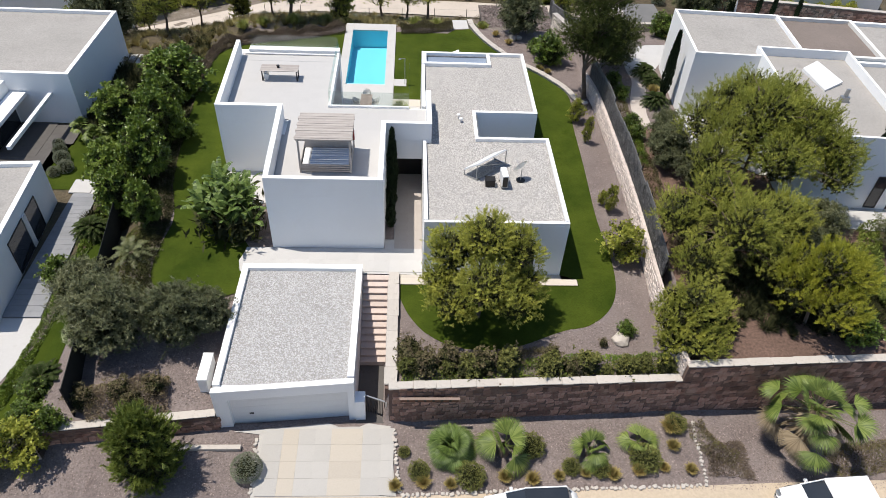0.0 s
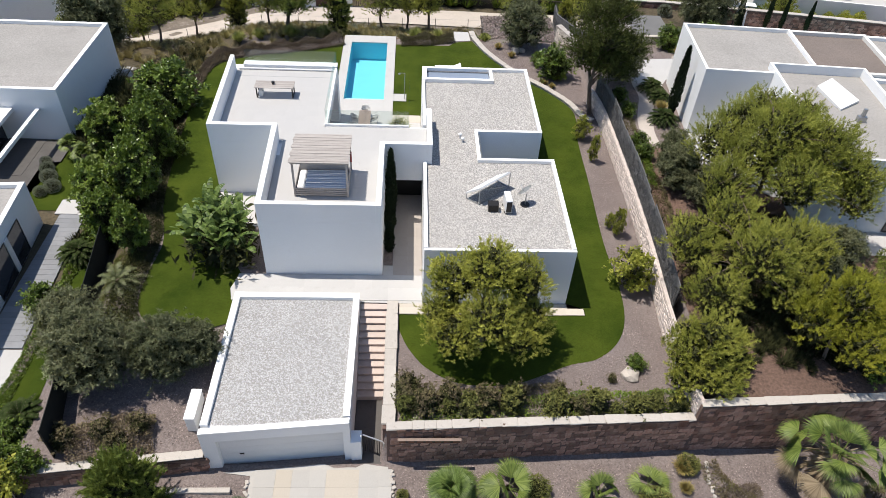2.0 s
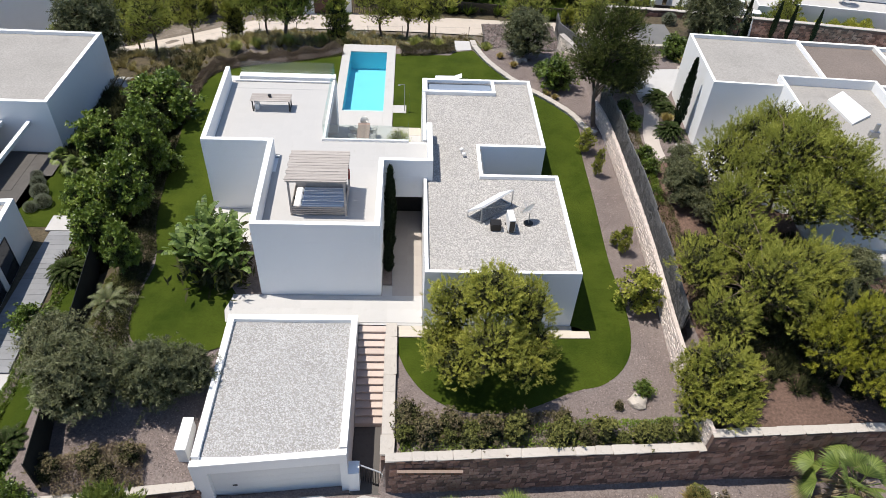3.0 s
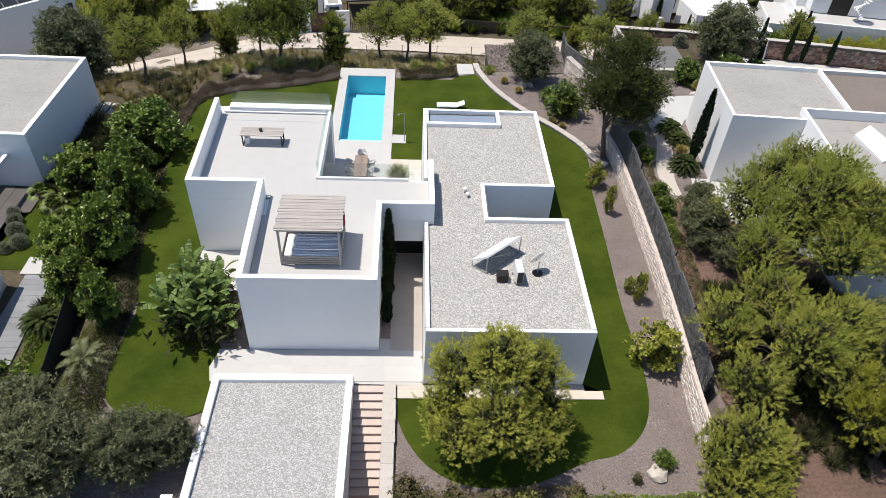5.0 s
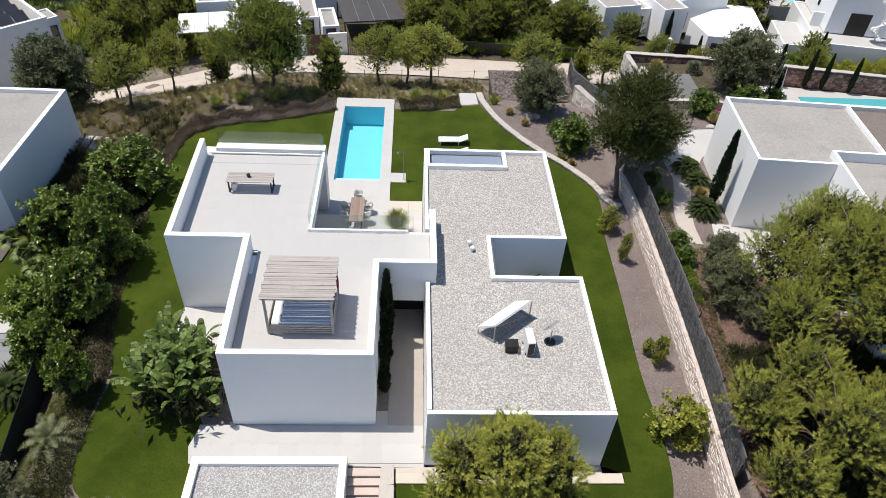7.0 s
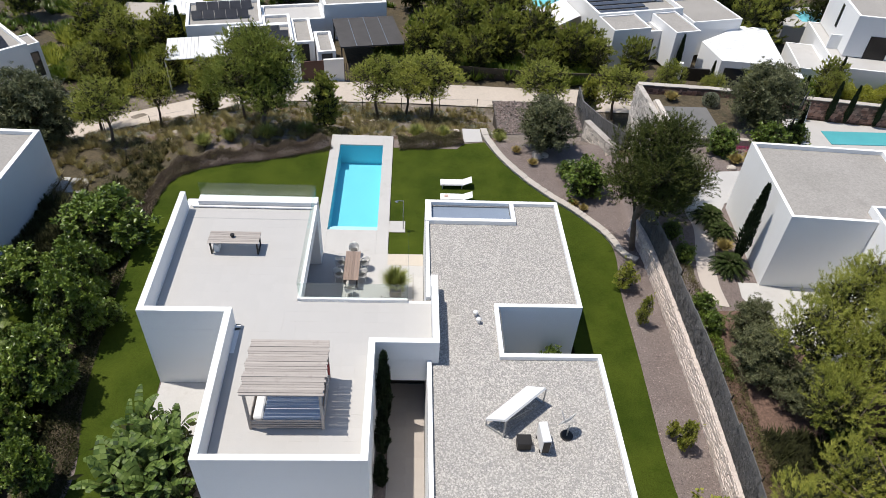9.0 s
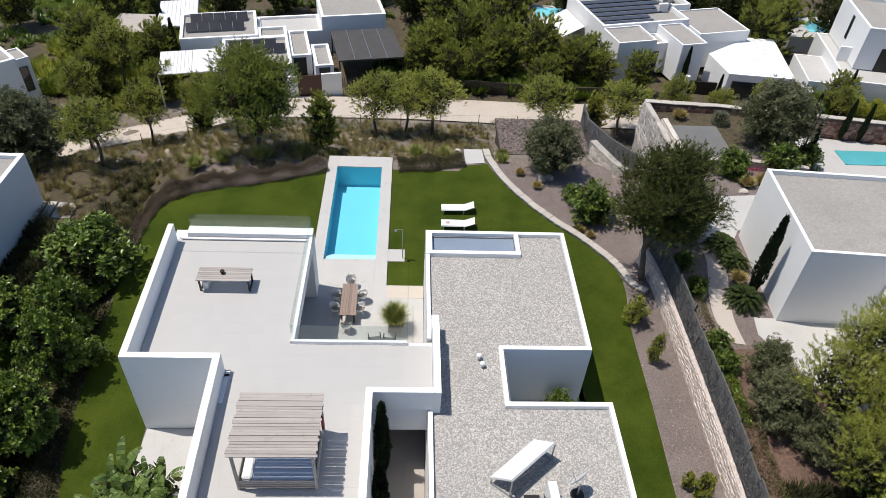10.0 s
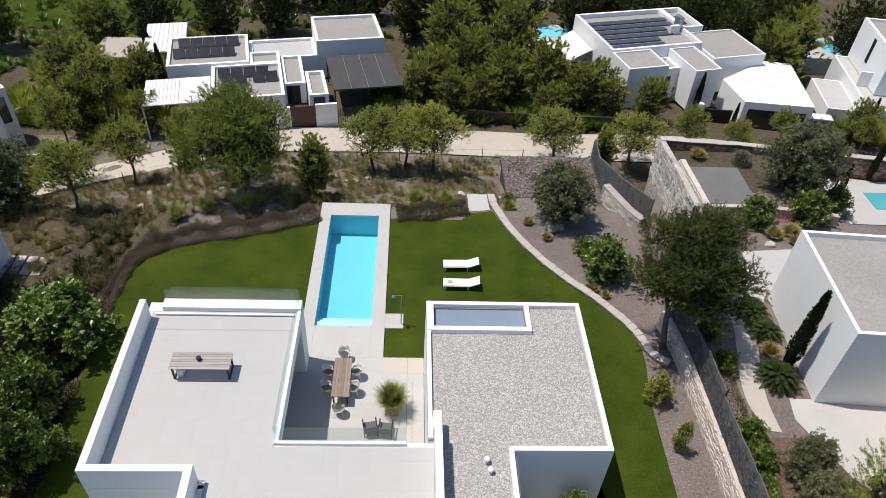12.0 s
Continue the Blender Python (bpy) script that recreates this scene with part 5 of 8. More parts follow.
round_bush = ball("clipped_shrub", "clipped ball-shaped grey-green shrub", LAVENDER, 0.52, 3200, 31, 0.055, 0.024, inner=0.9)
stand(round_bush, [(-21.6, 38.5, 1.0, 0), (-22.2, 39.5, 1.05, 40), (-22.7, 40.5, 0.9, 80), (-22.2, 38.0, 0.8, 20), (-23.1, 41.3, 0.75, 130), (-5.9, 16.7, 1.35, 10), (25.1, 64.2, 1.3, 0)])
box_bush = ball("clipped_shrub", "low rounded green shrub on gravel", GREEN_HEATH, 0.6, 1500, 32, 0.10, 0.035, 0.7)
stand(box_bush, [(2.0, 16.6, 0.85, 0), (4.4, 16.3, 1.15, 30), (12.85, 17.2, 1.3, 60, 1.0), (10.6, 16.7, 0.8, 90), (9.2, 16.8, 0.75, 120), (7.4, 17.8, 1.1, 160), (1.3, 17.6, 0.5, 45), (14.8, 19.0, 0.9, 15), (-4.35, 59.7, 0.9, 200), (8.1, 60.9, 0.9, 230)])


stand(ball("clipped_shrub", "pale variegated shrub beside the netting fence", BLOSSOM_GREEN, 0.7, 1500, 34, 0.10, 0.05, 0.8), [(-15.1, 23.1, 1.0, 0)])


def tussock(name, label, leaf, r, h, n, seed, width=0.012):
    """A clump of arching blades."""
    rng = np.random.default_rng(seed)
    root = thing(name, 0, 0, 0, label, "grass")
    a = rng.uniform(0, 2 * np.pi, n)
    lean = rng.uniform(0.05, 1.0, n) ** 0.8
    base = np.stack([np.cos(a), np.sin(a), 0 * a], 1) * 0.12 * r
    d1 = np.stack([np.cos(a) * lean * r, np.sin(a) * lean * r, h * (1.05 - 0.45 * lean)], 1) * rng.uniform(0.6, 1.1, (n, 1))
    mid = base + d1 * 0.6 + np.array([0, 0, 0.06 * h])
    tip = base + d1 * 1.0 - np.array([0, 0, 0.10 * h]) * lean[:, None]
    s = np.stack([-np.sin(a), np.cos(a), 0 * a], 1) * width
    v = np.stack([base - s, base + s, mid + s * 0.7, mid - s * 0.7, tip], 1).reshape(-1, 3)
    k = 5 * np.arange(n)[:, None]
    f = np.concatenate([k + np.array([[0, 1, 2]]), k + np.array([[0, 2, 3]]), k + np.array([[3, 2, 4]])])
    part_of("foliage", mesh_of(name, v, f), leaf, root)
    return root


straw = tussock("grass_tuft", "straw-coloured ornamental grass tuft", STRAW, 0.46, 0.6, 460, 41, 0.022)
stand(straw, [(0.9 + i * 1.28, 15.95 + 0.075 * i + 0.1 * math.sin(i * 2.1), 0.85 + 0.14 * math.sin(i * 1.7), i * 50) for i in range(12)] + [(14.5, 18.9, 1.3, 10), (14.4, 17.9, 0.9, 60), (24.0, 55.6, 1.5, 20), (25.2, 55.9, 1.6, 90), (25.0, 54.9, 1.1, 20), (19.6, 45.6, 1.3, 30), (22.1, 64.8, 1.5, 40), (12.0, 52.0 - 0.6, 0.9, 15), (9.9, 55.9, 0.95, 75), (8.9, 57.4, 0.95, 135), (12.6, 50.9, 0.8, 5)])
rush = tussock("grass_tuft", "fresh green grass clump with arching blades", RUSH, 0.7, 0.95, 700, 42, 0.014)
stand(rush, [(-13.0, 57.2, 1.15, 0), (-8.8, 58.4, 1.35, 50), (-11.4, 58.0, 1.1, 100), (1.8, 60.2, 1.2, 150), (3.8, 60.4, 1.1, 200), (-6.2, 59.4, 1.3, 10), (7.9, 59.2, 0.9, 250), (13.6, 63.6, 0.85, 33), (17.4, 55.2, 0.6, 30), (0.75, 43.0, 0.8, 280)])


# wild slope below the lawn: dry grasses and low scrub too many to count
def scatter(name, label, leaf, region, n, r, h, per, seed, width, category="scrub", dome=0.0):
    """Many tufts of blades; with dome, rounded cushions whose leaves are that long."""
    rng = np.random.default_rng(seed)
    x0, x1, y0, y1, keep = region
    V, F = [], []
    c = 0
    pts = []
    while len(pts) < n:
        x, y = rng.uniform(x0, x1), rng.uniform(y0, y1)
        if keep(x, y):
            pts.append((x, y))
    for x, y in pts:
        s = rng.uniform(0.5, 1.4)
        a = rng.uniform(0, 2 * np.pi, per)
        lean = rng.uniform(0.1, 1.0, per)
        z = gz(x, y)
        base = np.stack([x + np.cos(a) * 0.2 * r * s, y + np.sin(a) * 0.2 * r * s, np.full(per, z - 0.04)], 1)
        tip = base + np.stack([np.cos(a) * lean * r * s, np.sin(a) * lean * r * s, h * s * (1.1 - 0.6 * lean)], 1)
        if dome:
            up = np.arcsin(rng.uniform(0.02, 1, per))
            d = np.stack([np.cos(a) * np.cos(up), np.sin(a) * np.cos(up), np.sin(up)], 1)
            base = np.array([x, y, z]) + d * np.array([r, r, h]) * s * rng.uniform(0.7, 1.0, (per, 1))
            tip = base + unit(d + rng.normal(size=(per, 3)) * 0.6) * dome
        sd = np.stack([-np.sin(a), np.cos(a), 0 * a], 1) * width
        V.append(np.stack([base - sd, base + sd, tip], 1).reshape(-1, 3))
    me = mesh_of(name, np.concatenate(V), np.arange(3 * per * n).reshape(-1, 3))
    return tagged(part_of(name, me, leaf), label, category, kind="stuff")


def lawn_back(x):
    """The rear edge of the lawn."""
    return float(np.interp(x, [-20, -15.6, -15.4, -14.2, -11.6, -8.4, -5.2, -4.0, 0.3, 5, 5.4, 8], [50, 50.5, 53.4, 54.6, 55.7, 56.7, 58.1, 59.4, 59.2, 60.0, 61, 61]))


def off_lane(x, y):
    return y < np.interp(x, [-60, -29.6, -22.7, -17.2, -11, 0, 8, 30], [59, 67.2, 69.0, 70.0, 71.6, 72.6, 72.9, 73]) and not (7.6 < x < 16.0 and y < 69)


scatter("dry_grass", "tall dry straw-coloured wild grass on the slope", WILD_GRASS, (-30, 8, 51.5, 72.5, lambda x, y: off_lane(x, y) and y > lawn_back(x)), 900, 0.42, 0.62, 210, 51, 0.0075)
scatter("dry_grass", "short sparse dry grass on stony ground", WILD_GRASS, (-30, 16, 58.5, 73, lambda x, y: off_lane(x, y) and y > lawn_back(x)), 1500, 0.25, 0.3, 50, 58, 0.008)
scatter("wild_scrub", "low brown-green scrub on the slope", HEATH, (-30, 17, 51.0, 73, lambda x, y: off_lane(x, y) and y > lawn_back(x)), 210, 0.55, 0.55, 420, 52, 0.018, dome=0.10)
scatter("green_scrub", "green weeds on the slope", LAVENDER, (-30, 20, 60.0, 73, off_lane), 90, 0.45, 0.5, 380, 53, 0.016, dome=0.11)


def hedge_band(name, label, leaf, ctrl, half, height, per_m, seed, leaf_l, leaf_w, category="hedge"):
    """A low planted band along a line."""
    rng = np.random.default_rng(seed)
    line = np.array(curve_points(ctrl, 12))
    seg = np.linalg.norm(np.diff(line, axis=0), axis=1)
    n = int(seg.sum() * per_m)
    k = rng.choice(len(seg), n, p=seg / seg.sum())
    c = line[k] + (line[k + 1] - line[k]) * rng.uniform(0, 1, (n, 1))
    a = rng.uniform(0, np.pi, n)
    lump = 0.75 + 0.35 * np.sin(c[:, 0] * 2.3 + c[:, 1] * 1.7) * np.cos(c[:, 0] * 1.1 - c[:, 1] * 2.9)
    rr = np.sqrt(rng.uniform(0.3, 1, n))
    off = np.cos(a) * half * rr * (0.8 + 0.3 * lump)
    t = line[np.minimum(k + 1, len(line) - 1)] - line[k]
    nrm = unit(np.stack([-t[:, 1], t[:, 0]], 1))
    xy = c + nrm * off[:, None]
    z = ground_z(xy[:, 0], xy[:, 1]) + np.sin(a) * height * rr * lump
    d = np.stack([nrm[:, 0] * np.cos(a), nrm[:, 1] * np.cos(a), np.sin(a) + 0.3], 1) + rng.normal(size=(n, 3)) * 0.6
    me = blades(name, np.column_stack([xy, z]), d, leaf_l, leaf_w, True)
    return tagged(part_of(name, me, leaf), label, category, kind="stuff")


scatter("far_scrub", "green undergrowth among distant villas", CITRUS, (-48, 58, 80.5, 125, lambda x, y: not (-26 < x < 1 and 76 < y < 99) and not (14 < x < 43 and 80 < y < 100)), 900, 0.9, 0.9, 44, 54, 0.10)
scatter("bank_scrub", "low shrubs between garden walls", HEATH, (15.9, 19.6, 52, 72, lambda x, y: True), 120, 0.5, 0.5, 50, 55, 0.03)
# the pines' ground shade is put into this scrub's near-black colour
scatter("pine_undergrowth", "undergrowth coloured as the shade beneath the pines", SHADE_SCRUB, (16.6, 27.0, 21.9, 33.0, lambda x, y: x > 16.4 + 0.06 * (y - 22) and not (17.6 < x < 19.4 and y < 22.4) and not (25 < x and y > 28.5)), 700, 0.5, 0.45, 60, 57, 0.04)
# near-black shrubs stand in for the shade beside the house
scatter("side_scrub", "shrubs coloured as the shade between the house and the hedge", SHADE_SCRUB, (-22.3, -16.5, 43.5, 52.0, lambda x, y: True), 300, 0.7, 0.7, 60, 59, 0.07)
scatter("far_scrub", "bright green bushes along the far side of the lane", CITRUS, (-34, 45, 79.0, 84.0, lambda x, y: not (-26 < x < -2) and not (20 < x < 40)), 260, 1.1, 1.3, 90, 91, 0.12)
scatter("far_scrub", "yellow-green bushes among distant villas", LIGHT_LEAF, (-37, -21, 72.0, 100, lambda x, y: y > 74.0 + 0.3 * (x + 30) and not (-39 < x < -28 and y < 81)), 300, 1.1, 1.3, 90, 92, 0.12)
# the shade below the hedge, painted as near-black tufts
scatter("side_scrub", "undergrowth coloured as the shade below the boundary hedge", SHADE_SCRUB, (-18.5, -14.6, 32, 60, lambda x, y: x < np.interp(y, [32, 46, 54, 60], [-14.4, -15.4, -15.4, -16])), 420, 0.5, 0.55, 44, 56, 0.06)
hedge_band("hedge", "low purple-brown hedge along the lawn edge", PURPLE, [(-15.0, 46.5), (-15.2, 50.2), (-14.5, 53.6), (-12.0, 55.35), (-8.6, 56.25), (-5.6, 57.3), (-4.5, 57.9)], 0.75, 0.8, 2600, 61, 0.10, 0.03)
hedge_band("hedge", "low brown-green hedge behind the lawn", HEATH, [(0.5, 58.1), (2.4, 58.3), (5.0, 59.0)], 0.85, 0.7, 2200, 62, 0.12, 0.05)
hedge_band("hedge", "mixed low hedge above the stone wall", CITRUS, [(1.1, 20.6), (4.0, 20.75), (8.0, 20.9), (11.0, 21.1), (14.6, 21.2)], 0.6, 0.5, 500, 63, 0.11, 0.06)
hedge_band("hedge", "dry brown shrubs above the stone wall", HEATH, [(1.2, 21.3), (3.5, 21.1), (6.0, 21.4), (9.0, 21.5)], 0.6, 0.5, 500, 64, 0.11, 0.045)
hedge_band("hedge", "brown dry ground cover by the garage", DRY_SHRUB, [(-13.6, 19.3), (-12.2, 19.6), (-10.0, 20.0)], 1.05, 0.9, 1900, 65, 0.11, 0.045)
# near-black band in place of the hedge's shade along the lawn
hedge_band("hedge", "ground cover coloured as the hedge shade by the lawn", SHADE_SCRUB, [(-12.9, 25.6), (-13.4, 27.4), (-13.5, 29.4), (-13.5, 32.0), (-14.3, 35.5), (-14.8, 39.5), (-15.2, 44.5)], 0.8, 0.4, 900, 66, 0.12, 0.05)
hedge_band("hedge", "yellow-green low ground cover round the young palm", GREEN_HEATH, [(-12.9, 24.6), (-13.6, 26.4), (-14.0, 28.6), (-14.2, 31.0)], 0.9, 0.35, 1500, 75, 0.09, 0.04)
hedge_band("hedge", "low purple-brown ground cover beside the street bed", PURPLE, [(16.9, 16.3), (17.0, 17.2), (16.9, 18.1)], 1.05, 0.22, 1800, 72, 0.10, 0.04)
hedge_band("hedge", "low dry green ground cover under the large palm", HEATH, [(22.0, 17.0), (24.0, 17.3), (27.0, 17.6)], 0.8, 0.35, 900, 73, 0.11, 0.045)
hedge_band("hedge", "low green ground cover along the deck", CITRUS, [(-18.1, 19.5), (-17.85, 22.0), (-17.75, 26.0), (-17.8, 31.0), (-18.0, 34.6)], 0.32, 0.4, 500, 67, 0.11, 0.06)
hedge_band("hedge", "green shrubs along the screen fence", CITRUS, [(16.5, 36.0), (16.7, 39.0), (16.7, 41.2)], 0.42, 0.6, 600, 68, 0.11, 0.06)
hedge_band("hedge", "brown ground cover along the screen fence", HEATH, [(16.5, 26.0), (16.7, 30.0), (16.8, 35.5), (16.7, 41.0), (16.8, 44.0)], 0.45, 0.35, 500, 69, 0.11, 0.045)
hedge_band("hedge", "dark low shrubs beside the street bed", HEATH, [(15.8, 19.2), (16.2, 18.0), (17.4, 17.2)], 0.5, 0.35, 500, 70, 0.11, 0.045)
hedge_band("hedge", "bright green clipped hedge beside the house path", JUNIPER, [(28.6, 30.0), (27.0, 26.8), (25.8, 24.0)], 0.6, 1.3, 1100, 74, 0.12, 0.06)
hedge_band("hedge", "yellow-green hedge below a far terrace", LIGHT_LEAF, [(45.4, 80.3), (49.5, 79.8), (55.0, 79.0)], 1.1, 2.2, 1300, 76, 0.22, 0.08)
hedge_band("hedge", "white flowering bushes behind a low wall", BLOSSOM_GREEN, [(-30.5, 73.2), (-28.6, 73.6), (-26.6, 73.8)], 0.9, 1.7, 700, 77, 0.16, 0.08)
hedge_band("hedge", "flowering low hedge on the garden wall", PINK, [(24.6, 57.6), (26.8, 57.8)], 0.25, 0.4, 160, 71, 0.09, 0.06)


# cypress
def cypress(label, h, r, seed):
    rng = np.random.default_rng(seed)
    root = thing("cypress_tree", 0, 0, 0, label, "tree")
    n = int(1500 * h * r / 1.2)
    t = rng.uniform(0, 1, n) ** 0.85
    a = rng.uniform(0, 2 * np.pi, n)
    prof = np.minimum(1, 2.6 * t + 0.35) * (1 - t ** 2.2) ** 0.8
    rr = r * prof * rng.uniform(0.6, 1.05, n) * (1 + 0.12 * np.sin(a * 3 + t * 20))
    p = np.stack([np.cos(a) * rr, np.sin(a) * rr, 0.15 + t * (h - 0.2)], 1)
    d = np.stack([np.cos(a) * 0.35, np.sin(a) * 0.35, np.ones(n)], 1) + rng.normal(size=(n, 3)) * 0.15
    part_of("crown", blades("cypress_crown", p, d, 0.24, 0.075, True), CYPRESS, root)
    bm = bmesh.new()
    for k in range(6):
        u0, u1 = k / 6, (k + 1) / 6
        r0, r1 = (0.62 * r * min(1, 2.6 * u + 0.35) * (1 - u ** 2.2) ** 0.8 for u in (u0, u1))
        rod(bm, (0, 0, 0.2 + u0 * (h - 0.3)), (0, 0, 0.2 + u1 * (h - 0.3)), r0, max(r1, 0.01), 8, False)
    part("inner_crown", bm, CYPRESS, root, "dense dark inner twigs")
    bm = bmesh.new()
    rod(bm, (0, 0, -0.1), (0, 0, h * 0.7), 0.08, 0.02, 7)
    part("trunk", bm, BARK, root)
    return root


cyp = cypress("tall slim dark green cypress against a white wall", 5.4, 0.36, 81)
stand(cyp, [(19.95, 44.5, 1.0, 0), (29.8, 33.9, 1.1, 30), (28.6, 32.6, 1.0, 60), (31.0, 61.0, 0.62, 10), (30.9, 64.6, 0.7, 40), (32.3, 64.3, 0.7, 80), (38.6, 63.3, 0.6, 120), (35.0, 64.0, 0.66, 160), (36.4, 63.8, 0.62, 200), (-24.5, 88, 1.2, 10), (-22.0, 83.5, 1.0, 20), (29.9, 84.2, 0.8, 70), (32.0, 79.9, 0.6, 0), (45.7, 80.6, 0.8, 90)], "tall slim dark green cypress")
slim = cypress("slim dark cypress standing in the passage", 5.0, 0.33, 82)
stand(slim, [(0.36, 34.6, 1.0, 0, 0.98), (0.34, 32.9, 0.95, 70, 0.68), (0.34, 31.4, 0.9, 150, 0.45)])


# palms
def fan_palm(name, label, trunk_h, leaf_r, leaves, seed, leaf=PALM, dead=0, stalk_len=0.9, low=-0.5, high=1.25):
    """A palm with round pleated fans on arching stalks."""
    rng = np.random.default_rng(seed)
    root = thing(name, 0, 0, 0, label, "palm")
    if trunk_h > 0.3:
        bm = bmesh.new()
        k = 6
        for i in range(k):
            rod(bm, (0, 0, -0.1 + trunk_h * i / k), (0, 0, trunk_h * (i + 1) / k), 0.24 - 0.01 * i, 0.20 - 0.01 * i, 9, False)
        part("trunk", bm, BARK, root)
    if dead:
        m = 420
        a = rng.uniform(0, 6.283, m)
        q = np.stack([np.cos(a) * 0.2, np.sin(a) * 0.2, trunk_h * rng.uniform(0.55, 1.04, m)], 1)
        d = np.stack([np.cos(a) * 0.8, np.sin(a) * 0.8, rng.uniform(-1.3, 0.25, m)], 1)
        part_of("thatch", blades(name + "_thatch", q, d, 0.75, 0.07, True), DEAD, root, "dry brown thatch under the crown")
    for mat_, count, lo, hi, nm in ((leaf, leaves, low, high, "frond_crown"), (DEAD, dead, -1.1, -0.5, "dead_frond_skirt")):
        if not count:
            continue
        V, F = [], []
        stems = bmesh.new()
        for i in range(count):
            az = i * 2.399963 + rng.uniform(-0.55, 0.55)
            el = lo + (hi - lo) * (i + 0.5) / count + rng.uniform(-0.12, 0.12)
            out = np.array([math.cos(az) * math.cos(el), math.sin(az) * math.cos(el), math.sin(el)])
            stalk = stalk_len * rng.uniform(0.65, 1.2) * (1.15 - 0.3 * max(el, 0))
            o = np.array([0, 0, trunk_h])
            hub = o + out * stalk + np.array([0, 0, -0.12 * stalk])
            out = unit(out + np.array([0, 0, -rng.uniform(0.1, 0.6)]) + rng.normal(size=3) * 0.22)
            rod(stems, tuple(o), tuple(hub), 0.018, 0.012, 4, False)
            side = unit(np.cross(out, [0, 0, 1.0]) + 1e-4)
            upv = np.cross(side, out)
            seg = 31
            R_ = leaf_r * rng.uniform(0.75, 1.05)
            for s in range(seg):
                g = (s / (seg - 1) - 0.5) * 2 * 1.3
                dr = out * math.cos(g) + side * math.sin(g)
                ln = R_ * (0.72 + 0.28 * math.cos(g * 0.6))
                w = side * math.cos(g) - out * math.sin(g)
                b0 = hub
                m0 = hub + dr * ln * 0.58 + upv * 0.03
                tip = hub + dr * ln + np.array([0, 0, -0.24 * ln]) * (0.2 + 0.8 * rng.uniform()) + w * ln * rng.normal() * 0.02
                c = len(V)
                V += [b0, m0 - w * ln * 0.029 - upv * 0.012, m0 + upv * 0.02, m0 + w * ln * 0.029 - upv * 0.012, tip]
                F += [(c, c + 1, c + 2), (c, c + 2, c + 3), (c + 1, c + 4, c + 2), (c + 2, c + 4, c + 3)]
        part_of(nm, mesh_of(name, V, F), mat_, root, "dry hanging fronds" if nm != "frond_crown" else "")
        tagged(part("stalk", stems, mat_, root), kind="stuff")
    return root


stand(fan_palm("fan_palm", "bushy low fan palm on the mulched bed", 0.45, 0.72, 44, 91, CYCAD_FAN, stalk_len=0.48, low=-0.25), [(3.5, 17.75, 1.1, 0)])
stand(fan_palm("fan_palm", "young fan palm with pale yellow-green fans", 0.7, 0.95, 9, 92, stalk_len=0.55, low=-0.3, high=1.35), [(10.2, 17.5, 0.85, 100), (6.05, 17.6, 1.15, 0)])
stand(fan_palm("fan_palm", "small young fan palm beside a round shrub", 0.3, 0.8, 6, 94, stalk_len=0.42, low=0.0, high=1.3), [(12.6, 18.0, 1.0, 40)])
stand(fan_palm("fan_palm", "large fan palm with dry hanging fronds", 3.3, 0.95, 22, 93, dead=14, stalk_len=1.35, low=-0.55, high=1.35), [(20.3, 17.8, 1.1, 0, 1.0)])


def feather_palm(name, label, leaf_len, leaves, seed, leaf, lift=0.3, leaflet=0.24, wide=0.018):
    """A rosette of feather-shaped fronds."""
    rng = np.random.default_rng(seed)
    root = thing(name, 0, 0, 0, label, "palm")
    V, F = [], []
    bm = bmesh.new()
    for i in range(leaves):
        az = i * 2.399963
        el = 0.12 + 1.15 * (i / leaves) ** 1.2
        flat = np.array([math.cos(az), math.sin(az), 0])
        side = np.array([-math.sin(az), math.cos(az), 0])
        n = 22
        prev = None
        L = leaf_len * rng.uniform(0.8, 1.1)
        for s in range(n):
            t = (s + 1) / n
            p = flat * L * t * math.cos(el) + np.array([0, 0, lift + L * (math.sin(el) * t - 0.55 * t * t)])
            if prev is not None:
                ax = unit(p - prev)
                ll = leaflet * leaf_len * math.sin(math.pi * (0.12 + 0.85 * t)) ** 0.6
                for sg in (-1, 1):
                    c = len(V)
                    tip = p + side * sg * ll + ax * ll * 0.55 - np.array([0, 0, 0.12 * ll])
                    V += [p - ax * wide, p + ax * wide, tip]
                    F += [(c, c + 1, c + 2)]
                if s % 4 == 0:
                    rod(bm, tuple(prev), tuple(p), 0.014, 0.01, 4, False)
            prev = p
    rod(bm, (0, 0, -0.1), (0, 0, lift + 0.1), 0.16, 0.12, 8)
    part_of("frond_crown", mesh_of(name, V, F), leaf, root)
    tagged(part("stem", bm, BARK, root), kind="stuff")
    return root


cycad = feather_palm("cycad", "dark green cycad with stiff feathered fronds", 1.25, 56, 95, CYCAD, 0.4, 0.15, 0.032)
stand(cycad, [(19.55, 48.3, 1.0, 0), (19.85, 46.9, 0.85, 70), (19.3, 43.9, 1.05, 50), (-17.75, 32.2, 1.15, 100), (-16.4, 21.0, 1.15, 160)])
date = feather_palm("date_palm", "young grey-green date palm by the lawn", 1.85, 24, 96, PALM_GREY, 0.3, 0.13, 0.022)
stand(date, [(-35, 80, 1.0, 20), (-14.0, 28.6, 0.95, 0)])
grey_fan = fan_palm("fan_palm", "grey-green fan palm beside the neighbouring house", 1.1, 0.62, 16, 98, PALM, stalk_len=0.5, low=-0.2, high=1.3)
stand(grey_fan, [(-20.3, 41.1, 1.0, 0), (-19.2, 39.9, 0.95, 70), (-21.6, 42.3, 0.9, 150)])


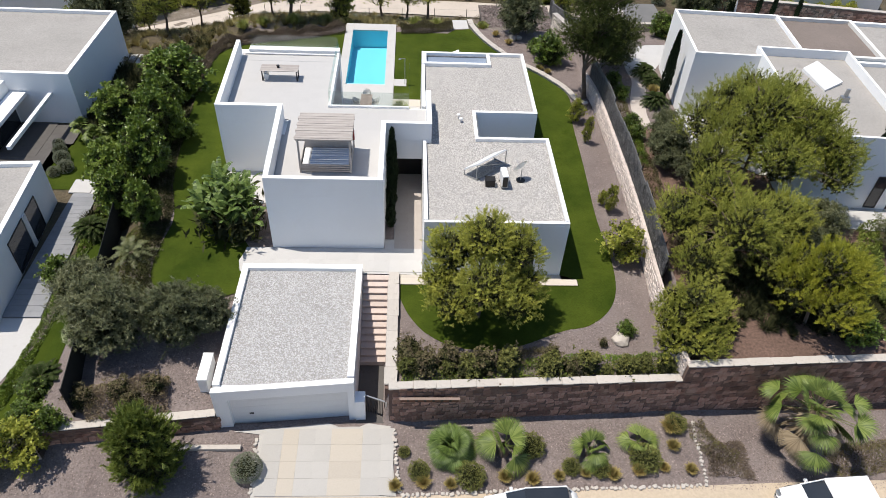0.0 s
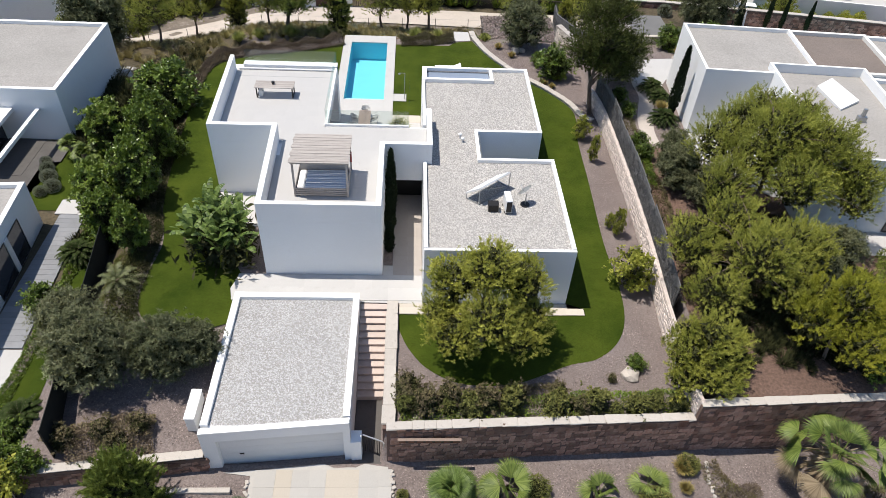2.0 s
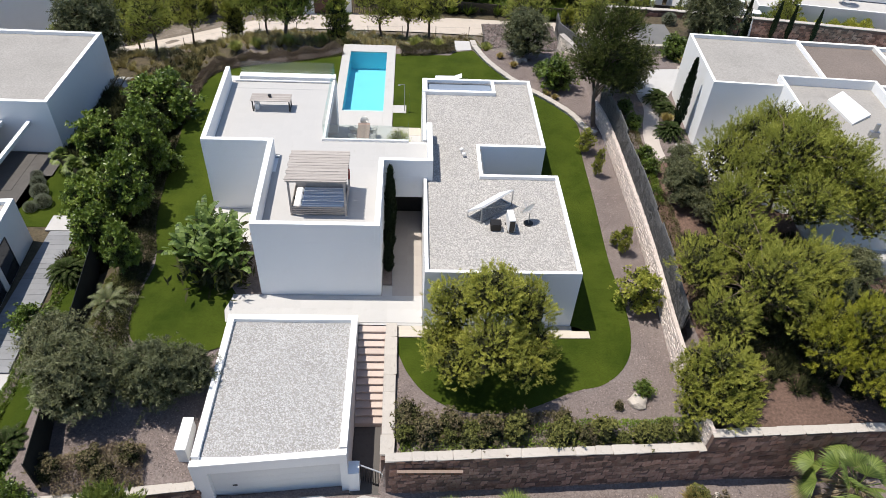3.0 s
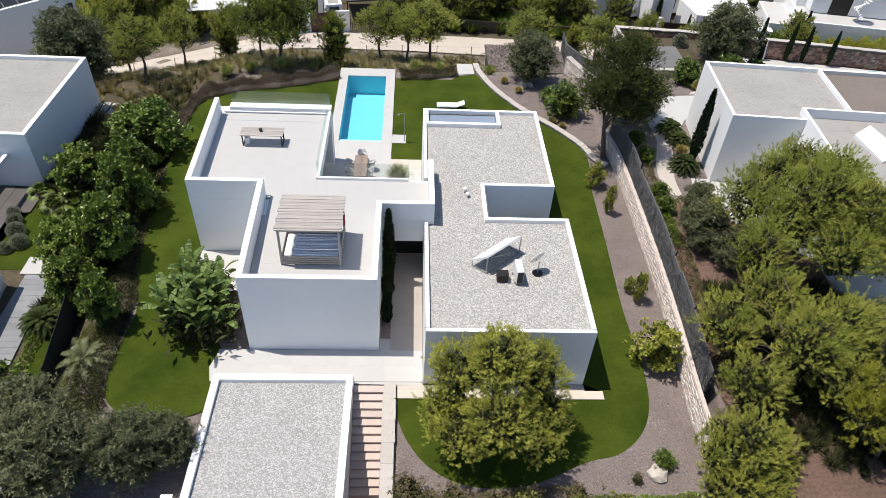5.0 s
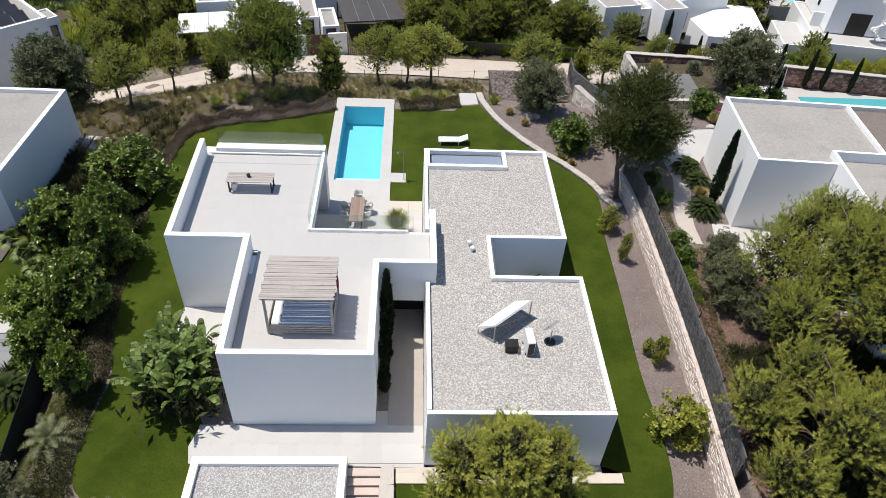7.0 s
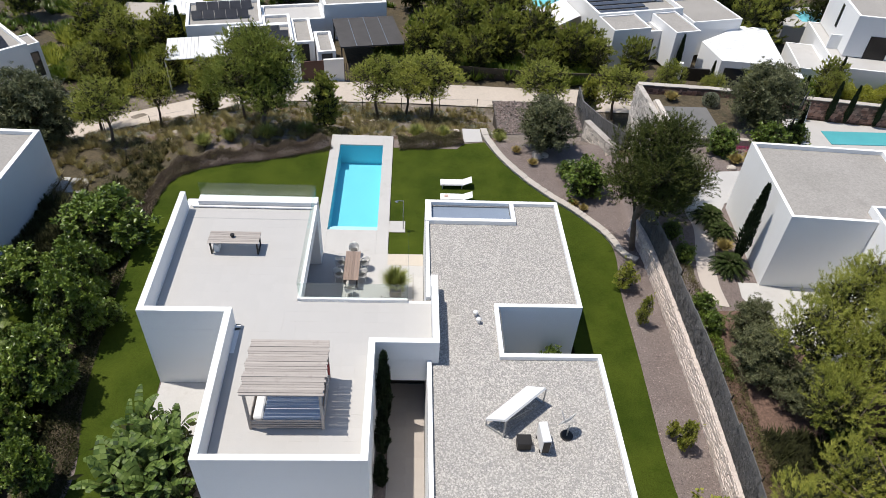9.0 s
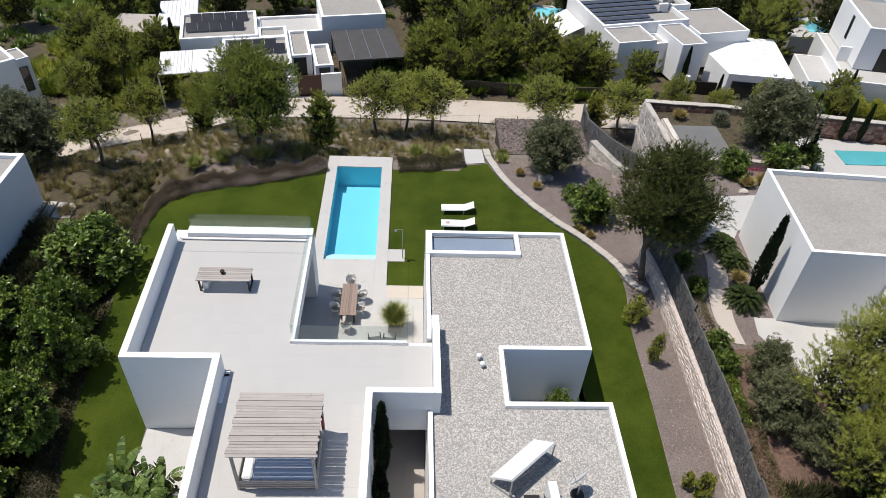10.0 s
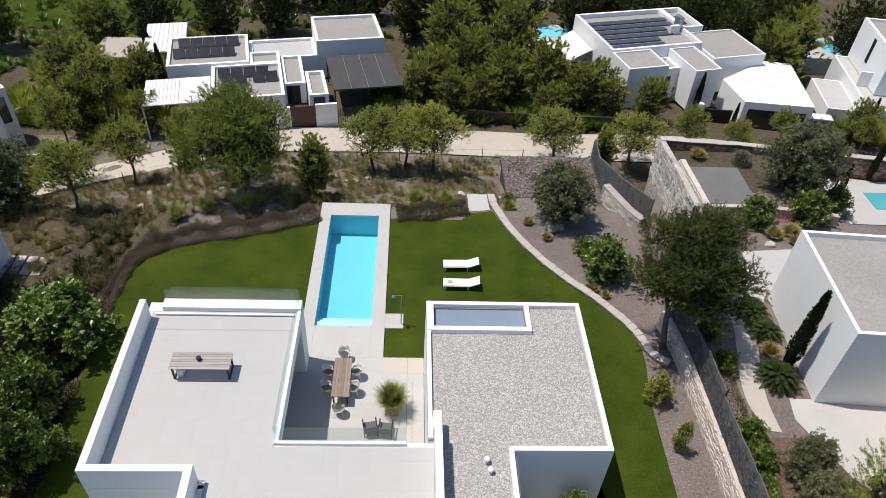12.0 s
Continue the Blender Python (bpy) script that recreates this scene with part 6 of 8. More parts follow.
def banana_clump(seed):
    """Tall paddle-leaved clump: split arching blades on stout stalks."""
    rng = np.random.default_rng(seed)
    root = thing("banana_plant", 0, 0, 0, "lush banana clump with large torn light green leaves", "plant")
    V, F = [], []
    bm = bmesh.new()
    for i in range(46):
        if i % 6 == 0:
            ra, rb = rng.uniform(0, 6.283), 1.25 * math.sqrt(rng.uniform())
            bx, by, h = rb * math.cos(ra), rb * math.sin(ra), rng.uniform(0.4, 2.0)
            rod(bm, (bx * 0.7, by * 0.7, -0.1), (bx, by, h), 0.09, 0.06, 7, False)
        az = i * 2.399963 + rng.normal() * 0.3
        L, Wd = rng.uniform(0.9, 1.7), rng.uniform(0.09, 0.2)
        flat = np.array([math.cos(az), math.sin(az), 0])
        side = np.array([-math.sin(az), math.cos(az), 0])
        o = np.array([bx, by, h])
        n = 9
        up, reach = rng.uniform(0.9, 2.5), rng.uniform(0.25, 0.85)
        for s in range(n):
            t0, t1 = s / n, (s + rng.uniform(0.7, 1.0)) / n
            q = [o + flat * L * t * reach + np.array([0, 0, L * (up * t - 1.0 * t * t) * 0.8]) for t in (t0, t1)]
            for sg in (-1, 1):
                ww = [Wd * math.sin(math.pi * (0.1 + 0.86 * t)) ** 0.6 for t in (t0, t1)]
                c = len(V)
                dz = np.array([0, 0, -0.35])
                V += [q[0], q[1], q[1] + (side * sg + dz * rng.uniform(0.2, 1)) * ww[1], q[0] + (side * sg + dz * rng.uniform(0.2, 1)) * ww[0]]
                F += [(c, c + 1, c + 2), (c, c + 2, c + 3)]
    # near-black blades stand in for the shade between the stalks
    q = np.stack([rng.normal(size=600) * 0.55, rng.normal(size=600) * 0.55, rng.uniform(0.05, 1.7, 600)], 1)
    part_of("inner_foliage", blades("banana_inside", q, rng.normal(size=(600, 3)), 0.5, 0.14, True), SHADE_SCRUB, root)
    part_of("foliage", mesh_of("banana_leaves", V, F), BANANA, root)
    tagged(part("stalk", bm, LIGHT_LEAF, root), kind="stuff")
    return root


stand(banana_clump(97), [(-8.3, 30.7, 1.1, 200), (-9.5, 32.5, 1.15, 90), (-9.5, 30.9, 1.2, 0), (-8.6, 32.0, 1.0, 300)])

# ---- neighbouring houses ----
def ring(x0, y0, x1, y1, w, z0, z1):
    """A closed rectangular upstand, w thick."""
    bm = bmesh.new()
    loops = [[bm.verts.new((a, b, z)) for a, b in ((x0 + k, y0 + k), (x1 - k, y0 + k), (x1 - k, y1 - k), (x0 + k, y1 - k))] for k, z in ((0, z0), (0, z1), (w, z1), (w, z0))]
    for i in range(4):
        for j in range(4):
            m, n = (i + 1) % 4, (j + 1) % 4
            bm.faces.new((loops[i][j], loops[i][n], loops[m][n], loops[m][j]))
    return bm


class House:
    """A flat-roofed rendered villa put together from blocks with parapets, in its own turned plan."""

    def __init__(self, name, label, x, y, z, rz):
        self.root = thing(name, x, y, z, label, "house", rz=rz)

    def add(self, name, bm, material, label="", parent=None):
        return part(name, bm, material, parent or self.root, label)

    def volume(self, x0, y0, x1, y1, h, rim=0.25, edge=0.28, material=WHITE, top=FAR_GRAVEL, base=0.0):
        self.add("wall", boxes((x0, y0, base, x1, y1, h - rim - 0.03)), material)
        self.add("roof", boxes((x0 + 0.02, y0 + 0.02, h - rim - 0.028, x1 - 0.02, y1 - 0.02, h - rim)), top)
        self.add("parapet", ring(x0, y0, x1, y1, edge, h - rim - 0.028, h), material)

    def window(self, x0, y0, x1, y1, z0, z1, deep=0.02):
        """A dark window, set on a face that runs along x or y, in a frame."""
        w = self.add("window", boxes((x0, y0, z0, x1, y1, z1)), DARK_GLASS)
        f = 0.06
        if x1 - x0 > y1 - y0:
            r = [(x0 - f, y0 - 0.02, z0 - f, x0, y1, z1 + f), (x1, y0 - 0.02, z0 - f, x1 + f, y1, z1 + f), (x0, y0 - 0.02, z1, x1, y1, z1 + f), (x0, y0 - 0.02, z0 - f, x1, y1, z0)]
        else:
            r = [(x0, y0 - f, z0 - f, x1 + 0.02, y0, z1 + f), (x0, y1, z0 - f, x1 + 0.02, y1 + f, z1 + f), (x0, y0, z1, x1 + 0.02, y1, z1 + f), (x0, y0, z0 - f, x1 + 0.02, y1, z0)]
        self.add("window_frame", boxes(*r), DARK_METAL, parent=w)


# house on the high side
hr = House("villa", "white flat-roofed villa on the higher plot beside the screen fence", 20.6, 42.6, 1.42, -4.2)
hr.add("wall", boxes((0, 0, 0, 4.40, 7.0, 4.58), (4.402, 1.17, 0, 7.7, 7.0, 4.58)), WHITE)
hr.add("roof", boxes((0.02, 0.02, 4.582, 4.40, 6.98, 4.61), (4.402, 1.17, 4.582, 7.68, 6.98, 4.61)), FAR_GRAVEL)
hr.add("parapet", boxes((0, 0, 4.582, 0.18, 7.0, 4.86), (0.182, 6.82, 4.582, 7.7, 7.0, 4.86), (7.52, 1.17, 4.582, 7.7, 6.818, 4.86), (0.182, 0, 4.582, 4.40, 0.18, 4.86)), WHITE)
hr.volume(7.72, 1.2, 13.5, 7.5, 4.6, material=OFFWHITE, top=surface("brown_roof_gravel", (0.22, 0.18, 0.155), (0.18, 0.15, 0.13), large=0.4, fine=9, rough=0.95, bump=0.5, speck=0.3))
hr.volume(13.52, -2.5, 20, 8.0, 4.3)
hr.volume(4.42, -9.8, 10.7, 1.15, 5.05, rim=0.6, edge=0.17)
hr.volume(10.72, -7.5, 16.0, 1.1, 4.4)
hr.window(9.4, -9.83, 10.0, -9.81, 0.2, 2.4)
hr.window(10.6, -7.53, 12.2, -7.51, 0.2, 2.4)
sl = bmesh.new()
prism(sl, [(6.9, -1.05), (7.48, -3.64), (9.04, -2.47), (8.21, 0.04)], 4.46, lambda x, y: 4.58 + 0.05 * (y + 3.6))
hr.add("roof_cover", sl, CUSHION_WHITE, "pale tilted roof cover")
hr.add("chimney", boxes((8.0, -4.9, 4.45, 8.5, -4.6, 4.8), (8.15, -4.82, 4.8, 8.35, -4.67, 5.3)), GREY_METAL)

# houses on the low side
ha = House("villa", "white flat-roofed villa with a gravel roof beyond the hedge", -23.3, 44.3, -1.45, -0.6)
ha.volume(-9.0, 0, 0.9, 10.4, 4.0)
ha.volume(-9.0, -4.5, -3.6, -0.02, 3.4)
ha.add("canopy", boxes((-3.55, -4.6, 2.3, -2.4, -0.05, 2.55)), WHITE, "white canopy over a shaded porch")
ha.add("porch_beam", boxes((-0.85, -6.8, 2.3, -0.6, -0.03, 2.55)), WHITE, "white beam over a shaded porch")
# floor colour carries the shade under the canopy
ha.add("porch_floor", boxes((-3.5, -4.4, 0.0, -0.9, -0.05, 0.06)), SHADE_FLOOR)
ha.add("porch_glazing", boxes((-3.58, -4.3, 0.02, -3.55, -0.2, 2.28)), DARK_GLASS)
hb = House("villa", "white flat-roofed villa with a grey deck along its side", -20.15, 24.6, -1.45, 4.5)
hb.volume(-8.0, 0, 0, 10.6, 3.2)
hb.window(0.003, 4.0, 0.03, 8.2, 0.15, 2.3)
hb.add("shutter", boxes((0.035, 6.2, 0.1, 0.09, 6.6, 2.4)), WHITE_METAL)
deck = thing("deck", -18.9, 30, -1.4, "grey timber deck along the house", "deck")
for i in range(26):
    y = 25.3 + i * 0.41
    fixed(part("board", boxes((-20.25 + 0.03 * 0, y, -1.42, -18.2 - 0.02 * i, y + 0.398, -1.34)), DECK_GREY, deck), deck)
deckstep = thing("stone_landing", -18.7, 36.1, -1.4, "white stone landing slab in the side garden", "slab")
fixed(part("slab", boxes((-20.6, 36.0, -1.43, -19.2, 37.4, -1.33), (-19.17, 35.9, -1.43, -17.9, 37.3, -1.33), bevel=0.01), PALE_PAVING, deckstep), deckstep)
stones = thing("stepping_stones", -22, 54.3, -1.4, "row of pale stepping stones between houses", "path")
for i in range(5):
    fixed(part("stone", boxes((-23.5 + i * 0.68, 53.5 - 0.05 * i, -1.45, -22.98 + i * 0.68, 55.1 - 0.05 * i, -1.36), bevel=0.01), PALE_PAVING, stones), stones)

# garden fence of dark netting on the low side
fl = thing("netting_fence", -15.6, 26, -1.2, "dark green netting fence on thin posts", "fence")
FENCE_L = [(-14.1, 18.9), (-14.6, 22.5), (-15.3, 27.5), (-16.0, 32.5), (-16.9, 38.0)]
for (xa, ya), (xb, yb) in zip(FENCE_L, FENCE_L[1:]):
    bm = bmesh.new()
    d = Vector((yb - ya, -(xb - xa), 0)).normalized() * 0.015
    q = [(xa, ya), (xb, yb)]
    prism(bm, [(xa - d.x, ya - d.y), (xa + d.x, ya + d.y), (xb + d.x, yb + d.y), (xb - d.x, yb - d.y)][::-1], -1.5, lambda x, y: 0.95)
    bmesh.ops.recalc_face_normals(bm, faces=bm.faces[:])
    fixed(part("netting", bm, DARK_FABRIC, fl), fl)
    bm = bmesh.new()
    rod(bm, (xa, ya, -1.5), (xa, ya, 1.05), 0.03, n=6)
    fixed(part("post", bm, DARK_METAL, fl), fl)

# stone wall with a heather screen towards the high side
rw_line = curve_points([(14.85, 20.1), (14.8, 21.4), (14.95, 26.0), (15.3, 31.0), (15.5, 37.0), (15.5, 45.4), (15.15, 48.6)], 6)


def rw_top(x, y):
    return 1.30 + 0.20 * min(max(0.0, (30 - y) / 8), 1.0)


boundary = ribbon("boundary_wall", rw_line, 0.12, -0.3, lambda x, y: rw_top(x, y) - 0.08, WARM_STONE, "long bleached rubble boundary wall", "wall")
BATTER = 0.06
bm = bmesh.new()
cuts = []
for x, y in rw_line:
    cuts.append([bm.verts.new((x - 0.11, y, rw_top(x, y) - 0.09)), bm.verts.new((x - 0.11 - BATTER, y, -0.1)), bm.verts.new((x - 0.11, y, -0.1))])
for p, q in zip(cuts, cuts[1:]):
    for i in range(3):
        j = (i + 1) % 3
        bm.faces.new((p[i], p[j], q[j], q[i]))
bm.faces.new(cuts[0][::-1])
bm.faces.new(cuts[-1])
bmesh.ops.recalc_face_normals(bm, faces=bm.faces[:])
part("wall_foot", bm, WARM_STONE, boundary)
ribbon("wall_coping", rw_line, 0.10, lambda x, y: rw_top(x, y) - 0.078, rw_top, WARM_STONE, "pale stone coping on the boundary wall", "coping")
screen = thing("screen_fence", 15.9, 36, 1.4, "grey heather screen fence on the boundary wall", "fence")
sc_line = curve_points([(15.16, 26.2), (15.42, 30.0), (15.6, 34.0), (15.68, 38.0), (15.7, 42.0), (15.7, 45.6), (15.42, 48.4)], 3)
rng_s = np.random.default_rng(261)
for (xa, ya), (xb, yb) in zip(sc_line, sc_line[1:]):
    # each length of screen sags and stands at its own height
    top = 3.0 + rng_s.uniform(-0.2, 0.16)
    n = int(620 * (yb - ya))
    t = rng_s.uniform(-0.03, 1.03, n)
    reach = rng_s.uniform(0, 1, n)
    p = np.stack([xa + (xb - xa) * t - 0.035 + rng_s.normal(size=n) * 0.035, ya + (yb - ya) * t, 1.0 + reach * (top - 1.45 + 0.12 * np.sin(t * 9 + ya))], 1)
    d = np.stack([rng_s.normal(size=n) * 0.3, rng_s.normal(size=n) * 0.8, np.ones(n)], 1)
    bm = bmesh.new()
    prism(bm, [(xa - 0.02, ya), (xa + 0.02, ya), (xb + 0.02, yb - 0.03), (xb - 0.02, yb - 0.03)], 0.9, top - 0.12)
    pan = fixed(part("panel", bm, HEATHER, screen), screen)
    fixed(part_of("twig_layer", blades("heather_twigs", p, d, 0.32, 0.022), HEATHER, pan), screen)
    bm = bmesh.new()
    rod(bm, (xa + 0.06, ya, 0.9), (xa + 0.06, ya, top + 0.05), 0.03, n=6)
    fixed(part("post", bm, DARK_METAL, screen), screen)

# kerb wall that curves round the rear lawn
kerb_line = curve_points([(6.75, 60.2), (6.95, 58.9), (7.75, 56.6), (9.15, 54.1), (10.6, 52.15), (12.2, 50.35), (13.6, 48.25), (14.2, 46.6), (14.9, 45.9)], 10)
kerb_wall = ribbon("garden_kerb", kerb_line, 0.19, -0.3, 0.16, PALE_STONE, "low curving pale stone kerb round the lawn", "kerb")

# walls, steps and terrace below the high house
gw = [ribbon("garden_wall", [(19.55, 57.4), (19.75, 62.0), (19.8, 66.2)], 0.2, -4.8, lambda x, y: 1.75 - 0.075 * (y - 57.4), BLEACHED, "sloping pale stone garden wall", "wall"),
      ribbon("garden_wall", [(20.55, 58.2), (20.4, 63.3)], 0.18, -0.5, lambda x, y: 1.35, BLEACHED, "pale stone garden wall beside a service roof", "wall"),
      ribbon("garden_wall", [(19.7, 66.3), (25.3, 65.9), (36, 64.3), (48, 62.2)], 0.22, -4.8, 1.05, MORTAR, "brown stone wall behind the next garden", "wall"),
      ribbon("garden_wall", [(20.8, 58.2), (24.2, 58.3), (29.0, 57.4)], 0.18, 0.2, 1.2, PALE_STONE, "low stone wall with flowers", "wall")]
mat_ob = thing("service_roof", 22.6, 60.6, 0.8, "flat dark grey service roof between stone walls", "roof")
fixed(part("slab", boxes((20.85, 58.75, 0.6, 24.3, 62.95, 0.98), bevel=0.01), surface("bitumen", (0.14, 0.138, 0.135), (0.17, 0.168, 0.163), large=0.6, fine=30, rough=0.9, bump=0.1), mat_ob), mat_ob)
sheet("pool_terrace", [(31.0, 58.8), (48, 58.6), (48, 61.8), (36, 63.8), (30.8, 64.6)], PALE_PAVING, "white pool terrace of the next garden", "paving", z=-0.58, lift=0.03)
np_ = thing("swimming_pool", 37.5, 61.5, -0.55, "turquoise pool of the neighbouring garden", "pool")
fixed(part("water", boxes((33.9, 60.5, -0.9, 43.0, 62.4, -0.5)), surface("pool_blue", (0.10, 0.42, 0.45), (0.09, 0.38, 0.42), rough=0.1, bump=0.05, spec=0.5), np_), np_)
service = thing("plant_room", 11.7, 65, -2.2, "low plant room with a roof of dark wood chips", "building")
fixed(part("wall", boxes((8.4, 62.5, -4.8, 15.0, 67.4, -1.75)), DARK_WOOD, service), service)
fixed(part("roof", boxes((8.2, 62.3, -1.748, 15.15, 67.6, -1.58), bevel=0.01), DARK_WOOD, service), service)
fixed(part("roof_surface", boxes((8.25, 62.35, -1.578, 15.1, 67.55, -1.56)), surface("wood_chips", (0.15, 0.13, 0.118), (0.20, 0.175, 0.16), (0.07, 0.06, 0.054), large=0.8, fine=10, rough=0.95, bump=0.9, depth=0.05, speck=0.5), service), service)
sheet("lower_step", [(5.2, 58.5), (6.6, 58.7), (6.5, 60.4), (5.2, 60.4)], PALE_PAVING, "pale stone landing below the lawn", "paving", z=0.0, lift=0.02)
slope_fence = ribbon("screen_fence", [(15.9, 69.5), (15.6, 66.5), (16.6, 63.2), (18.0, 60.4)], 0.05, -4.8, lambda x, y: -0.3 - 0.1 * (y - 62), HEATHER, "grey heather screen fence down the slope", "fence")
gw_round = ribbon("garden_wall", [(14.6, 60.9), (15.6, 58.2), (16.2, 57.2)], 0.25, -2.0, 0.75, BLEACHED, "rounded pale stone garden wall", "wall")

# ---- villas beyond the lane ----
fr = House("villa", "white L-shaped villa with solar panels beyond the lane", 21.9, 83.56, -6.5, 14.5)
fr.volume(0.58, 0.43, 4.9, 4.18, 4.3, rim=0.12, edge=0.16)
fr.volume(0.58, 4.2, 10.93, 13.2, 4.5, rim=0.45)
fr.volume(10.95, 8.0, 13.4, 13.2, 4.5, rim=0.45)
fr.volume(10.95, 1.7, 17.1, 7.98, 3.9, rim=0.12, edge=0.16)
fr.volume(7.1, -1.0, 10.0, 4.18, 4.2, rim=0.12, edge=0.16)
fr.volume(4.92, 1.6, 7.08, 4.18, 3.3)
bm = bmesh.new()
prism(bm, [(-3.2, 6.4), (0.5, 8.0), (0.5, 13.0), (-3.4, 11.0)], lambda x, y: 2.7 + 0.1 * x, lambda x, y: 2.76 + 0.1 * x)
fr.add("awning", bm, CUSHION_WHITE, "white shade sail")
for x, y in ((-3.15, 6.5), (-3.3, 10.9)):
    fr.add("awning_post", boxes((x, y, 0, x + 0.08, y + 0.08, 2.36)), WHITE_METAL)
for k in range(6):
    for j in range((6, 6, 9, 11, 11, 11)[k]):
        if 4.6 + k * 1.2 > 9.3 or 1.0 + j * 1.02 < 8.8:
            fr.add("solar_panel", boxes((1.2 + j * 1.02, 5.0 + k * 1.15, 4.12, 2.2 + j * 1.02, 5.75 + k * 1.15, 4.2)), SOLAR)
fr.window(0.55, 4.6, 0.57, 6.6, 0.2, 2.6)
fr.window(4.3, 0.40, 4.7, 0.42, 0.1, 2.4)
fr.window(5.3, 1.57, 6.2, 1.59, 0.1, 2.4)
fr.window(11.6, 1.67, 12.0, 1.69, 0.6, 2.4)
fr.add("air_unit", boxes((9.0, 7.4, 4.06, 10.1, 7.8, 5.0), bevel=0.03), WHITE_METAL)
fr.add("chimney", boxes((10.2, 7.9, 4.06, 10.7, 8.9, 5.6), bevel=0.03), GREY_METAL)
fg = House("garage", "white many-cornered garage with a pale roof", 33.4, 81.6, -6.9, -7.0)
GPLAN = [(0, 0), (6.6, 0.05), (6.9, 9.5), (4.1, 9.5), (-1.2, 4.4)]
GIN = [(0.4, 0.45), (6.25, 0.5), (6.5, 9.1), (4.2, 9.1), (-0.75, 4.35)]
for nm, plan, za, zb, mm in (("wall", GPLAN, 0, 2.72, WHITE), ("roof_rim", GPLAN, 2.722, 3.0, WHITE), ("roof", GIN, 3.002, 3.02, WHITE_METAL)):
    bm = bmesh.new()
    prism(bm, plan, za, zb)
    fg.add(nm, bm, mm)
for k in range(15):
    y = 0.9 + k * 0.55
    x0 = np.interp(y, [0.45, 4.35, 9.1], [0.4, -0.75, 4.2])
    fg.add("roof_seam", boxes((float(x0) + 0.05, y, 3.02, 6.25 + 0.02 * y, y + 0.03, 3.032)), WHITE)
fg.window(0.6, -0.03, 6.0, -0.01, 0.05, 2.2)
fg.add("gate", boxes((-3.6, 0.3, 0, -0.7, 0.5, 1.7)), DARK_METAL)
fg.add("gate_pier", boxes((-4.0, 0.2, 0, -3.603, 0.6, 2.2)), WHITE)
fr2 = House("villa", "tall white villa at the edge of the distant gardens", 46.6, 85.2, -6.9, -10.0)
fr2.volume(1.07, -0.85, 12, 8.0, 7.2, base=2.8)
fr2.volume(-0.3, -3.95, 12, 8.0, 2.8, rim=0.08, edge=0.2, top=PALE_PAVING)
fr2.volume(-3.3, -2.6, -0.33, 4.0, 1.7, rim=0.05, edge=0.15, top=PALE_PAVING)
fr2.add("garage_door", boxes((3.1, -0.9, 2.73, 5.36, -0.853, 5.2)), DARK_METAL, "dark grey door")
fr2.add("porch_wall", boxes((-0.1, 0.9, 2.73, 1.05, 1.1, 4.3)), WHITE, "white screen wall")
fr2.window(1.04, 3.4, 1.06, 3.9, 4.2, 6.6)
stair = fr2.add("spiral_stair", boxes((5.95, -2.24, 2.73, 6.05, -2.14, 7.6)), WHITE_METAL, "white spiral stair to the roof")
for k in range(22):
    bm = bmesh.new()
    a0, a1 = 0.42 * k, 0.42 * k + 0.44
    prism(bm, [(6.0 + 0.06 * math.cos(a0), -2.19 + 0.06 * math.sin(a0)), (6.0 + 0.85 * math.cos(a0), -2.19 + 0.85 * math.sin(a0)), (6.0 + 0.85 * math.cos(a1), -2.19 + 0.85 * math.sin(a1)), (6.0 + 0.06 * math.cos(a1), -2.19 + 0.06 * math.sin(a1))], 2.9 + 0.2 * k, 2.95 + 0.2 * k)
    fr2.add("tread", bm, WHITE_METAL, parent=stair)
far_pool = thing("swimming_pool", 48.6, 95.6, -5.8, "distant turquoise swimming pool", "pool")
fixed(part("water", boxes((50.6, 99.2, -6.7, 54.6, 102.6, -6.6)), POOL_TILE, far_pool), far_pool)
fixed(part("paving", boxes((47.5, 97.6, -8.8, 57.0, 104.0, -6.62)), PALE_PAVING, far_pool), far_pool)
far_pool2 = thing("swimming_pool", 18.0, 98, -6.8, "small turquoise pool beside a distant villa", "pool")
fixed(part("water", boxes((16.6, 100.6, -6.6, 21.6, 103.4, -6.5)), POOL_TILE, far_pool2), far_pool2)
fixed(part("paving", boxes((15.2, 99.4, -8.8, 22.4, 104.2, -6.52)), PALE_PAVING, far_pool2), far_pool2)

ff = House("villa", "white villa with tilted solar panels and a gated wall", -15.6, 76.1, -5.3, 12.0)
ff.volume(0.0, 0.3, 6.2, 6.62, 2.8, base=-1.2)
ff.volume(3.42, 6.64, 6.2, 8.98, 2.8, base=-1.2)
ff.volume(-3.95, 6.64, 3.4, 12.7, 3.0, base=-1.2)
ff.volume(9.85, 9.3, 16.5, 15.2, 3.4, base=-1.2)
ff.volume(3.45, 9.0, 9.83, 13.2, 2.1, top=PALE_PAVING)
ff.volume(6.25, 3.2, 8.2, 8.9, 2.3, base=-1.2)
ff.volume(8.3, 0.6, 10.0, 5.2, 2.4, base=-1.2)
ff.add("pergola", boxes((-6.2, 9.9, 2.78, -3.97, 16.4, 2.9), (-3.968, 12.72, 2.78, -2.4, 16.4, 2.9)), WHITE_METAL, "white slatted pergola")
ff.add("pergola", boxes((-2.7, 0.4, 2.5, -0.1, 5.0, 2.62)), WHITE_METAL, "white pergola roof")
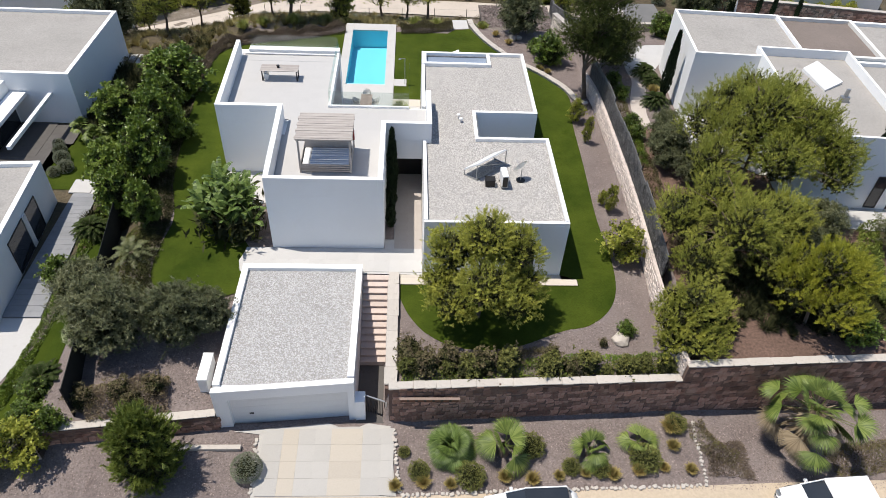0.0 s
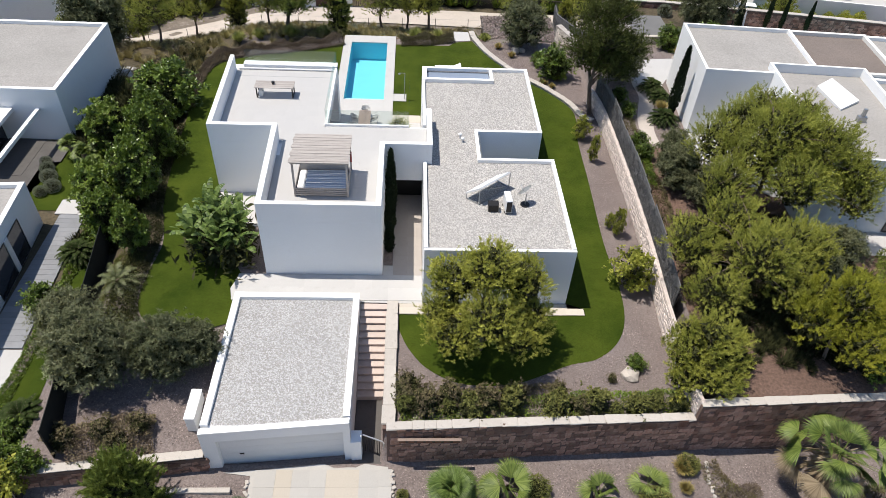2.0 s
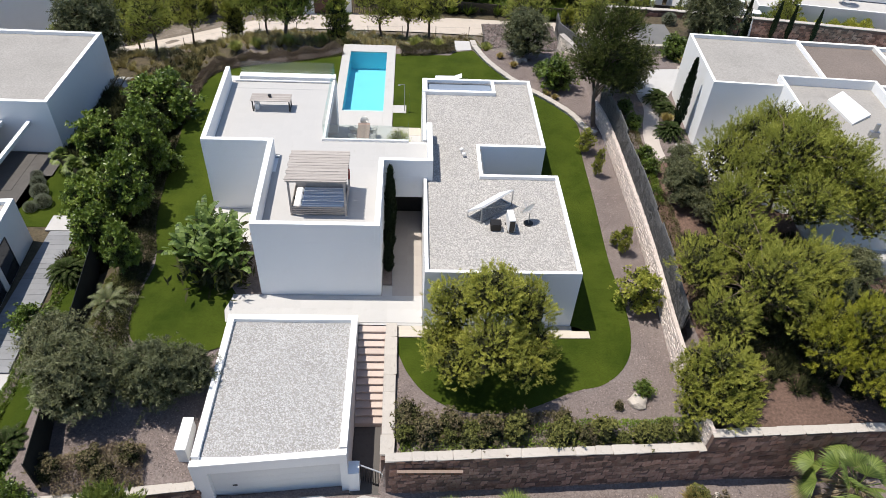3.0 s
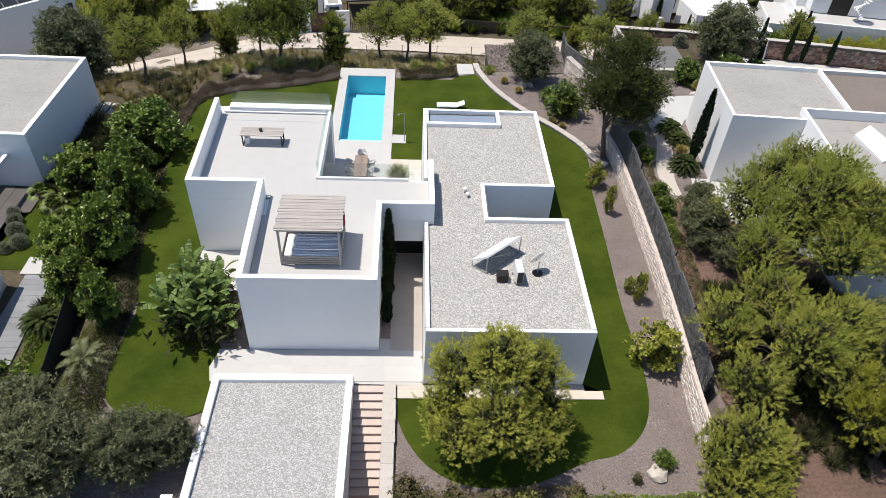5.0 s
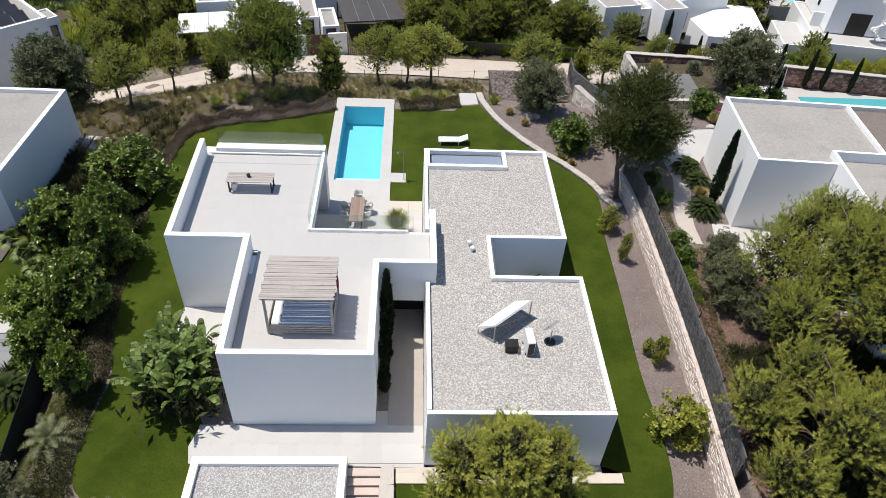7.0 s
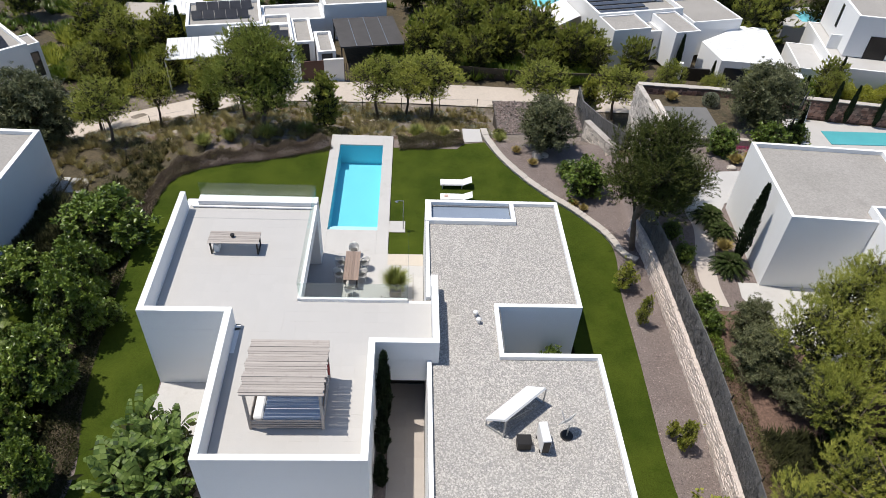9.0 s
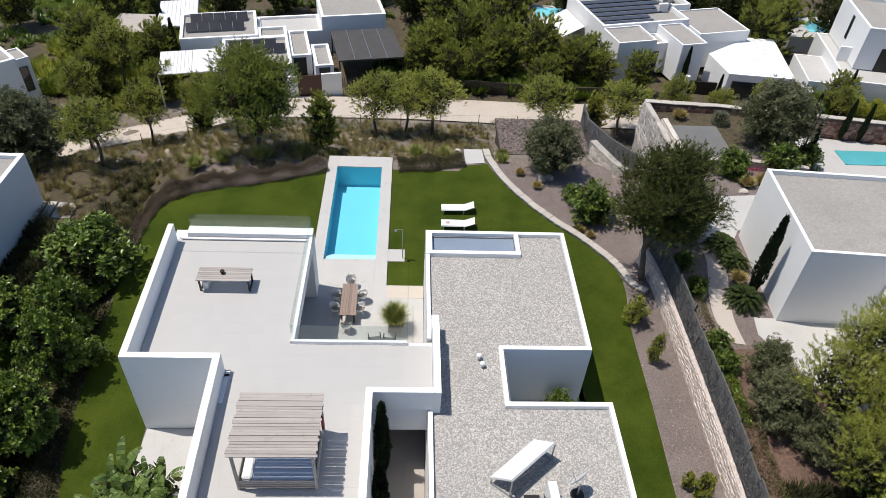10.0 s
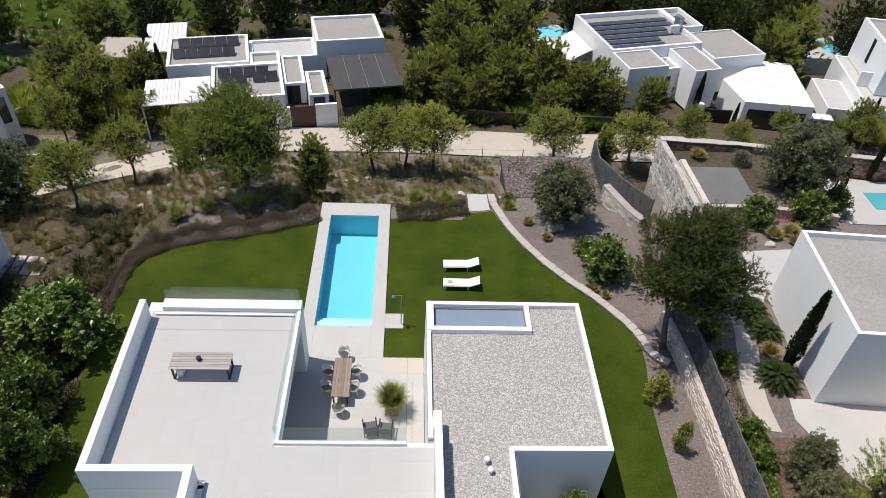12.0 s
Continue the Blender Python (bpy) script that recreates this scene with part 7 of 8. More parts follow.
for k in range(9):
    ff.add("slat", boxes((-5.6 + k * 0.32, 0.4, 2.52, -5.30 + k * 0.32, 5.0, 2.6)), WHITE_METAL)
    ff.add("slat", boxes((-6.18 + k * 0.42, 9.9 if k < 5 else 12.72, 2.902, -5.79 + k * 0.42, 16.4, 2.95)), WHITE_METAL)
for x, y in ((-5.6, 0.5), (-0.2, 0.5), (-5.6, 4.9), (-6.1, 10.0), (-6.1, 16.2)):
    ff.add("pergola_post", boxes((x - 0.06, y - 0.06, -1.2, x + 0.06, y + 0.06, 2.5)), WHITE_METAL)
for cx, cy_, z, n in ((-3.4, 8.4, 2.75, 5), (-3.0, 10.6, 2.75, 5), (0.6, 4.3, 2.55, 4), (0.9, 2.5, 2.55, 2), (3.6, 3.2, 2.55, 2)):
    for j in range(n):
        bm = bmesh.new()
        x = cx + j * 1.12
        bm.faces.new([bm.verts.new(v) for v in ((x, cy_, z + 0.12), (x + 1.06, cy_, z + 0.12), (x + 1.06, cy_ + 0.85, z + 0.7), (x, cy_ + 0.85, z + 0.7))])
        bmesh.ops.solidify(bm, geom=bm.faces[:], thickness=0.05)
        pan = ff.add("solar_panel", bm, SOLAR, "tilted dark solar panel")
        for px in (x, x + 1.02):
            ff.add("panel_leg", boxes((px, cy_ + 0.78, z, px + 0.04, cy_ + 0.82, z + 0.62)), GREY_METAL, parent=pan)
ff.add("garden_wall", boxes((4.2, -1.3, -0.6, 6.48, -1.05, 2.4)), WHITE, "white garden wall")
ff.add("garden_wall", boxes((8.64, -1.3, 0, 10.5, -1.05, 2.45)), WHITE, "white garden wall")
ff.add("gate", boxes((6.5, -1.22, 0, 8.62, -1.12, 2.35)), surface("brown_gate", (0.10, 0.045, 0.035), (0.08, 0.04, 0.03), rough=0.5), "dark brown solid gate")
ff.add("carport_roof", boxes((10.5, 0.8, 2.5, 16.8, 7.5, 2.65)), surface("dark_roof_mesh", (0.055, 0.052, 0.05), (0.075, 0.07, 0.068), large=1, fine=20, rough=0.8), "dark carport roof")
for k in range(1, 4):
    ff.add("carport_beam", boxes((10.5 + k * 1.55, 0.8, 2.652, 10.56 + k * 1.55, 7.5, 2.70)), GREY_METAL)
for x, y in ((10.6, 0.9), (16.7, 0.9), (10.6, 7.4), (16.7, 7.4)):
    ff.add("carport_post", boxes((x - 0.06, y - 0.06, 0, x + 0.06, y + 0.06, 2.498)), DARK_METAL)
ff.window(8.7, 0.57, 9.6, 0.59, 0.1, 2.1)
ff.window(6.5, 3.17, 7.6, 3.19, 0.1, 2.0)
for k in range(32):
    ff.add("railing_bar", boxes((10.55 + k * 0.2, -1.2, 0, 10.6 + k * 0.2, -1.15, 1.9)), DARK_METAL)
fl2 = House("villa", "white villa with rows of solar panels on its roof", -32.35, 74.19, -5.2, 45.0)
fl2.volume(-11.0, 0, 0, 7.0, 4.2, base=-2.5, rim=0.3)
fl2.volume(0.02, 1.0, 1.3, 3.4, 3.6, base=-2.5, rim=0.12, edge=0.14)
fl2.window(0.3, 0.97, 0.9, 0.99, 0.6, 2.8)
for j in range(3):
    for i in range(5):
        bm = bmesh.new()
        x, y = -7.6 + i * 1.3, 1.0 + j * 1.7
        bm.faces.new([bm.verts.new(v) for v in ((x, y, 4.0), (x + 1.22, y, 4.0), (x + 1.22, y + 1.15, 4.55), (x, y + 1.15, 4.55))])
        bmesh.ops.solidify(bm, geom=bm.faces[:], thickness=0.05)
        pan = fl2.add("solar_panel", bm, SOLAR, "tilted dark solar panel")
        fl2.add("panel_leg", boxes((x + 0.05, y + 1.05, 3.902, x + 0.1, y + 1.1, 4.46)), GREY_METAL, parent=pan)
ribbon("garden_wall", [(-33.5, 70.2), (-30.2, 71.2), (-28.2, 71.8)], 0.14, -8.0, -5.2, WHITE, "low white garden wall beside the lane", "wall")
wood = thing("timber_shed", -27, 88.5, -6.0, "small weathered timber shelter among trees", "shed")
fixed(part("roof", boxes((-29.2, 85.6, -3.6, -25.2, 90.0, -3.45)), GREY_WOOD, wood), wood)
for x, y in ((-29.0, 85.8), (-25.4, 85.8), (-29.0, 89.8), (-25.4, 89.8)):
    fixed(part("post", boxes((x - 0.07, y - 0.07, -6.8, x + 0.07, y + 0.07, -3.602)), GREY_WOOD, wood), wood)
ribbon("screen_fence", [(1.6, 79.6), (6.5, 79.2), (14.5, 79.0), (21.5, 79.6)], 0.05, -6.6, lambda x, y: -4.0 - 0.04 * x, DARK_WOOD, "dark brown timber fence along the lane", "fence")


# twigs of the slope fence, chips on the plant room
rng = np.random.default_rng(33)
fence_line = np.array([(15.9, 69.5), (15.6, 66.5), (16.6, 63.2), (18.0, 60.4)])
for (xa, ya), (xb, yb) in zip(fence_line, fence_line[1:]):
    t = rng.uniform(0, 1, 500)
    yy = ya + (yb - ya) * t
    top = -0.3 - 0.1 * (yy - 62)
    q = np.stack([xa + (xb - xa) * t + rng.normal(size=500) * 0.05, yy, top - rng.uniform(0.3, 1.6, 500)], 1)
    part_of("twig_layer", blades("heather_twigs", q, np.stack([rng.normal(size=500) * 0.06, rng.normal(size=500) * 0.1, np.ones(500)], 1), 0.7, 0.03), HEATHER, slope_fence)
n = 4200
q = np.stack([rng.uniform(8.35, 15.0, n), rng.uniform(62.45, 67.45, n), np.full(n, -1.545)], 1)
d = np.stack([rng.normal(size=n), rng.normal(size=n), rng.uniform(0.0, 0.25, n)], 1)
chips_ob = part_of("roof_chips", blades("roof_chips", q, d, 0.24, 0.09, True), CHIPS)
tagged(chips_ob, "coarse wood chips on the plant room roof", "wood chips", kind="stuff")
# ---- things on the terrace ----
def own(ob, root):
    return fixed(ob, root)


def piece(root, name, material, *rows, bevel=0.0, label="", parent=None):
    ob = fixed(part(name, boxes(*rows, bevel=bevel), material, parent or root, label), root)
    return ob


daybed = thing("pergola_daybed", -3.3, 32.8, FLOOR, "weathered timber pergola daybed with striped cushion", "daybed")
x0, x1, y0, y1, zt = -4.72, -1.82, 31.55, 34.15, 6.12
for px in (x0, x1 - 0.1):
    for py in (y0 + 0.02, y1 - 0.12):
        piece(daybed, "post", GREY_WOOD, (px, py, FLOOR, px + 0.1, py + 0.1, zt - 0.16), bevel=0.006)
for py in (y0 + 0.02, y1 - 0.12):
    piece(daybed, "roof_beam", GREY_WOOD, (x0 - 0.05, py, zt - 0.158, x1 + 0.05, py + 0.1, zt - 0.04), bevel=0.006)
for i in range(22):
    y = y0 - 0.05 + i * 0.123
    j = 0.04 * math.sin(i * 5.1)
    piece(daybed, "roof_slat", GREY_WOOD, (x0 - 0.10 + j, y, zt - 0.038 + 0.008 * (i % 2), x1 + 0.10 + 0.03 * math.cos(i * 3.7), y + 0.108 + 0.008 * (i % 3), zt + 0.008 * (i % 2)), bevel=0.004)
for side, (xa, xb, ya, yb) in (("f", (x0 + 0.1, x1 - 0.1, y0 + 0.04, y0 + 0.08)), ("r", (x1 - 0.07, x1 - 0.03, y0 + 0.12, y1 - 0.12)), ("l", (x0 + 0.03, x0 + 0.07, y0 + 0.12, y1 - 0.12))):
    for k in range(4):
        piece(daybed, "side_slat", GREY_WOOD, (xa, ya, FLOOR + 0.08 + k * 0.13, xb, yb, FLOOR + 0.17 + k * 0.13), bevel=0.003)
piece(daybed, "bed_base", GREY_WOOD, (x0 + 0.12, y0 + 0.12, FLOOR + 0.05, x1 - 0.12, y1 - 0.25, FLOOR + 0.30))
mattress = piece(daybed, "mattress", CUSHION, (x0 + 0.55, y0 + 0.14, FLOOR + 0.302, x1 - 0.16, y1 - 0.75, FLOOR + 0.48), bevel=0.03, label="blue and white striped mattress")
for k in range(8):
    y = y0 + 0.2 + k * 0.215
    piece(daybed, "stripe", CUSHION_WHITE, (x0 + 0.57, y, FLOOR + 0.481, x1 - 0.18, y + 0.05, FLOOR + 0.486), parent=mattress)
piece(daybed, "bolster", CUSHION_WHITE, (x0 + 0.15, y0 + 0.2, FLOOR + 0.302, x0 + 0.52, y1 - 0.8, FLOOR + 0.52), bevel=0.06, label="white bolster cushion")
piece(daybed, "backrest", GREY_WOOD, (x0 + 0.12, y1 - 0.7, FLOOR + 0.31, x1 - 0.12, y1 - 0.64, FLOOR + 0.85), bevel=0.004)
piece(daybed, "curtain", surface("red_fabric", (0.30, 0.045, 0.04), (0.25, 0.04, 0.035), rough=0.9), (x1 - 0.02, y1 - 0.62, FLOOR + 0.9, x1 + 0.06, y1 - 0.42, FLOOR + 1.5), bevel=0.02, label="red cloth hung on the post")

table = thing("outdoor_table", -7.25, 42.1, FLOOR, "long weathered timber table with dark metal legs", "table")
TZ = FLOOR + 0.76
for i in range(7):
    piece(table, "tabletop_slat", GREY_WOOD, (-8.5, 41.66 + i * 0.132, TZ - 0.04, -6.02, 41.66 + i * 0.132 + 0.124, TZ), bevel=0.004)
for x in (-8.42, -6.16):
    piece(table, "leg", DARK_METAL, (x, 41.72, FLOOR, x + 0.07, 41.79, TZ - 0.041))
    piece(table, "leg", DARK_METAL, (x, 42.42, FLOOR, x + 0.07, 42.49, TZ - 0.041))
    piece(table, "leg_rail", DARK_METAL, (x, 41.792, FLOOR, x + 0.07, 42.418, FLOOR + 0.05))
    piece(table, "leg_rail", DARK_METAL, (x, 41.792, TZ - 0.1, x + 0.07, 42.418, TZ - 0.041))
stool = thing("box_stool", -8.1, 42.1, FLOOR, "small white box stool under the table", "stool")
piece(stool, "body", CUSHION_WHITE, (-8.3, 41.85, FLOOR, -8.05, 42.3, FLOOR + 0.42), bevel=0.02)
bowl = thing("black_pot", -7.35, 42.15, TZ, "small black pot on the table", "pot")
bm = bmesh.new()
rod(bm, (-7.35, 42.15, TZ), (-7.35, 42.15, TZ + 0.14), 0.07, 0.11, 12)
rod(bm, (-7.35, 42.15, TZ + 0.14), (-7.35, 42.15, TZ + 0.17), 0.115, 0.10, 12)
fixed(part("vessel", bm, DARK_METAL, bowl), bowl)

# ---- things on the wing roof ----
solar = thing("solar_collector", 5.9, 32.4, ROOF, "tilted solar collector on a metal frame", "collector")
HA, HB, LA, LB = Vector((5.2, 31.45, 4.62)), Vector((7.0, 33.02, 4.62)), Vector((4.55, 32.0, 3.92)), Vector((6.4, 33.62, 3.92))
bm = bmesh.new()
nrm = (HB - HA).cross(LA - HA).normalized()
nrm = nrm if nrm.z > 0 else -nrm
ring4 = [[bm.verts.new(p + nrm * k) for p in (HA, HB, LB, LA)] for k in (0.0, 0.09)]
for i in range(4):
    j = (i + 1) % 4
    bm.faces.new((ring4[0][i], ring4[0][j], ring4[1][j], ring4[1][i]))
bm.faces.new(ring4[0])
bm.faces.new(ring4[1])
bmesh.ops.recalc_face_normals(bm, faces=bm.faces[:])
own(part("collector_tray", bm, WHITE_METAL, solar, "white collector casing"), solar)
for a, b in ((HA, LA), (HB, LB)):
    for p, q in ((a, Vector((a.x, a.y, ROOF))), (Vector((a.x, a.y, ROOF + 0.03)), Vector((b.x, b.y, ROOF + 0.03))), (b, Vector((b.x, b.y, ROOF)))):
        bm = bmesh.new()
        beam(bm, p, q, 0.05, 0.05)
        own(part("frame_bar", bm, GREY_METAL, solar), solar)
bm = bmesh.new()
beam(bm, Vector((HA.x, HA.y, ROOF + 0.03)), Vector((HB.x, HB.y, ROOF + 0.03)), 0.05, 0.05)
own(part("frame_bar", bm, GREY_METAL, solar), solar)
bm = bmesh.new()
beam(bm, HA, Vector((HB.x, HB.y, ROOF + 0.05)), 0.03, 0.03)
own(part("brace", bm, GREY_METAL, solar), solar)
tank = thing("junction_box", 5.95, 31.0, ROOF, "small black equipment box on the roof", "box")
piece(tank, "body", DARK_METAL, (5.68, 30.82, ROOF, 6.22, 31.25, ROOF + 0.42), bevel=0.02)
piece(tank, "lid", DARK_METAL, (5.66, 30.80, ROOF + 0.421, 6.24, 31.27, ROOF + 0.45), bevel=0.008)
ac = thing("air_conditioner", 6.72, 31.1, ROOF, "white outdoor air-conditioning unit with dark grille", "unit", rz=4)
part("casing", boxes((-0.17, -0.45, 0.08, 0.17, 0.47, 0.88), bevel=0.02), PLASTIC_WHITE, ac)
for y in (-0.35, 0.28):
    part("foot", boxes((-0.2, y, 0, 0.2, y + 0.07, 0.079)), DARK_METAL, ac)
grille = part("grille", boxes((0.171, -0.36, 0.16, 0.19, 0.36, 0.80)), DARK_METAL, ac)
for k in range(6):
    part("grille_slat", boxes((0.191, -0.36, 0.2 + k * 0.1, 0.2, 0.36, 0.23 + k * 0.1)), GREY_METAL, grille)
part("grille", boxes((-0.14, -0.47, 0.14, 0.14, -0.452, 0.82)), DARK_METAL, ac)
dish = thing("satellite_dish", 7.75, 31.6, ROOF, "white satellite dish on a short mast", "dish")
bm = bmesh.new()
rod(bm, (7.75, 31.5, ROOF), (7.75, 31.5, ROOF + 0.04), 0.26, 0.26, 16)
own(part("base_plate", bm, DARK_METAL, dish), dish)
bm = bmesh.new()
rod(bm, (7.75, 31.5, ROOF + 0.04), (7.75, 31.5, ROOF + 0.75), 0.03, n=8)
own(part("mast", bm, GREY_METAL, dish), dish)
bm = bmesh.new()
c, ax = Vector((7.72, 31.6, ROOF + 0.85)), Vector((-0.55, 0.75, 0.45)).normalized()
u = ax.orthogonal().normalized()
v = ax.cross(u)
prev = None
for rr, dd in ((0.02, 0.0), (0.2, 0.02), (0.34, 0.065), (0.43, 0.11)):
    cur = [bm.verts.new(c + (u * math.cos(a * math.pi / 9) + v * math.sin(a * math.pi / 9)) * rr + ax * dd) for a in range(18)]
    if prev:
        for i in range(18):
            bm.faces.new((prev[i], prev[(i + 1) % 18], cur[(i + 1) % 18], cur[i]))
    else:
        bm.faces.new(cur)
    prev = cur
bmesh.ops.solidify(bm, geom=bm.faces[:], thickness=0.02)
own(part("reflector", bm, PLASTIC_WHITE, dish, smooth=True), dish)
bm = bmesh.new()
beam(bm, c - v * 0.4, c + ax * 0.5, 0.025, 0.025)
own(part("feed_arm", bm, GREY_METAL, dish), dish)
for x, y in ((4.5, 38.0), (4.62, 37.55)):
    vent = thing("roof_vent", x, y, ROOF, "small white round roof vent", "vent", group="roof vents")
    bm = bmesh.new()
    rod(bm, (0, 0, 0), (0, 0, 0.16), 0.06, n=10)
    part("pipe", bm, PLASTIC_WHITE, vent)
    bm = bmesh.new()
    bmesh.ops.create_uvsphere(bm, u_segments=14, v_segments=8, radius=0.13, matrix=Matrix.Translation((0, 0, 0.22)) @ Matrix.Diagonal((1, 1, 0.75, 1)))
    part("cap", bm, PLASTIC_WHITE, vent, smooth=True)

# ---- patio and pool ----
dining = thing("dining_table", -1.78, 44.4, 0.03, "long teak dining table on the patio", "table")
for i in range(6):
    piece(dining, "tabletop_board", BROWN_WOOD, (-2.2 + i * 0.14, 43.2, 0.73, -2.2 + i * 0.14 + 0.134, 45.55, 0.78), bevel=0.004)
for x in (-2.14, -1.5):
    for y in (43.3, 45.35):
        piece(dining, "leg", DARK_METAL, (x, y, 0.03, x + 0.07, y + 0.07, 0.729))
chair = thing("dining_chair", 0, 0, 0, "white moulded shell armchair on splayed legs", "chair", group="chairs round the table")
bm = bmesh.new()
# a rounded seat pan whose rim rises into arms and a curved back
rims = []
for k, (rad, rise) in enumerate(((0.10, 0.0), (0.20, 0.0), (0.255, 0.03), (0.285, 0.5), (0.30, 1.0))):
    loop = []
    for i in range(20):
        a = 2 * math.pi * i / 20
        back = max(0.0, math.cos(a)) ** 0.7
        arm_h = 0.20 if abs(a - math.pi) > 0.75 else 0.0
        loop.append(bm.verts.new((rad * 1.03 * math.sin(a), rad * math.cos(a), 0.43 + rise * (arm_h + 0.18 * back))))
    rims.append(loop)
bm.faces.new(rims[0])
for a, b in zip(rims, rims[1:]):
    for i in range(20):
        bm.faces.new((a[i], a[(i + 1) % 20], b[(i + 1) % 20], b[i]))
bmesh.ops.solidify(bm, geom=bm.faces[:], thickness=0.018)
bmesh.ops.recalc_face_normals(bm, faces=bm.faces[:])
part("seat_shell", bm, PLASTIC_WHITE, chair, smooth=True)
for sx in (-1, 1):
    for sy in (-1, 1):
        bm = bmesh.new()
        rod(bm, (sx * 0.15, sy * 0.14, 0.42), (sx * 0.23, sy * 0.22, 0.0), 0.016, 0.013, 6)
        part("leg", bm, PLASTIC_WHITE, chair)
CH = [(-2.5, 43.94, 90), (-2.5, 44.9, 90), (-1.2, 43.95, -90), (-1.12, 44.95, -95), (-1.8, 46.05, 4), (-1.82, 42.75, 178)]
for x, y, rz in CH[:-1]:
    copy_thing(chair, pose(x, y, 0.03, 0, 0, rz))
chair.matrix_basis = pose(CH[-1][0], CH[-1][1], 0.03, 0, 0, CH[-1][2])
arm = thing("lounge_chair", -0.30, 41.8, 0.03, "dark grey low outdoor armchair", "chair", group="lounge chairs", rz=10)
GREY_FABRIC = surface("grey_mesh_fabric", (0.13, 0.135, 0.14), (0.105, 0.11, 0.115), rough=0.9, bump=0.2)
part("seat", boxes((-0.3, -0.3, 0.3, 0.3, 0.3, 0.36), bevel=0.01), GREY_FABRIC, arm)
part("backrest", boxes((-0.3, -0.36, 0.362, 0.3, -0.30, 0.80), bevel=0.01), GREY_FABRIC, arm)
for sx in (-0.32, 0.28):
    for sy in (-0.3, 0.26):
        part("leg", boxes((sx, sy, 0, sx + 0.04, sy + 0.04, 0.58)), DARK_METAL, arm)
    part("armrest", boxes((sx - 0.01, -0.3, 0.582, sx + 0.05, 0.32, 0.61)), DARK_METAL, arm)
copy_thing(arm, pose(0.42, 41.75, 0.03, 0, 0, -6))
pot = thing("plant_pot", 0.67, 43.0, 0.03, "square pale planter under a grass clump", "pot")
piece(pot, "planter", CLAY, (0.35, 42.65, 0.03, 1.0, 43.35, 0.42), bevel=0.02)
piece(pot, "soil", MULCH, (0.39, 42.69, 0.421, 0.96, 43.31, 0.43))
big = tussock("grass_clump", "large fountain grass with pale arching blades", RUSH, 0.95, 1.5, 1300, 43, 0.014)
big.matrix_basis = pose(0.67, 43.0, 0.43)
grate = thing("drain_grate", 1.65, 42.9, 0.05, "narrow slotted drain along the patio edge", "drain")
for i in range(40):
    piece(grate, "bar", GREY_RENDER if i % 2 else COPING, (1.60, 39.0 + i * 0.14, 0.05, 1.68, 39.13 + i * 0.14, 0.062))
shower = thing("pool_shower", 1.0, 48.55, 0.035, "slim metal garden shower on a stone pad", "shower")
bm = bmesh.new()
rod(bm, (1.0, 48.55, 0.035), (1.0, 48.55, 2.2), 0.025, n=8)
own(part("pole", bm, GREY_METAL, shower), shower)
bm = bmesh.new()
rod(bm, (1.0, 48.55, 2.18), (0.6, 48.5, 2.22), 0.02, n=6)
own(part("arm", bm, GREY_METAL, shower), shower)
bm = bmesh.new()
rod(bm, (0.6, 48.5, 2.22), (0.6, 48.5, 2.15), 0.03, 0.1, 12)
own(part("head", bm, GREY_METAL, shower), shower)
lounger = thing("sun_lounger", 0, 0, 0, "white sun lounger with raised head end on the lawn", "lounger", group="sun loungers")
part("seat_panel", boxes((-1.02, -0.33, 0.28, 0.45, 0.33, 0.33), bevel=0.012), PLASTIC_WHITE, lounger)
bm = bmesh.new()
prism(bm, [(0.452, -0.33), (1.05, -0.33), (1.05, 0.33), (0.452, 0.33)], lambda x, y: 0.28 + (x - 0.45) * 0.42, lambda x, y: 0.33 + (x - 0.45) * 0.42)
part("backrest", bm, PLASTIC_WHITE, lounger)
part("cushion", boxes((-1.0, -0.3, 0.331, 0.44, 0.3, 0.37), bevel=0.015), CUSHION_WHITE, lounger)
for lx in (-0.9, 0.38):
    for ly in (-0.3, 0.26):
        part("leg", boxes((lx, ly, 0, lx + 0.05, ly + 0.04, 0.279)), PLASTIC_WHITE, lounger)
copy_thing(lounger, pose(4.4, 53.1, 0.025, 0, 0, 1))
lounger.matrix_basis = pose(4.35, 51.5, 0.025, 0, 0, -1)
towel = thing("towel", 3.9, 51.5, 0.4, "folded towel on the sun lounger", "towel")
piece(towel, "cloth", surface("pink_towel", (0.6, 0.42, 0.36), (0.55, 0.38, 0.33), rough=0.95), (3.6, 51.4, 0.397, 3.85, 51.62, 0.45), bevel=0.02)

# ---- court plants, rocks, stones ----
court_bush = ball("clipped_shrub", "round dark shrub on a stem in the shaded court", CITRUS, 0.5, 1500, 33, 0.09, 0.05)
bm = bmesh.new()
rod(bm, (0, 0, -0.8), (0, 0, 0.3), 0.035, 0.03, 7)
part("trunk", bm, BARK, court_bush)
copy_thing(court_bush, pose(8.25, 36.5, 0.84) @ Matrix.Diagonal((1.0, 1.0, 1.0, 1)))
copy_thing(court_bush, pose(7.2, 36.1, 0.36) @ Matrix.Diagonal((0.95, 0.95, 0.4, 1)))
court_bush.matrix_basis = pose(8.95, 36.05, 0.36) @ Matrix.Diagonal((0.8, 0.8, 0.4, 1))


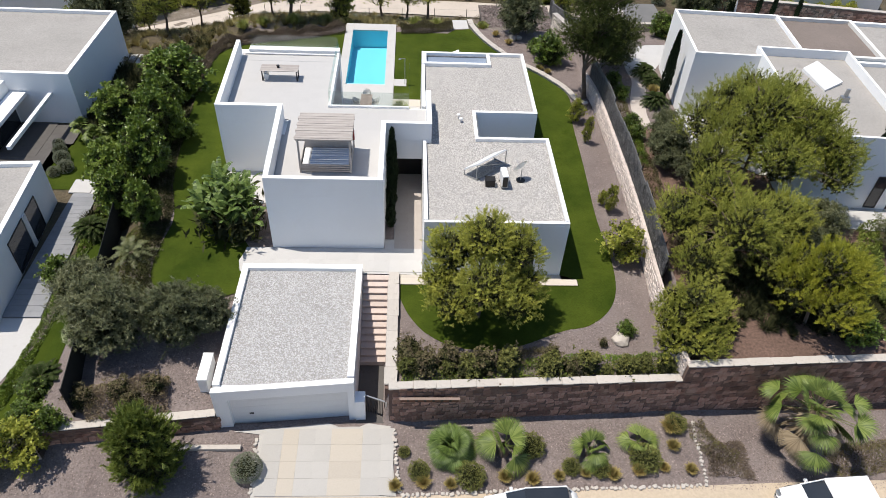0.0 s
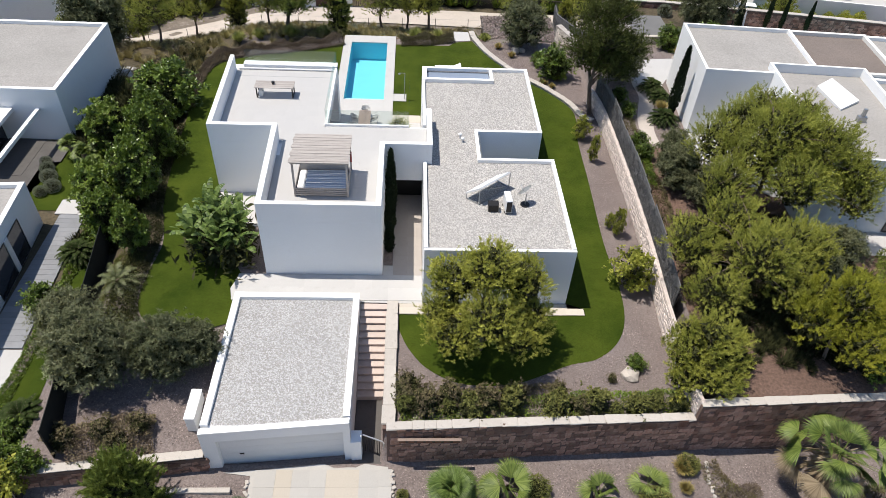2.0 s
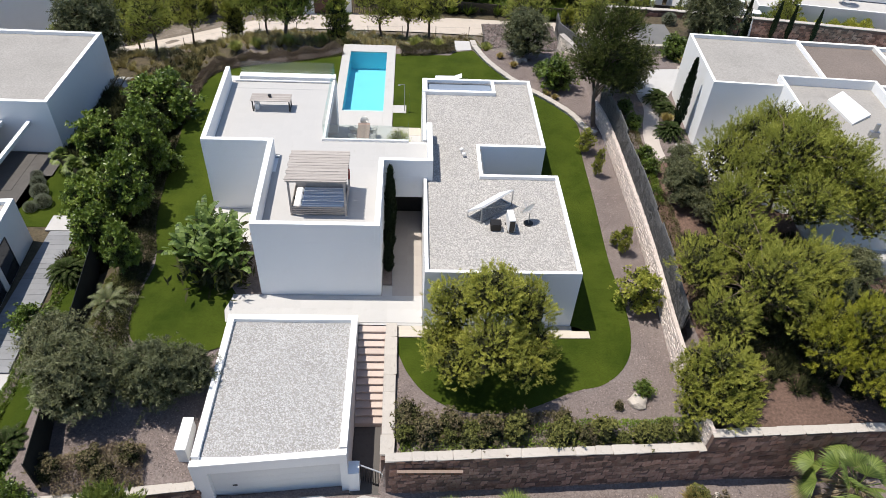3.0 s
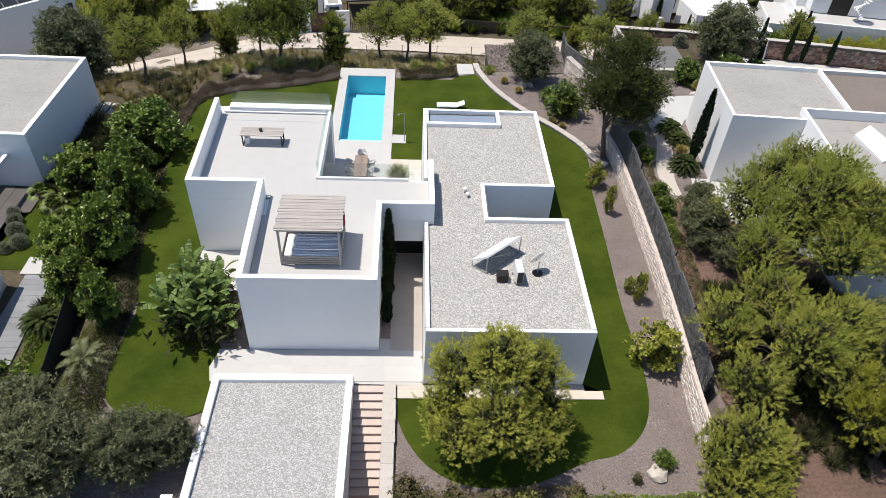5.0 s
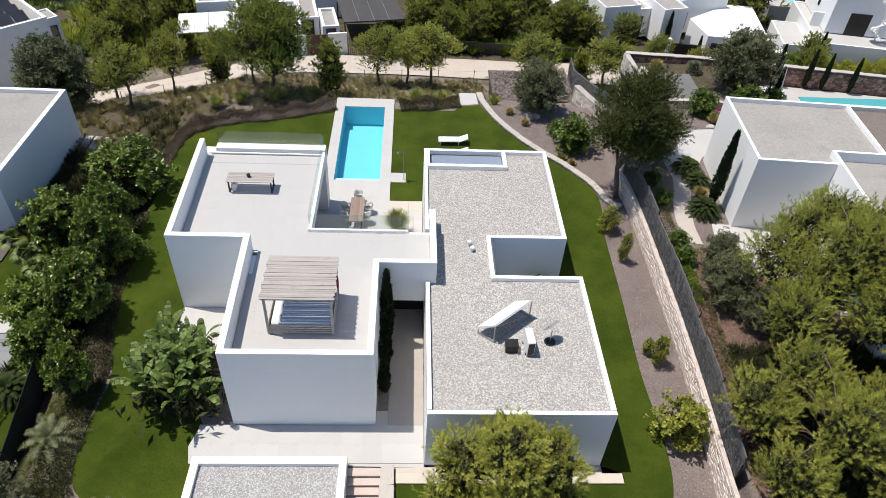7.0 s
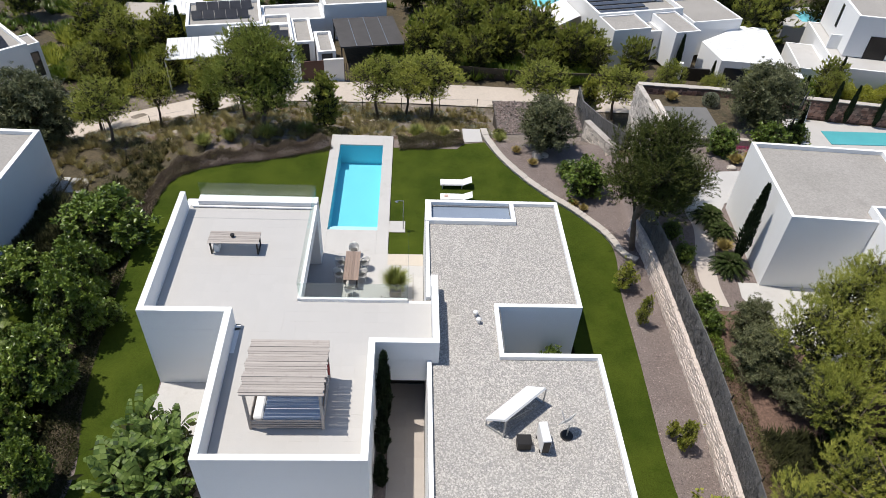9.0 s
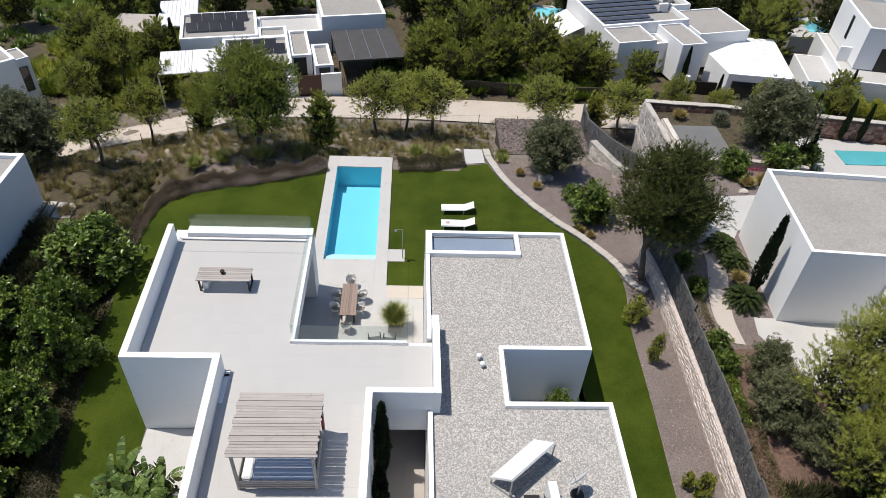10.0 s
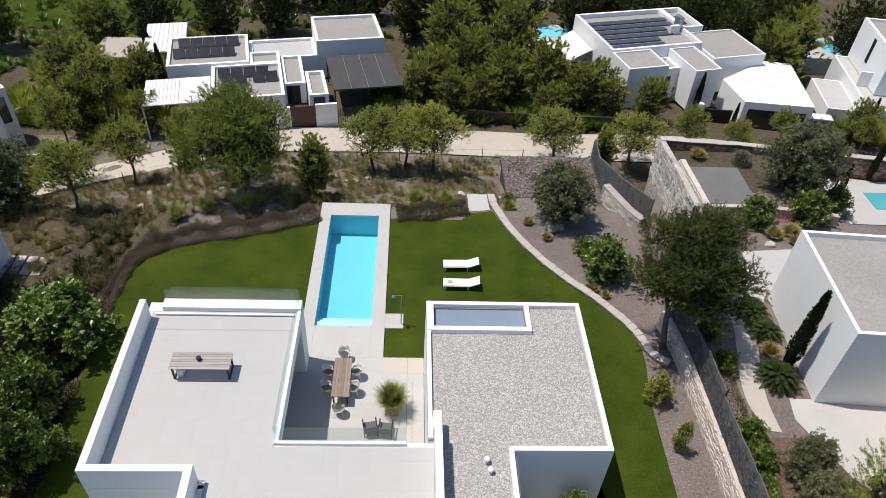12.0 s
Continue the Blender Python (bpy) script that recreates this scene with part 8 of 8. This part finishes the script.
def rock(name, x, y, r, seed, label, z=None, squash=0.65):
    rng = np.random.default_rng(seed)
    bm = bmesh.new()
    bmesh.ops.create_icosphere(bm, subdivisions=2, radius=r)
    for v in bm.verts:
        k = 1 + 0.28 * noise.noise(v.co * (1.6 / r) + Vector((seed, 0, 0)))
        v.co = Vector((v.co.x * k * 1.2, v.co.y * k, v.co.z * k * squash))
    ob = part(name, bm, ROCK)
    ob.matrix_basis = pose(x, y, (gz(x, y) if z is None else z) + r * 0.25, 0, 0, seed * 37)
    return tagged(ob, label, "rock")


rock("boulder", 12.4, 22.7, 0.42, 1, "pale rounded boulder on the mulch")
rock("boulder", 10.4, 57.0, 0.42, 2, "pale boulder on the mulch by the kerb")
rock("boulder", 10.9, 57.0, 0.3, 3, "pale boulder on the mulch by the kerb")
rock("boulder", 7.9, 61.3, 0.35, 4, "pale boulder on the slope")
rock("boulder", 23.4, 54.6, 0.3, 5, "pale boulder beside dry grass")
for i in range(26):
    rng_ = np.random.default_rng(300 + i)
    rx_, ry_ = rng_.uniform(-24, 7), rng_.uniform(60.5, 69)
    if off_lane(rx_, ry_):
        rock("rock", rx_, ry_, rng_.uniform(0.12, 0.32), 10 + i, "weathered pale rock on the dry slope")

# ---- parked cars ----
def car(name, label, x, y, length, width, height, rz, glassy_roof):
    """A parked car: shaped body, glasshouse, wheels and lights; its nose points to -x."""
    root = thing(name, x, y, -2.4, label, "car", rz=rz)
    L, Wd = length / 2, width / 2
    bm = bmesh.new()
    # stations along the car: x, half width, sill height, shoulder height
    st = [(-L, 0.72, 0.35, 0.62), (-L + 0.25, 0.9, 0.24, 0.80), (-L + 1.1, 0.97, 0.22, 0.95), (-0.1 * L, 1.0, 0.22, 1.0), (0.5 * L, 1.0, 0.22, 1.02), (L - 0.25, 0.95, 0.26, 1.0), (L, 0.85, 0.38, 0.86)]
    rings = []
    for sx, hw, z0, z1 in st:
        hw *= Wd
        rings.append([bm.verts.new((sx, s * hw * k, z)) for s, k, z in ((-1, 0.92, z0), (-1, 1.0, z0 + 0.25), (-1, 0.97, z1 - 0.12), (-1, 0.86, z1), (1, 0.86, z1), (1, 0.97, z1 - 0.12), (1, 1.0, z0 + 0.25), (1, 0.92, z0))])
    for a, b in zip(rings, rings[1:]):
        for i in range(8):
            bm.faces.new((a[i], a[(i + 1) % 8], b[(i + 1) % 8], b[i]))
    bm.faces.new(rings[0])
    bm.faces.new(rings[-1][::-1])
    bmesh.ops.recalc_face_normals(bm, faces=bm.faces[:])
    part("body", bm, CAR_WHITE, root, smooth=True)
    bm = bmesh.new()
    lo = [(-L + 1.15, 0.84), (-0.05 * L, 0.86), (L - 0.3, 0.84)]
    hi = [(-L + 1.95, 0.66), (0.05 * L, 0.70), (L - 0.6, 0.66)]
    low = [bm.verts.new((a, s * w * Wd, 0.93 if a < 0 else 0.99)) for s in (-1, 1) for a, w in lo]
    top = [bm.verts.new((a, s * w * Wd, height - 0.04)) for s in (-1, 1) for a, w in hi]
    for k in (0, 1):
        bm.faces.new((low[k], low[k + 1], top[k + 1], top[k]))
        bm.faces.new((low[3 + k + 1], low[3 + k], top[3 + k], top[3 + k + 1]))
    bm.faces.new((low[3], low[0], top[0], top[3]))
    bm.faces.new((low[2], low[5], top[5], top[2]))
    part("glasshouse", bm, DARK_GLASS, root, "dark tinted windows")
    bm = bmesh.new()
    prism(bm, [(-L + 1.92, -0.67 * Wd), (L - 0.58, -0.67 * Wd), (L - 0.58, 0.67 * Wd), (-L + 1.92, 0.67 * Wd)], height - 0.04, lambda px, py: height - 0.005 - 0.02 * abs(py))
    bmesh.ops.bevel(bm, geom=bm.edges[:], offset=0.03, segments=2, affect="EDGES")
    part("roof", bm, DARK_GLASS if glassy_roof else CAR_WHITE, root, "black glass roof" if glassy_roof else "")
    for s in (-1, 1):
        bm = bmesh.new()
        beam(bm, (-L + 1.12, s * 0.85 * Wd, 0.95), (-L + 1.95, s * 0.68 * Wd, height - 0.03), 0.06, 0.05)
        part("pillar", bm, CAR_WHITE, root)
        bm = bmesh.new()
        beam(bm, (L - 0.3, s * 0.85 * Wd, 1.0), (L - 0.6, s * 0.68 * Wd, height - 0.03), 0.16, 0.05)
        part("pillar", bm, CAR_WHITE, root)
        bm = bmesh.new()
        beam(bm, (-L + 1.95, s * 0.69 * Wd, height - 0.02), (L - 0.6, s * 0.69 * Wd, height - 0.02), 0.06, 0.06)
        part("roof_rail", bm, CAR_WHITE, root)
        part("wing_mirror", boxes((-L + 1.35, s * Wd * 0.98 - 0.1, 0.95, -L + 1.5, s * Wd * 0.98 + 0.1, 1.1), bevel=0.03), CAR_WHITE, root)
        part("headlight", boxes((-L + 0.02, s * Wd * 0.62 - 0.15, 0.6, -L + 0.25, s * Wd * 0.62 + 0.15, 0.74), bevel=0.03), GREY_METAL, root)
        for wx in (-L + 0.85, L - 0.85):
            bm = bmesh.new()
            rod(bm, (wx, s * (Wd - 0.2), 0.33), (wx, s * (Wd + 0.01), 0.33), 0.33, n=18)
            wheel = part("wheel", bm, RUBBER, root)
            bm = bmesh.new()
            rod(bm, (wx, s * (Wd - 0.02), 0.33), (wx, s * (Wd + 0.02), 0.33), 0.22, n=14)
            part("rim", bm, GREY_METAL, wheel)
    return root


car("parked_car", "white parked car with a black glass roof", 6.9, 14.4, 4.4, 1.85, 1.6, 2, True)
car("parked_car", "white parked car with dark windscreen", 20.7, 14.75, 4.6, 1.85, 1.62, 3, False)

# low fittings by the street
box = thing("meter_cabinet", -16.2, 17.9, -2.2, "dark timber service cabinet set in the low wall", "cabinet")
piece(box, "body", DARK_WOOD, (-16.6, 17.35, -2.25, -15.3, 17.8, -1.15))
for k in range(5):
    piece(box, "door_slat", GREY_WOOD, (-16.55 + k * 0.25, 17.31, -2.2, -16.33 + k * 0.25, 17.348, -1.2))
bench = thing("stone_kerb", -8.8, 18.2, -2.3, "long pale concrete kerb block beside the driveway", "kerb")
piece(bench, "block", COPING, (-10.6, 17.75, -2.4, -6.4, 18.0, -2.05), bevel=0.015)
post_rows = [(-24, 66.3), (-20.5, 67.2), (-17, 68.3), (-13.5, 69.2), (-10, 70.0), (-6.5, 70.8), (-3, 71.4), (0.5, 72.0), (4, 72.4), (7.5, 72.7), (11, 72.9), (14.5, 73.0)]
fp = thing("wire_fence", -5, 70.5, -4.6, "thin wire fence on metal posts along the lane", "fence")
for (xa, ya), (xb, yb) in zip(post_rows, post_rows[1:]):
    bm = bmesh.new()
    rod(bm, (xa, ya, gz(xa, ya) - 0.1), (xa, ya, gz(xa, ya) + 1.3), 0.03, n=6)
    fixed(part("post", bm, DARK_METAL, fp), fp)
    for h in (0.5, 1.2):
        bm = bmesh.new()
        rod(bm, (xa, ya, gz(xa, ya) + h), (xb, yb, gz(xb, yb) + h), 0.006, n=4)
        fixed(part("wire", bm, GREY_METAL, fp), fp)
pg = thing("swing_frame", 30.8, 61.4, 0.78, "dark metal swing frame on the pool terrace", "frame")
for (a, b) in (((29.9, 60.2, 0.78), (29.9, 60.2, 2.6)), ((31.9, 63.0, 0.78), (31.9, 63.0, 2.6)), ((29.9, 60.2, 2.6), (31.9, 63.0, 2.6))):
    bm = bmesh.new()
    beam(bm, a, b, 0.08, 0.08)
    fixed(part("bar", bm, DARK_METAL, pg), pg)

parasol = thing("parasol", 31.7, 61.9, -0.55, "closed pale parasol on a pole beside the pool", "parasol")
bm = bmesh.new()
rod(bm, (31.7, 61.9, -0.55), (31.7, 61.9, 2.3), 0.03, n=8)
fixed(part("pole", bm, GREY_METAL, parasol), parasol)
bm = bmesh.new()
rod(bm, (31.7, 61.9, 0.4), (31.7, 61.9, 1.0), 0.2, 0.16, 10)
rod(bm, (31.7, 61.9, 1.0), (31.7, 61.9, 2.25), 0.16, 0.03, 10)
fixed(part("canopy", bm, CUSHION_WHITE, parasol, "folded pale cloth"), parasol)
cabin = thing("meter_cabin", 41.2, 81.4, -7.3, "small white cabin with two dark doors by the lane", "cabin", rz=-8)
part("body", boxes((-1.1, -0.4, 0.0, 1.1, 0.5, 2.0)), WHITE, cabin)
part("roof", boxes((-1.2, -0.5, 2.002, 1.2, 0.6, 2.12), bevel=0.01), WHITE, cabin)
for x in (-0.95, 0.07):
    part("door", boxes((x, -0.44, 0.1, x + 0.88, -0.402, 1.8)), DARK_METAL, cabin)

# ---- pieces: tiles, slabs, stones ----
def shared_block(name, material, seed, jag=0.0, bevel=0.06):
    """A unit block with worn edges, to be scaled to each piece."""
    rng = np.random.default_rng(seed)
    bm = bmesh.new()
    block(bm, -0.5, -0.5, -0.5, 0.5, 0.5, 0.5)
    for v in bm.verts:
        v.co += Vector(rng.uniform(-jag, jag, 3))
    if bevel:
        bmesh.ops.bevel(bm, geom=bm.edges[:], offset=bevel, segments=1, affect="EDGES")
    me = bpy.data.meshes.new(name)
    bm.normal_update()
    bm.to_mesh(me)
    bm.free()
    me.materials.append(material)
    return me


def lay(name, me, parent, x, y, z, sx, sy, sz, rz=0.0, root=None):
    ob = new(name, me)
    ob.parent = parent
    ob.matrix_basis = pose(x, y, z, 0, 0, rz) @ Matrix.Diagonal((sx, sy, sz, 1))
    if root and parent is root:
        ob.matrix_parent_inverse = root.matrix_basis.inverted()
    return ob


tile_me = shared_block("tile", TILE, 1, 0, 0.0)
tfloor = fixed(part("terrace_floor", boxes((-10.38, 38.5, 3.783, -3.80, 45.65, 3.828)), GROUT, villa, "pale tiled roof terrace floor"), villa)
tfloor_b = fixed(part("terrace_floor", boxes((-6.26, 29.81, 3.783, -0.29, 35.39, 3.828)), GROUT, villa, "pale tiled roof terrace floor"), villa)
tfloor_c = fixed(part("terrace_floor", boxes((-6.07, 35.39, 3.783, 2.43, 38.5, 3.828)), GROUT, villa, "pale tiled roof terrace floor"), villa)
tfloor_d = fixed(part("terrace_floor", boxes((-10.06, 37.06, 3.783, -6.07, 38.5, 3.828)), GROUT, villa, "pale tiled roof terrace floor"), villa)


def tiles(x0, y0, x1, y1, s=0.6, parent=None, root=None, z=3.84, me=tile_me, name="tile", t=0.02, gap=0.0012):
    nx_, ny_ = max(1, round((x1 - x0) / s)), max(1, round((y1 - y0) / s))
    sx, sy = (x1 - x0) / nx_, (y1 - y0) / ny_
    for i in range(nx_):
        for j in range(ny_):
            lay(name, me, parent, x0 + (i + 0.5) * sx, y0 + (j + 0.5) * sy, z, sx - gap, sy - gap, t, root=root)


tiles(-6.07, 29.81, -0.29, 35.39, parent=tfloor_b)
tiles(-6.07, 35.39, 2.43, 38.5, parent=tfloor_c)
tiles(-10.06, 37.06, -6.07, 38.5, parent=tfloor_d)
tiles(-10.06, 38.5, -3.80, 45.64, parent=tfloor)

# forecourt and patio slabs
pave_me = shared_block("slab", PALE_PAVING, 2, 0, 0.001)


def pave(x0, y0, x1, y1, s, name="slab", me=pave_me, z=0.04, parent=None):
    tiles(x0, y0, x1, y1, s, parent, None, z, me, name, 0.03, 0.0015)


front_pave = bpy.data.objects["front_paving"]
pave(-7.85, 27.58, 2.18, 29.5, 0.95, parent=front_pave)
passage_me = shared_block("slab", PASSAGE, 6, 0, 0.001)
pave(0.58, 29.5, 2.18, 36.75, 0.8, me=passage_me, parent=front_pave)
pave(-4.28, 38.75, 2.18, 46.2, 0.95, parent=bpy.data.objects["patio_base"])
stone_me = shared_block("slab", STONE_PAVING, 3, 0, 0.004)
pave(0.15, 45.2, 2.2, 46.18, 0.95, me=stone_me, z=0.05, parent=bpy.data.objects["patio_base"])
pave(0.97, 26.64, 10.84, 27.10, 0.95, me=stone_me, z=0.045, parent=bpy.data.objects["wing_paving"])

# driveway slabs in grey and sand-coloured columns
drive = bpy.data.objects["driveway"]
sand_me, grey_me = shared_block("drive_slab", DRIVE_SLAB, 4, 0, 0.005), shared_block("drive_slab", DRIVE_GREY, 5, 0, 0.005)
for i, w in enumerate((0.95, 0.75, 0.8, 0.75, 1.5, 0.9, 0.6)):
    x = -5.45 + sum((0.95, 0.75, 0.8, 0.75, 1.5, 0.9, 0.6)[:i])
    for j in range(4):
        y = 15.55 + j * 0.83
        ob = lay("drive_slab", sand_me if i in (1, 4) else grey_me, drive, x + w / 2, y + 0.415, gz(x + w / 2, y + 0.415) + 0.07, w - 0.002, 0.828, 0.05)
        ob.rotation_euler.x = math.atan2(gz(x, y + 0.6) - gz(x, y), 0.6)

# stone facing of the street walls
stone_mes = [shared_block("stone", STONE, 20 + k, 0.15, 0.10) for k in range(8)]


def face_stones(parent, line, z0, ztop, seed, limit=300, name="stone", mes=stone_mes, material=STONE, side=-1, half=0.2, h=(0.18, 0.36), w=(0.2, 0.52), batter=0.0, deep=0.14):
    """Rubble stones set proud of one face of a wall; those past the limit are joined."""
    rng = np.random.default_rng(seed)
    pts = np.array(line)
    seg = np.linalg.norm(np.diff(pts, axis=0), axis=1)
    cum = np.concatenate([[0], np.cumsum(seg)])
    rest_v, rest_f, made = [], [], 0
    z = z0
    zmax = max(ztop(p[0], p[1]) for p in line)
    while z < zmax - 0.08:
        hh = rng.uniform(*h)
        s = -rng.uniform(0, 0.3)
        while s < cum[-1]:
            ww = rng.uniform(*w)
            c = min(max(s + ww / 2, 0.02), cum[-1] - 0.02)
            k = min(int(np.searchsorted(cum, c)) - 1, len(seg) - 1)
            t = (c - cum[k]) / seg[k]
            p = pts[k] + (pts[k + 1] - pts[k]) * t
            d = (pts[k + 1] - pts[k]) / seg[k]
            nrm_ = np.array([-d[1], d[0]]) * side
            top = ztop(p[0], p[1])
            q = p + nrm_ * (half - 0.05 + rng.uniform(-0.008, 0.014) + batter * min(max((top - z - hh / 2) / max(top, 0.3), 0), 1))
            lean = -side * math.degrees(math.atan2(batter, max(top, 0.3)))
            if z + hh < top + 0.05 and c > ww * 0.45:
                ang = math.degrees(math.atan2(d[1], d[0]))
                m = pose(q[0], q[1], z + hh / 2 + rng.uniform(-0.06, 0.06), lean + rng.uniform(-4, 4), rng.uniform(-9, 9), ang) @ Matrix.Diagonal((ww * rng.uniform(0.9, 1.1), deep * rng.uniform(0.9, 1.2), hh * rng.uniform(0.75, 1.35), 1))
                if made < limit:
                    ob = new(name, mes[int(rng.integers(8))])
                    ob.parent = parent
                    ob.matrix_basis = m
                    made += 1
                else:
                    me = mes[int(rng.integers(8))]
                    co = np.empty(len(me.vertices) * 3, np.float32)
                    me.vertices.foreach_get("co", co)
                    co = np.c_[co.reshape(-1, 3), np.ones(len(me.vertices))] @ np.array(m).T[:, :3]
                    base = len(rest_v)
                    rest_v += co.tolist()
                    rest_f += [tuple(base + i for i in f.vertices) for f in me.polygons]
            s += ww
        z += hh
    if rest_v:
        me = bpy.data.meshes.new("stone_rest")
        me.from_pydata(rest_v, [], rest_f)
        me.update()
        tagged(part_of("stone_facing", me, material, parent), kind="stuff")


face_stones(retaining, WALL_R, -2.25, lambda x, y: wall_top(x) - 0.1, 1)
face_stones(retaining_far, WALL_R2, -2.25, lambda x, y: 1.36, 2, 200)
face_stones(retaining_low, WALL_L, -2.45, lambda x, y: -1.1, 3, 160)
pale_mes = [shared_block("stone", BLEACHED, 40 + k, 0.10, 0.09) for k in range(8)]
warm_mes = [shared_block("stone", WARM_STONE, 50 + k, 0.12, 0.09) for k in range(8)]
face_stones(boundary, rw_line, 0.0, lambda x, y: rw_top(x, y) - 0.1, 4, 300, mes=warm_mes, material=WARM_STONE, side=1, half=0.135, h=(0.11, 0.22), w=(0.12, 0.34), batter=0.06, deep=0.11)

for k, g in enumerate(gw[:2]):
    ln = ([(19.55, 57.4), (19.75, 62.0), (19.8, 66.2)], [(20.55, 58.2), (20.4, 63.3)])[k]
    face_stones(g, ln, -2.0 if k == 0 else 0.3, (lambda x, y: 1.75 - 0.075 * (y - 57.4)) if k == 0 else (lambda x, y: 1.3), 14 + k, 120, mes=pale_mes, material=BLEACHED, side=1, half=0.2, h=(0.18, 0.36), w=(0.22, 0.55))
face_stones(gw[2], [(19.7, 66.3), (25.3, 65.9), (36, 64.3), (48, 62.2)], -0.6, lambda x, y: 1.0, 17, 60, mes=stone_mes, side=-1, half=0.22, h=(0.2, 0.3))
face_stones(gw_round, [(14.6, 60.9), (15.6, 58.2), (16.2, 57.2)], -0.6, lambda x, y: 0.7, 18, 60, mes=pale_mes, material=BLEACHED, side=-1, half=0.25, h=(0.18, 0.3))

# copings: single slabs along the wall heads
cope_mes = [shared_block("coping_stone", COPING, 60 + k, 0.05, 0.03) for k in range(6)]


def copings(parent, line, top, wide, seed, length=(0.5, 1.3), thick=0.07, name="coping_stone", root=None):
    rng = np.random.default_rng(seed)
    pts = np.array(line)
    seg = np.linalg.norm(np.diff(pts, axis=0), axis=1)
    cum = np.concatenate([[0], np.cumsum(seg)])
    s = 0.0
    while s < cum[-1] - 0.1:
        ln = min(rng.uniform(*length), cum[-1] - s)
        c = s + ln / 2
        k = min(int(np.searchsorted(cum, c)) - 1, len(seg) - 1)
        p = pts[k] + (pts[k + 1] - pts[k]) * ((c - cum[k]) / seg[k])
        d = pts[k + 1] - pts[k]
        lay(name, cope_mes[int(rng.integers(6))], parent, p[0], p[1], top(p[0], p[1]) - thick / 2 + rng.uniform(0, 0.012), ln - 0.012, wide * rng.uniform(0.95, 1.06), thick, math.degrees(math.atan2(d[1], d[0])), root)
        s += ln


copings(retaining, WALL_R, lambda x, y: wall_top(x), 0.44, 5)
copings(retaining_far, WALL_R2, lambda x, y: 1.48, 0.42, 6)
copings(retaining_low, WALL_L, lambda x, y: -0.98, 0.42, 7)
copings(gw[2], [(19.7, 66.3), (25.3, 65.9), (36, 64.3), (48, 62.2)], lambda x, y: 1.14, 0.5, 10)
copings(stair_wall, [(0.62, 19.75), (0.62, 27.35)], lambda x, y: 0.28, 0.58, 8, (0.9, 1.3))
copings(kerb_wall, kerb_line, lambda x, y: 0.24, 0.46, 9, (0.3, 0.5), 0.10)

# rows of small white stones that edge the street beds
edge = thing("stone_edging", 4, 16, -2.3, "rows of small pale stones edging the beds", "edging")
edge_me = [shared_block("edge_stone", COPING, 80 + k, 0.16, 0.14) for k in range(5)]
rng_e = np.random.default_rng(77)
for (xa, ya), (xb, yb), n in (((0.78, 18.9), (1.12, 15.6), 17), ((1.15, 15.55), (15.6, 15.95), 64), ((15.6, 16.0), (15.75, 19.3), 16), ((-5.75, 18.4), (-5.6, 15.6), 13)):
    for i in range(n):
        t = (i + 0.5) / n
        x, y = xa + (xb - xa) * t + rng_e.normal() * 0.03, ya + (yb - ya) * t + rng_e.normal() * 0.03
        s = rng_e.uniform(0.13, 0.22)
        lay("edge_stone", edge_me[i % 5], edge, x, y, gz(x, y) + 0.04, s, s * 0.8, s * 0.8, rng_e.uniform(0, 180), edge)
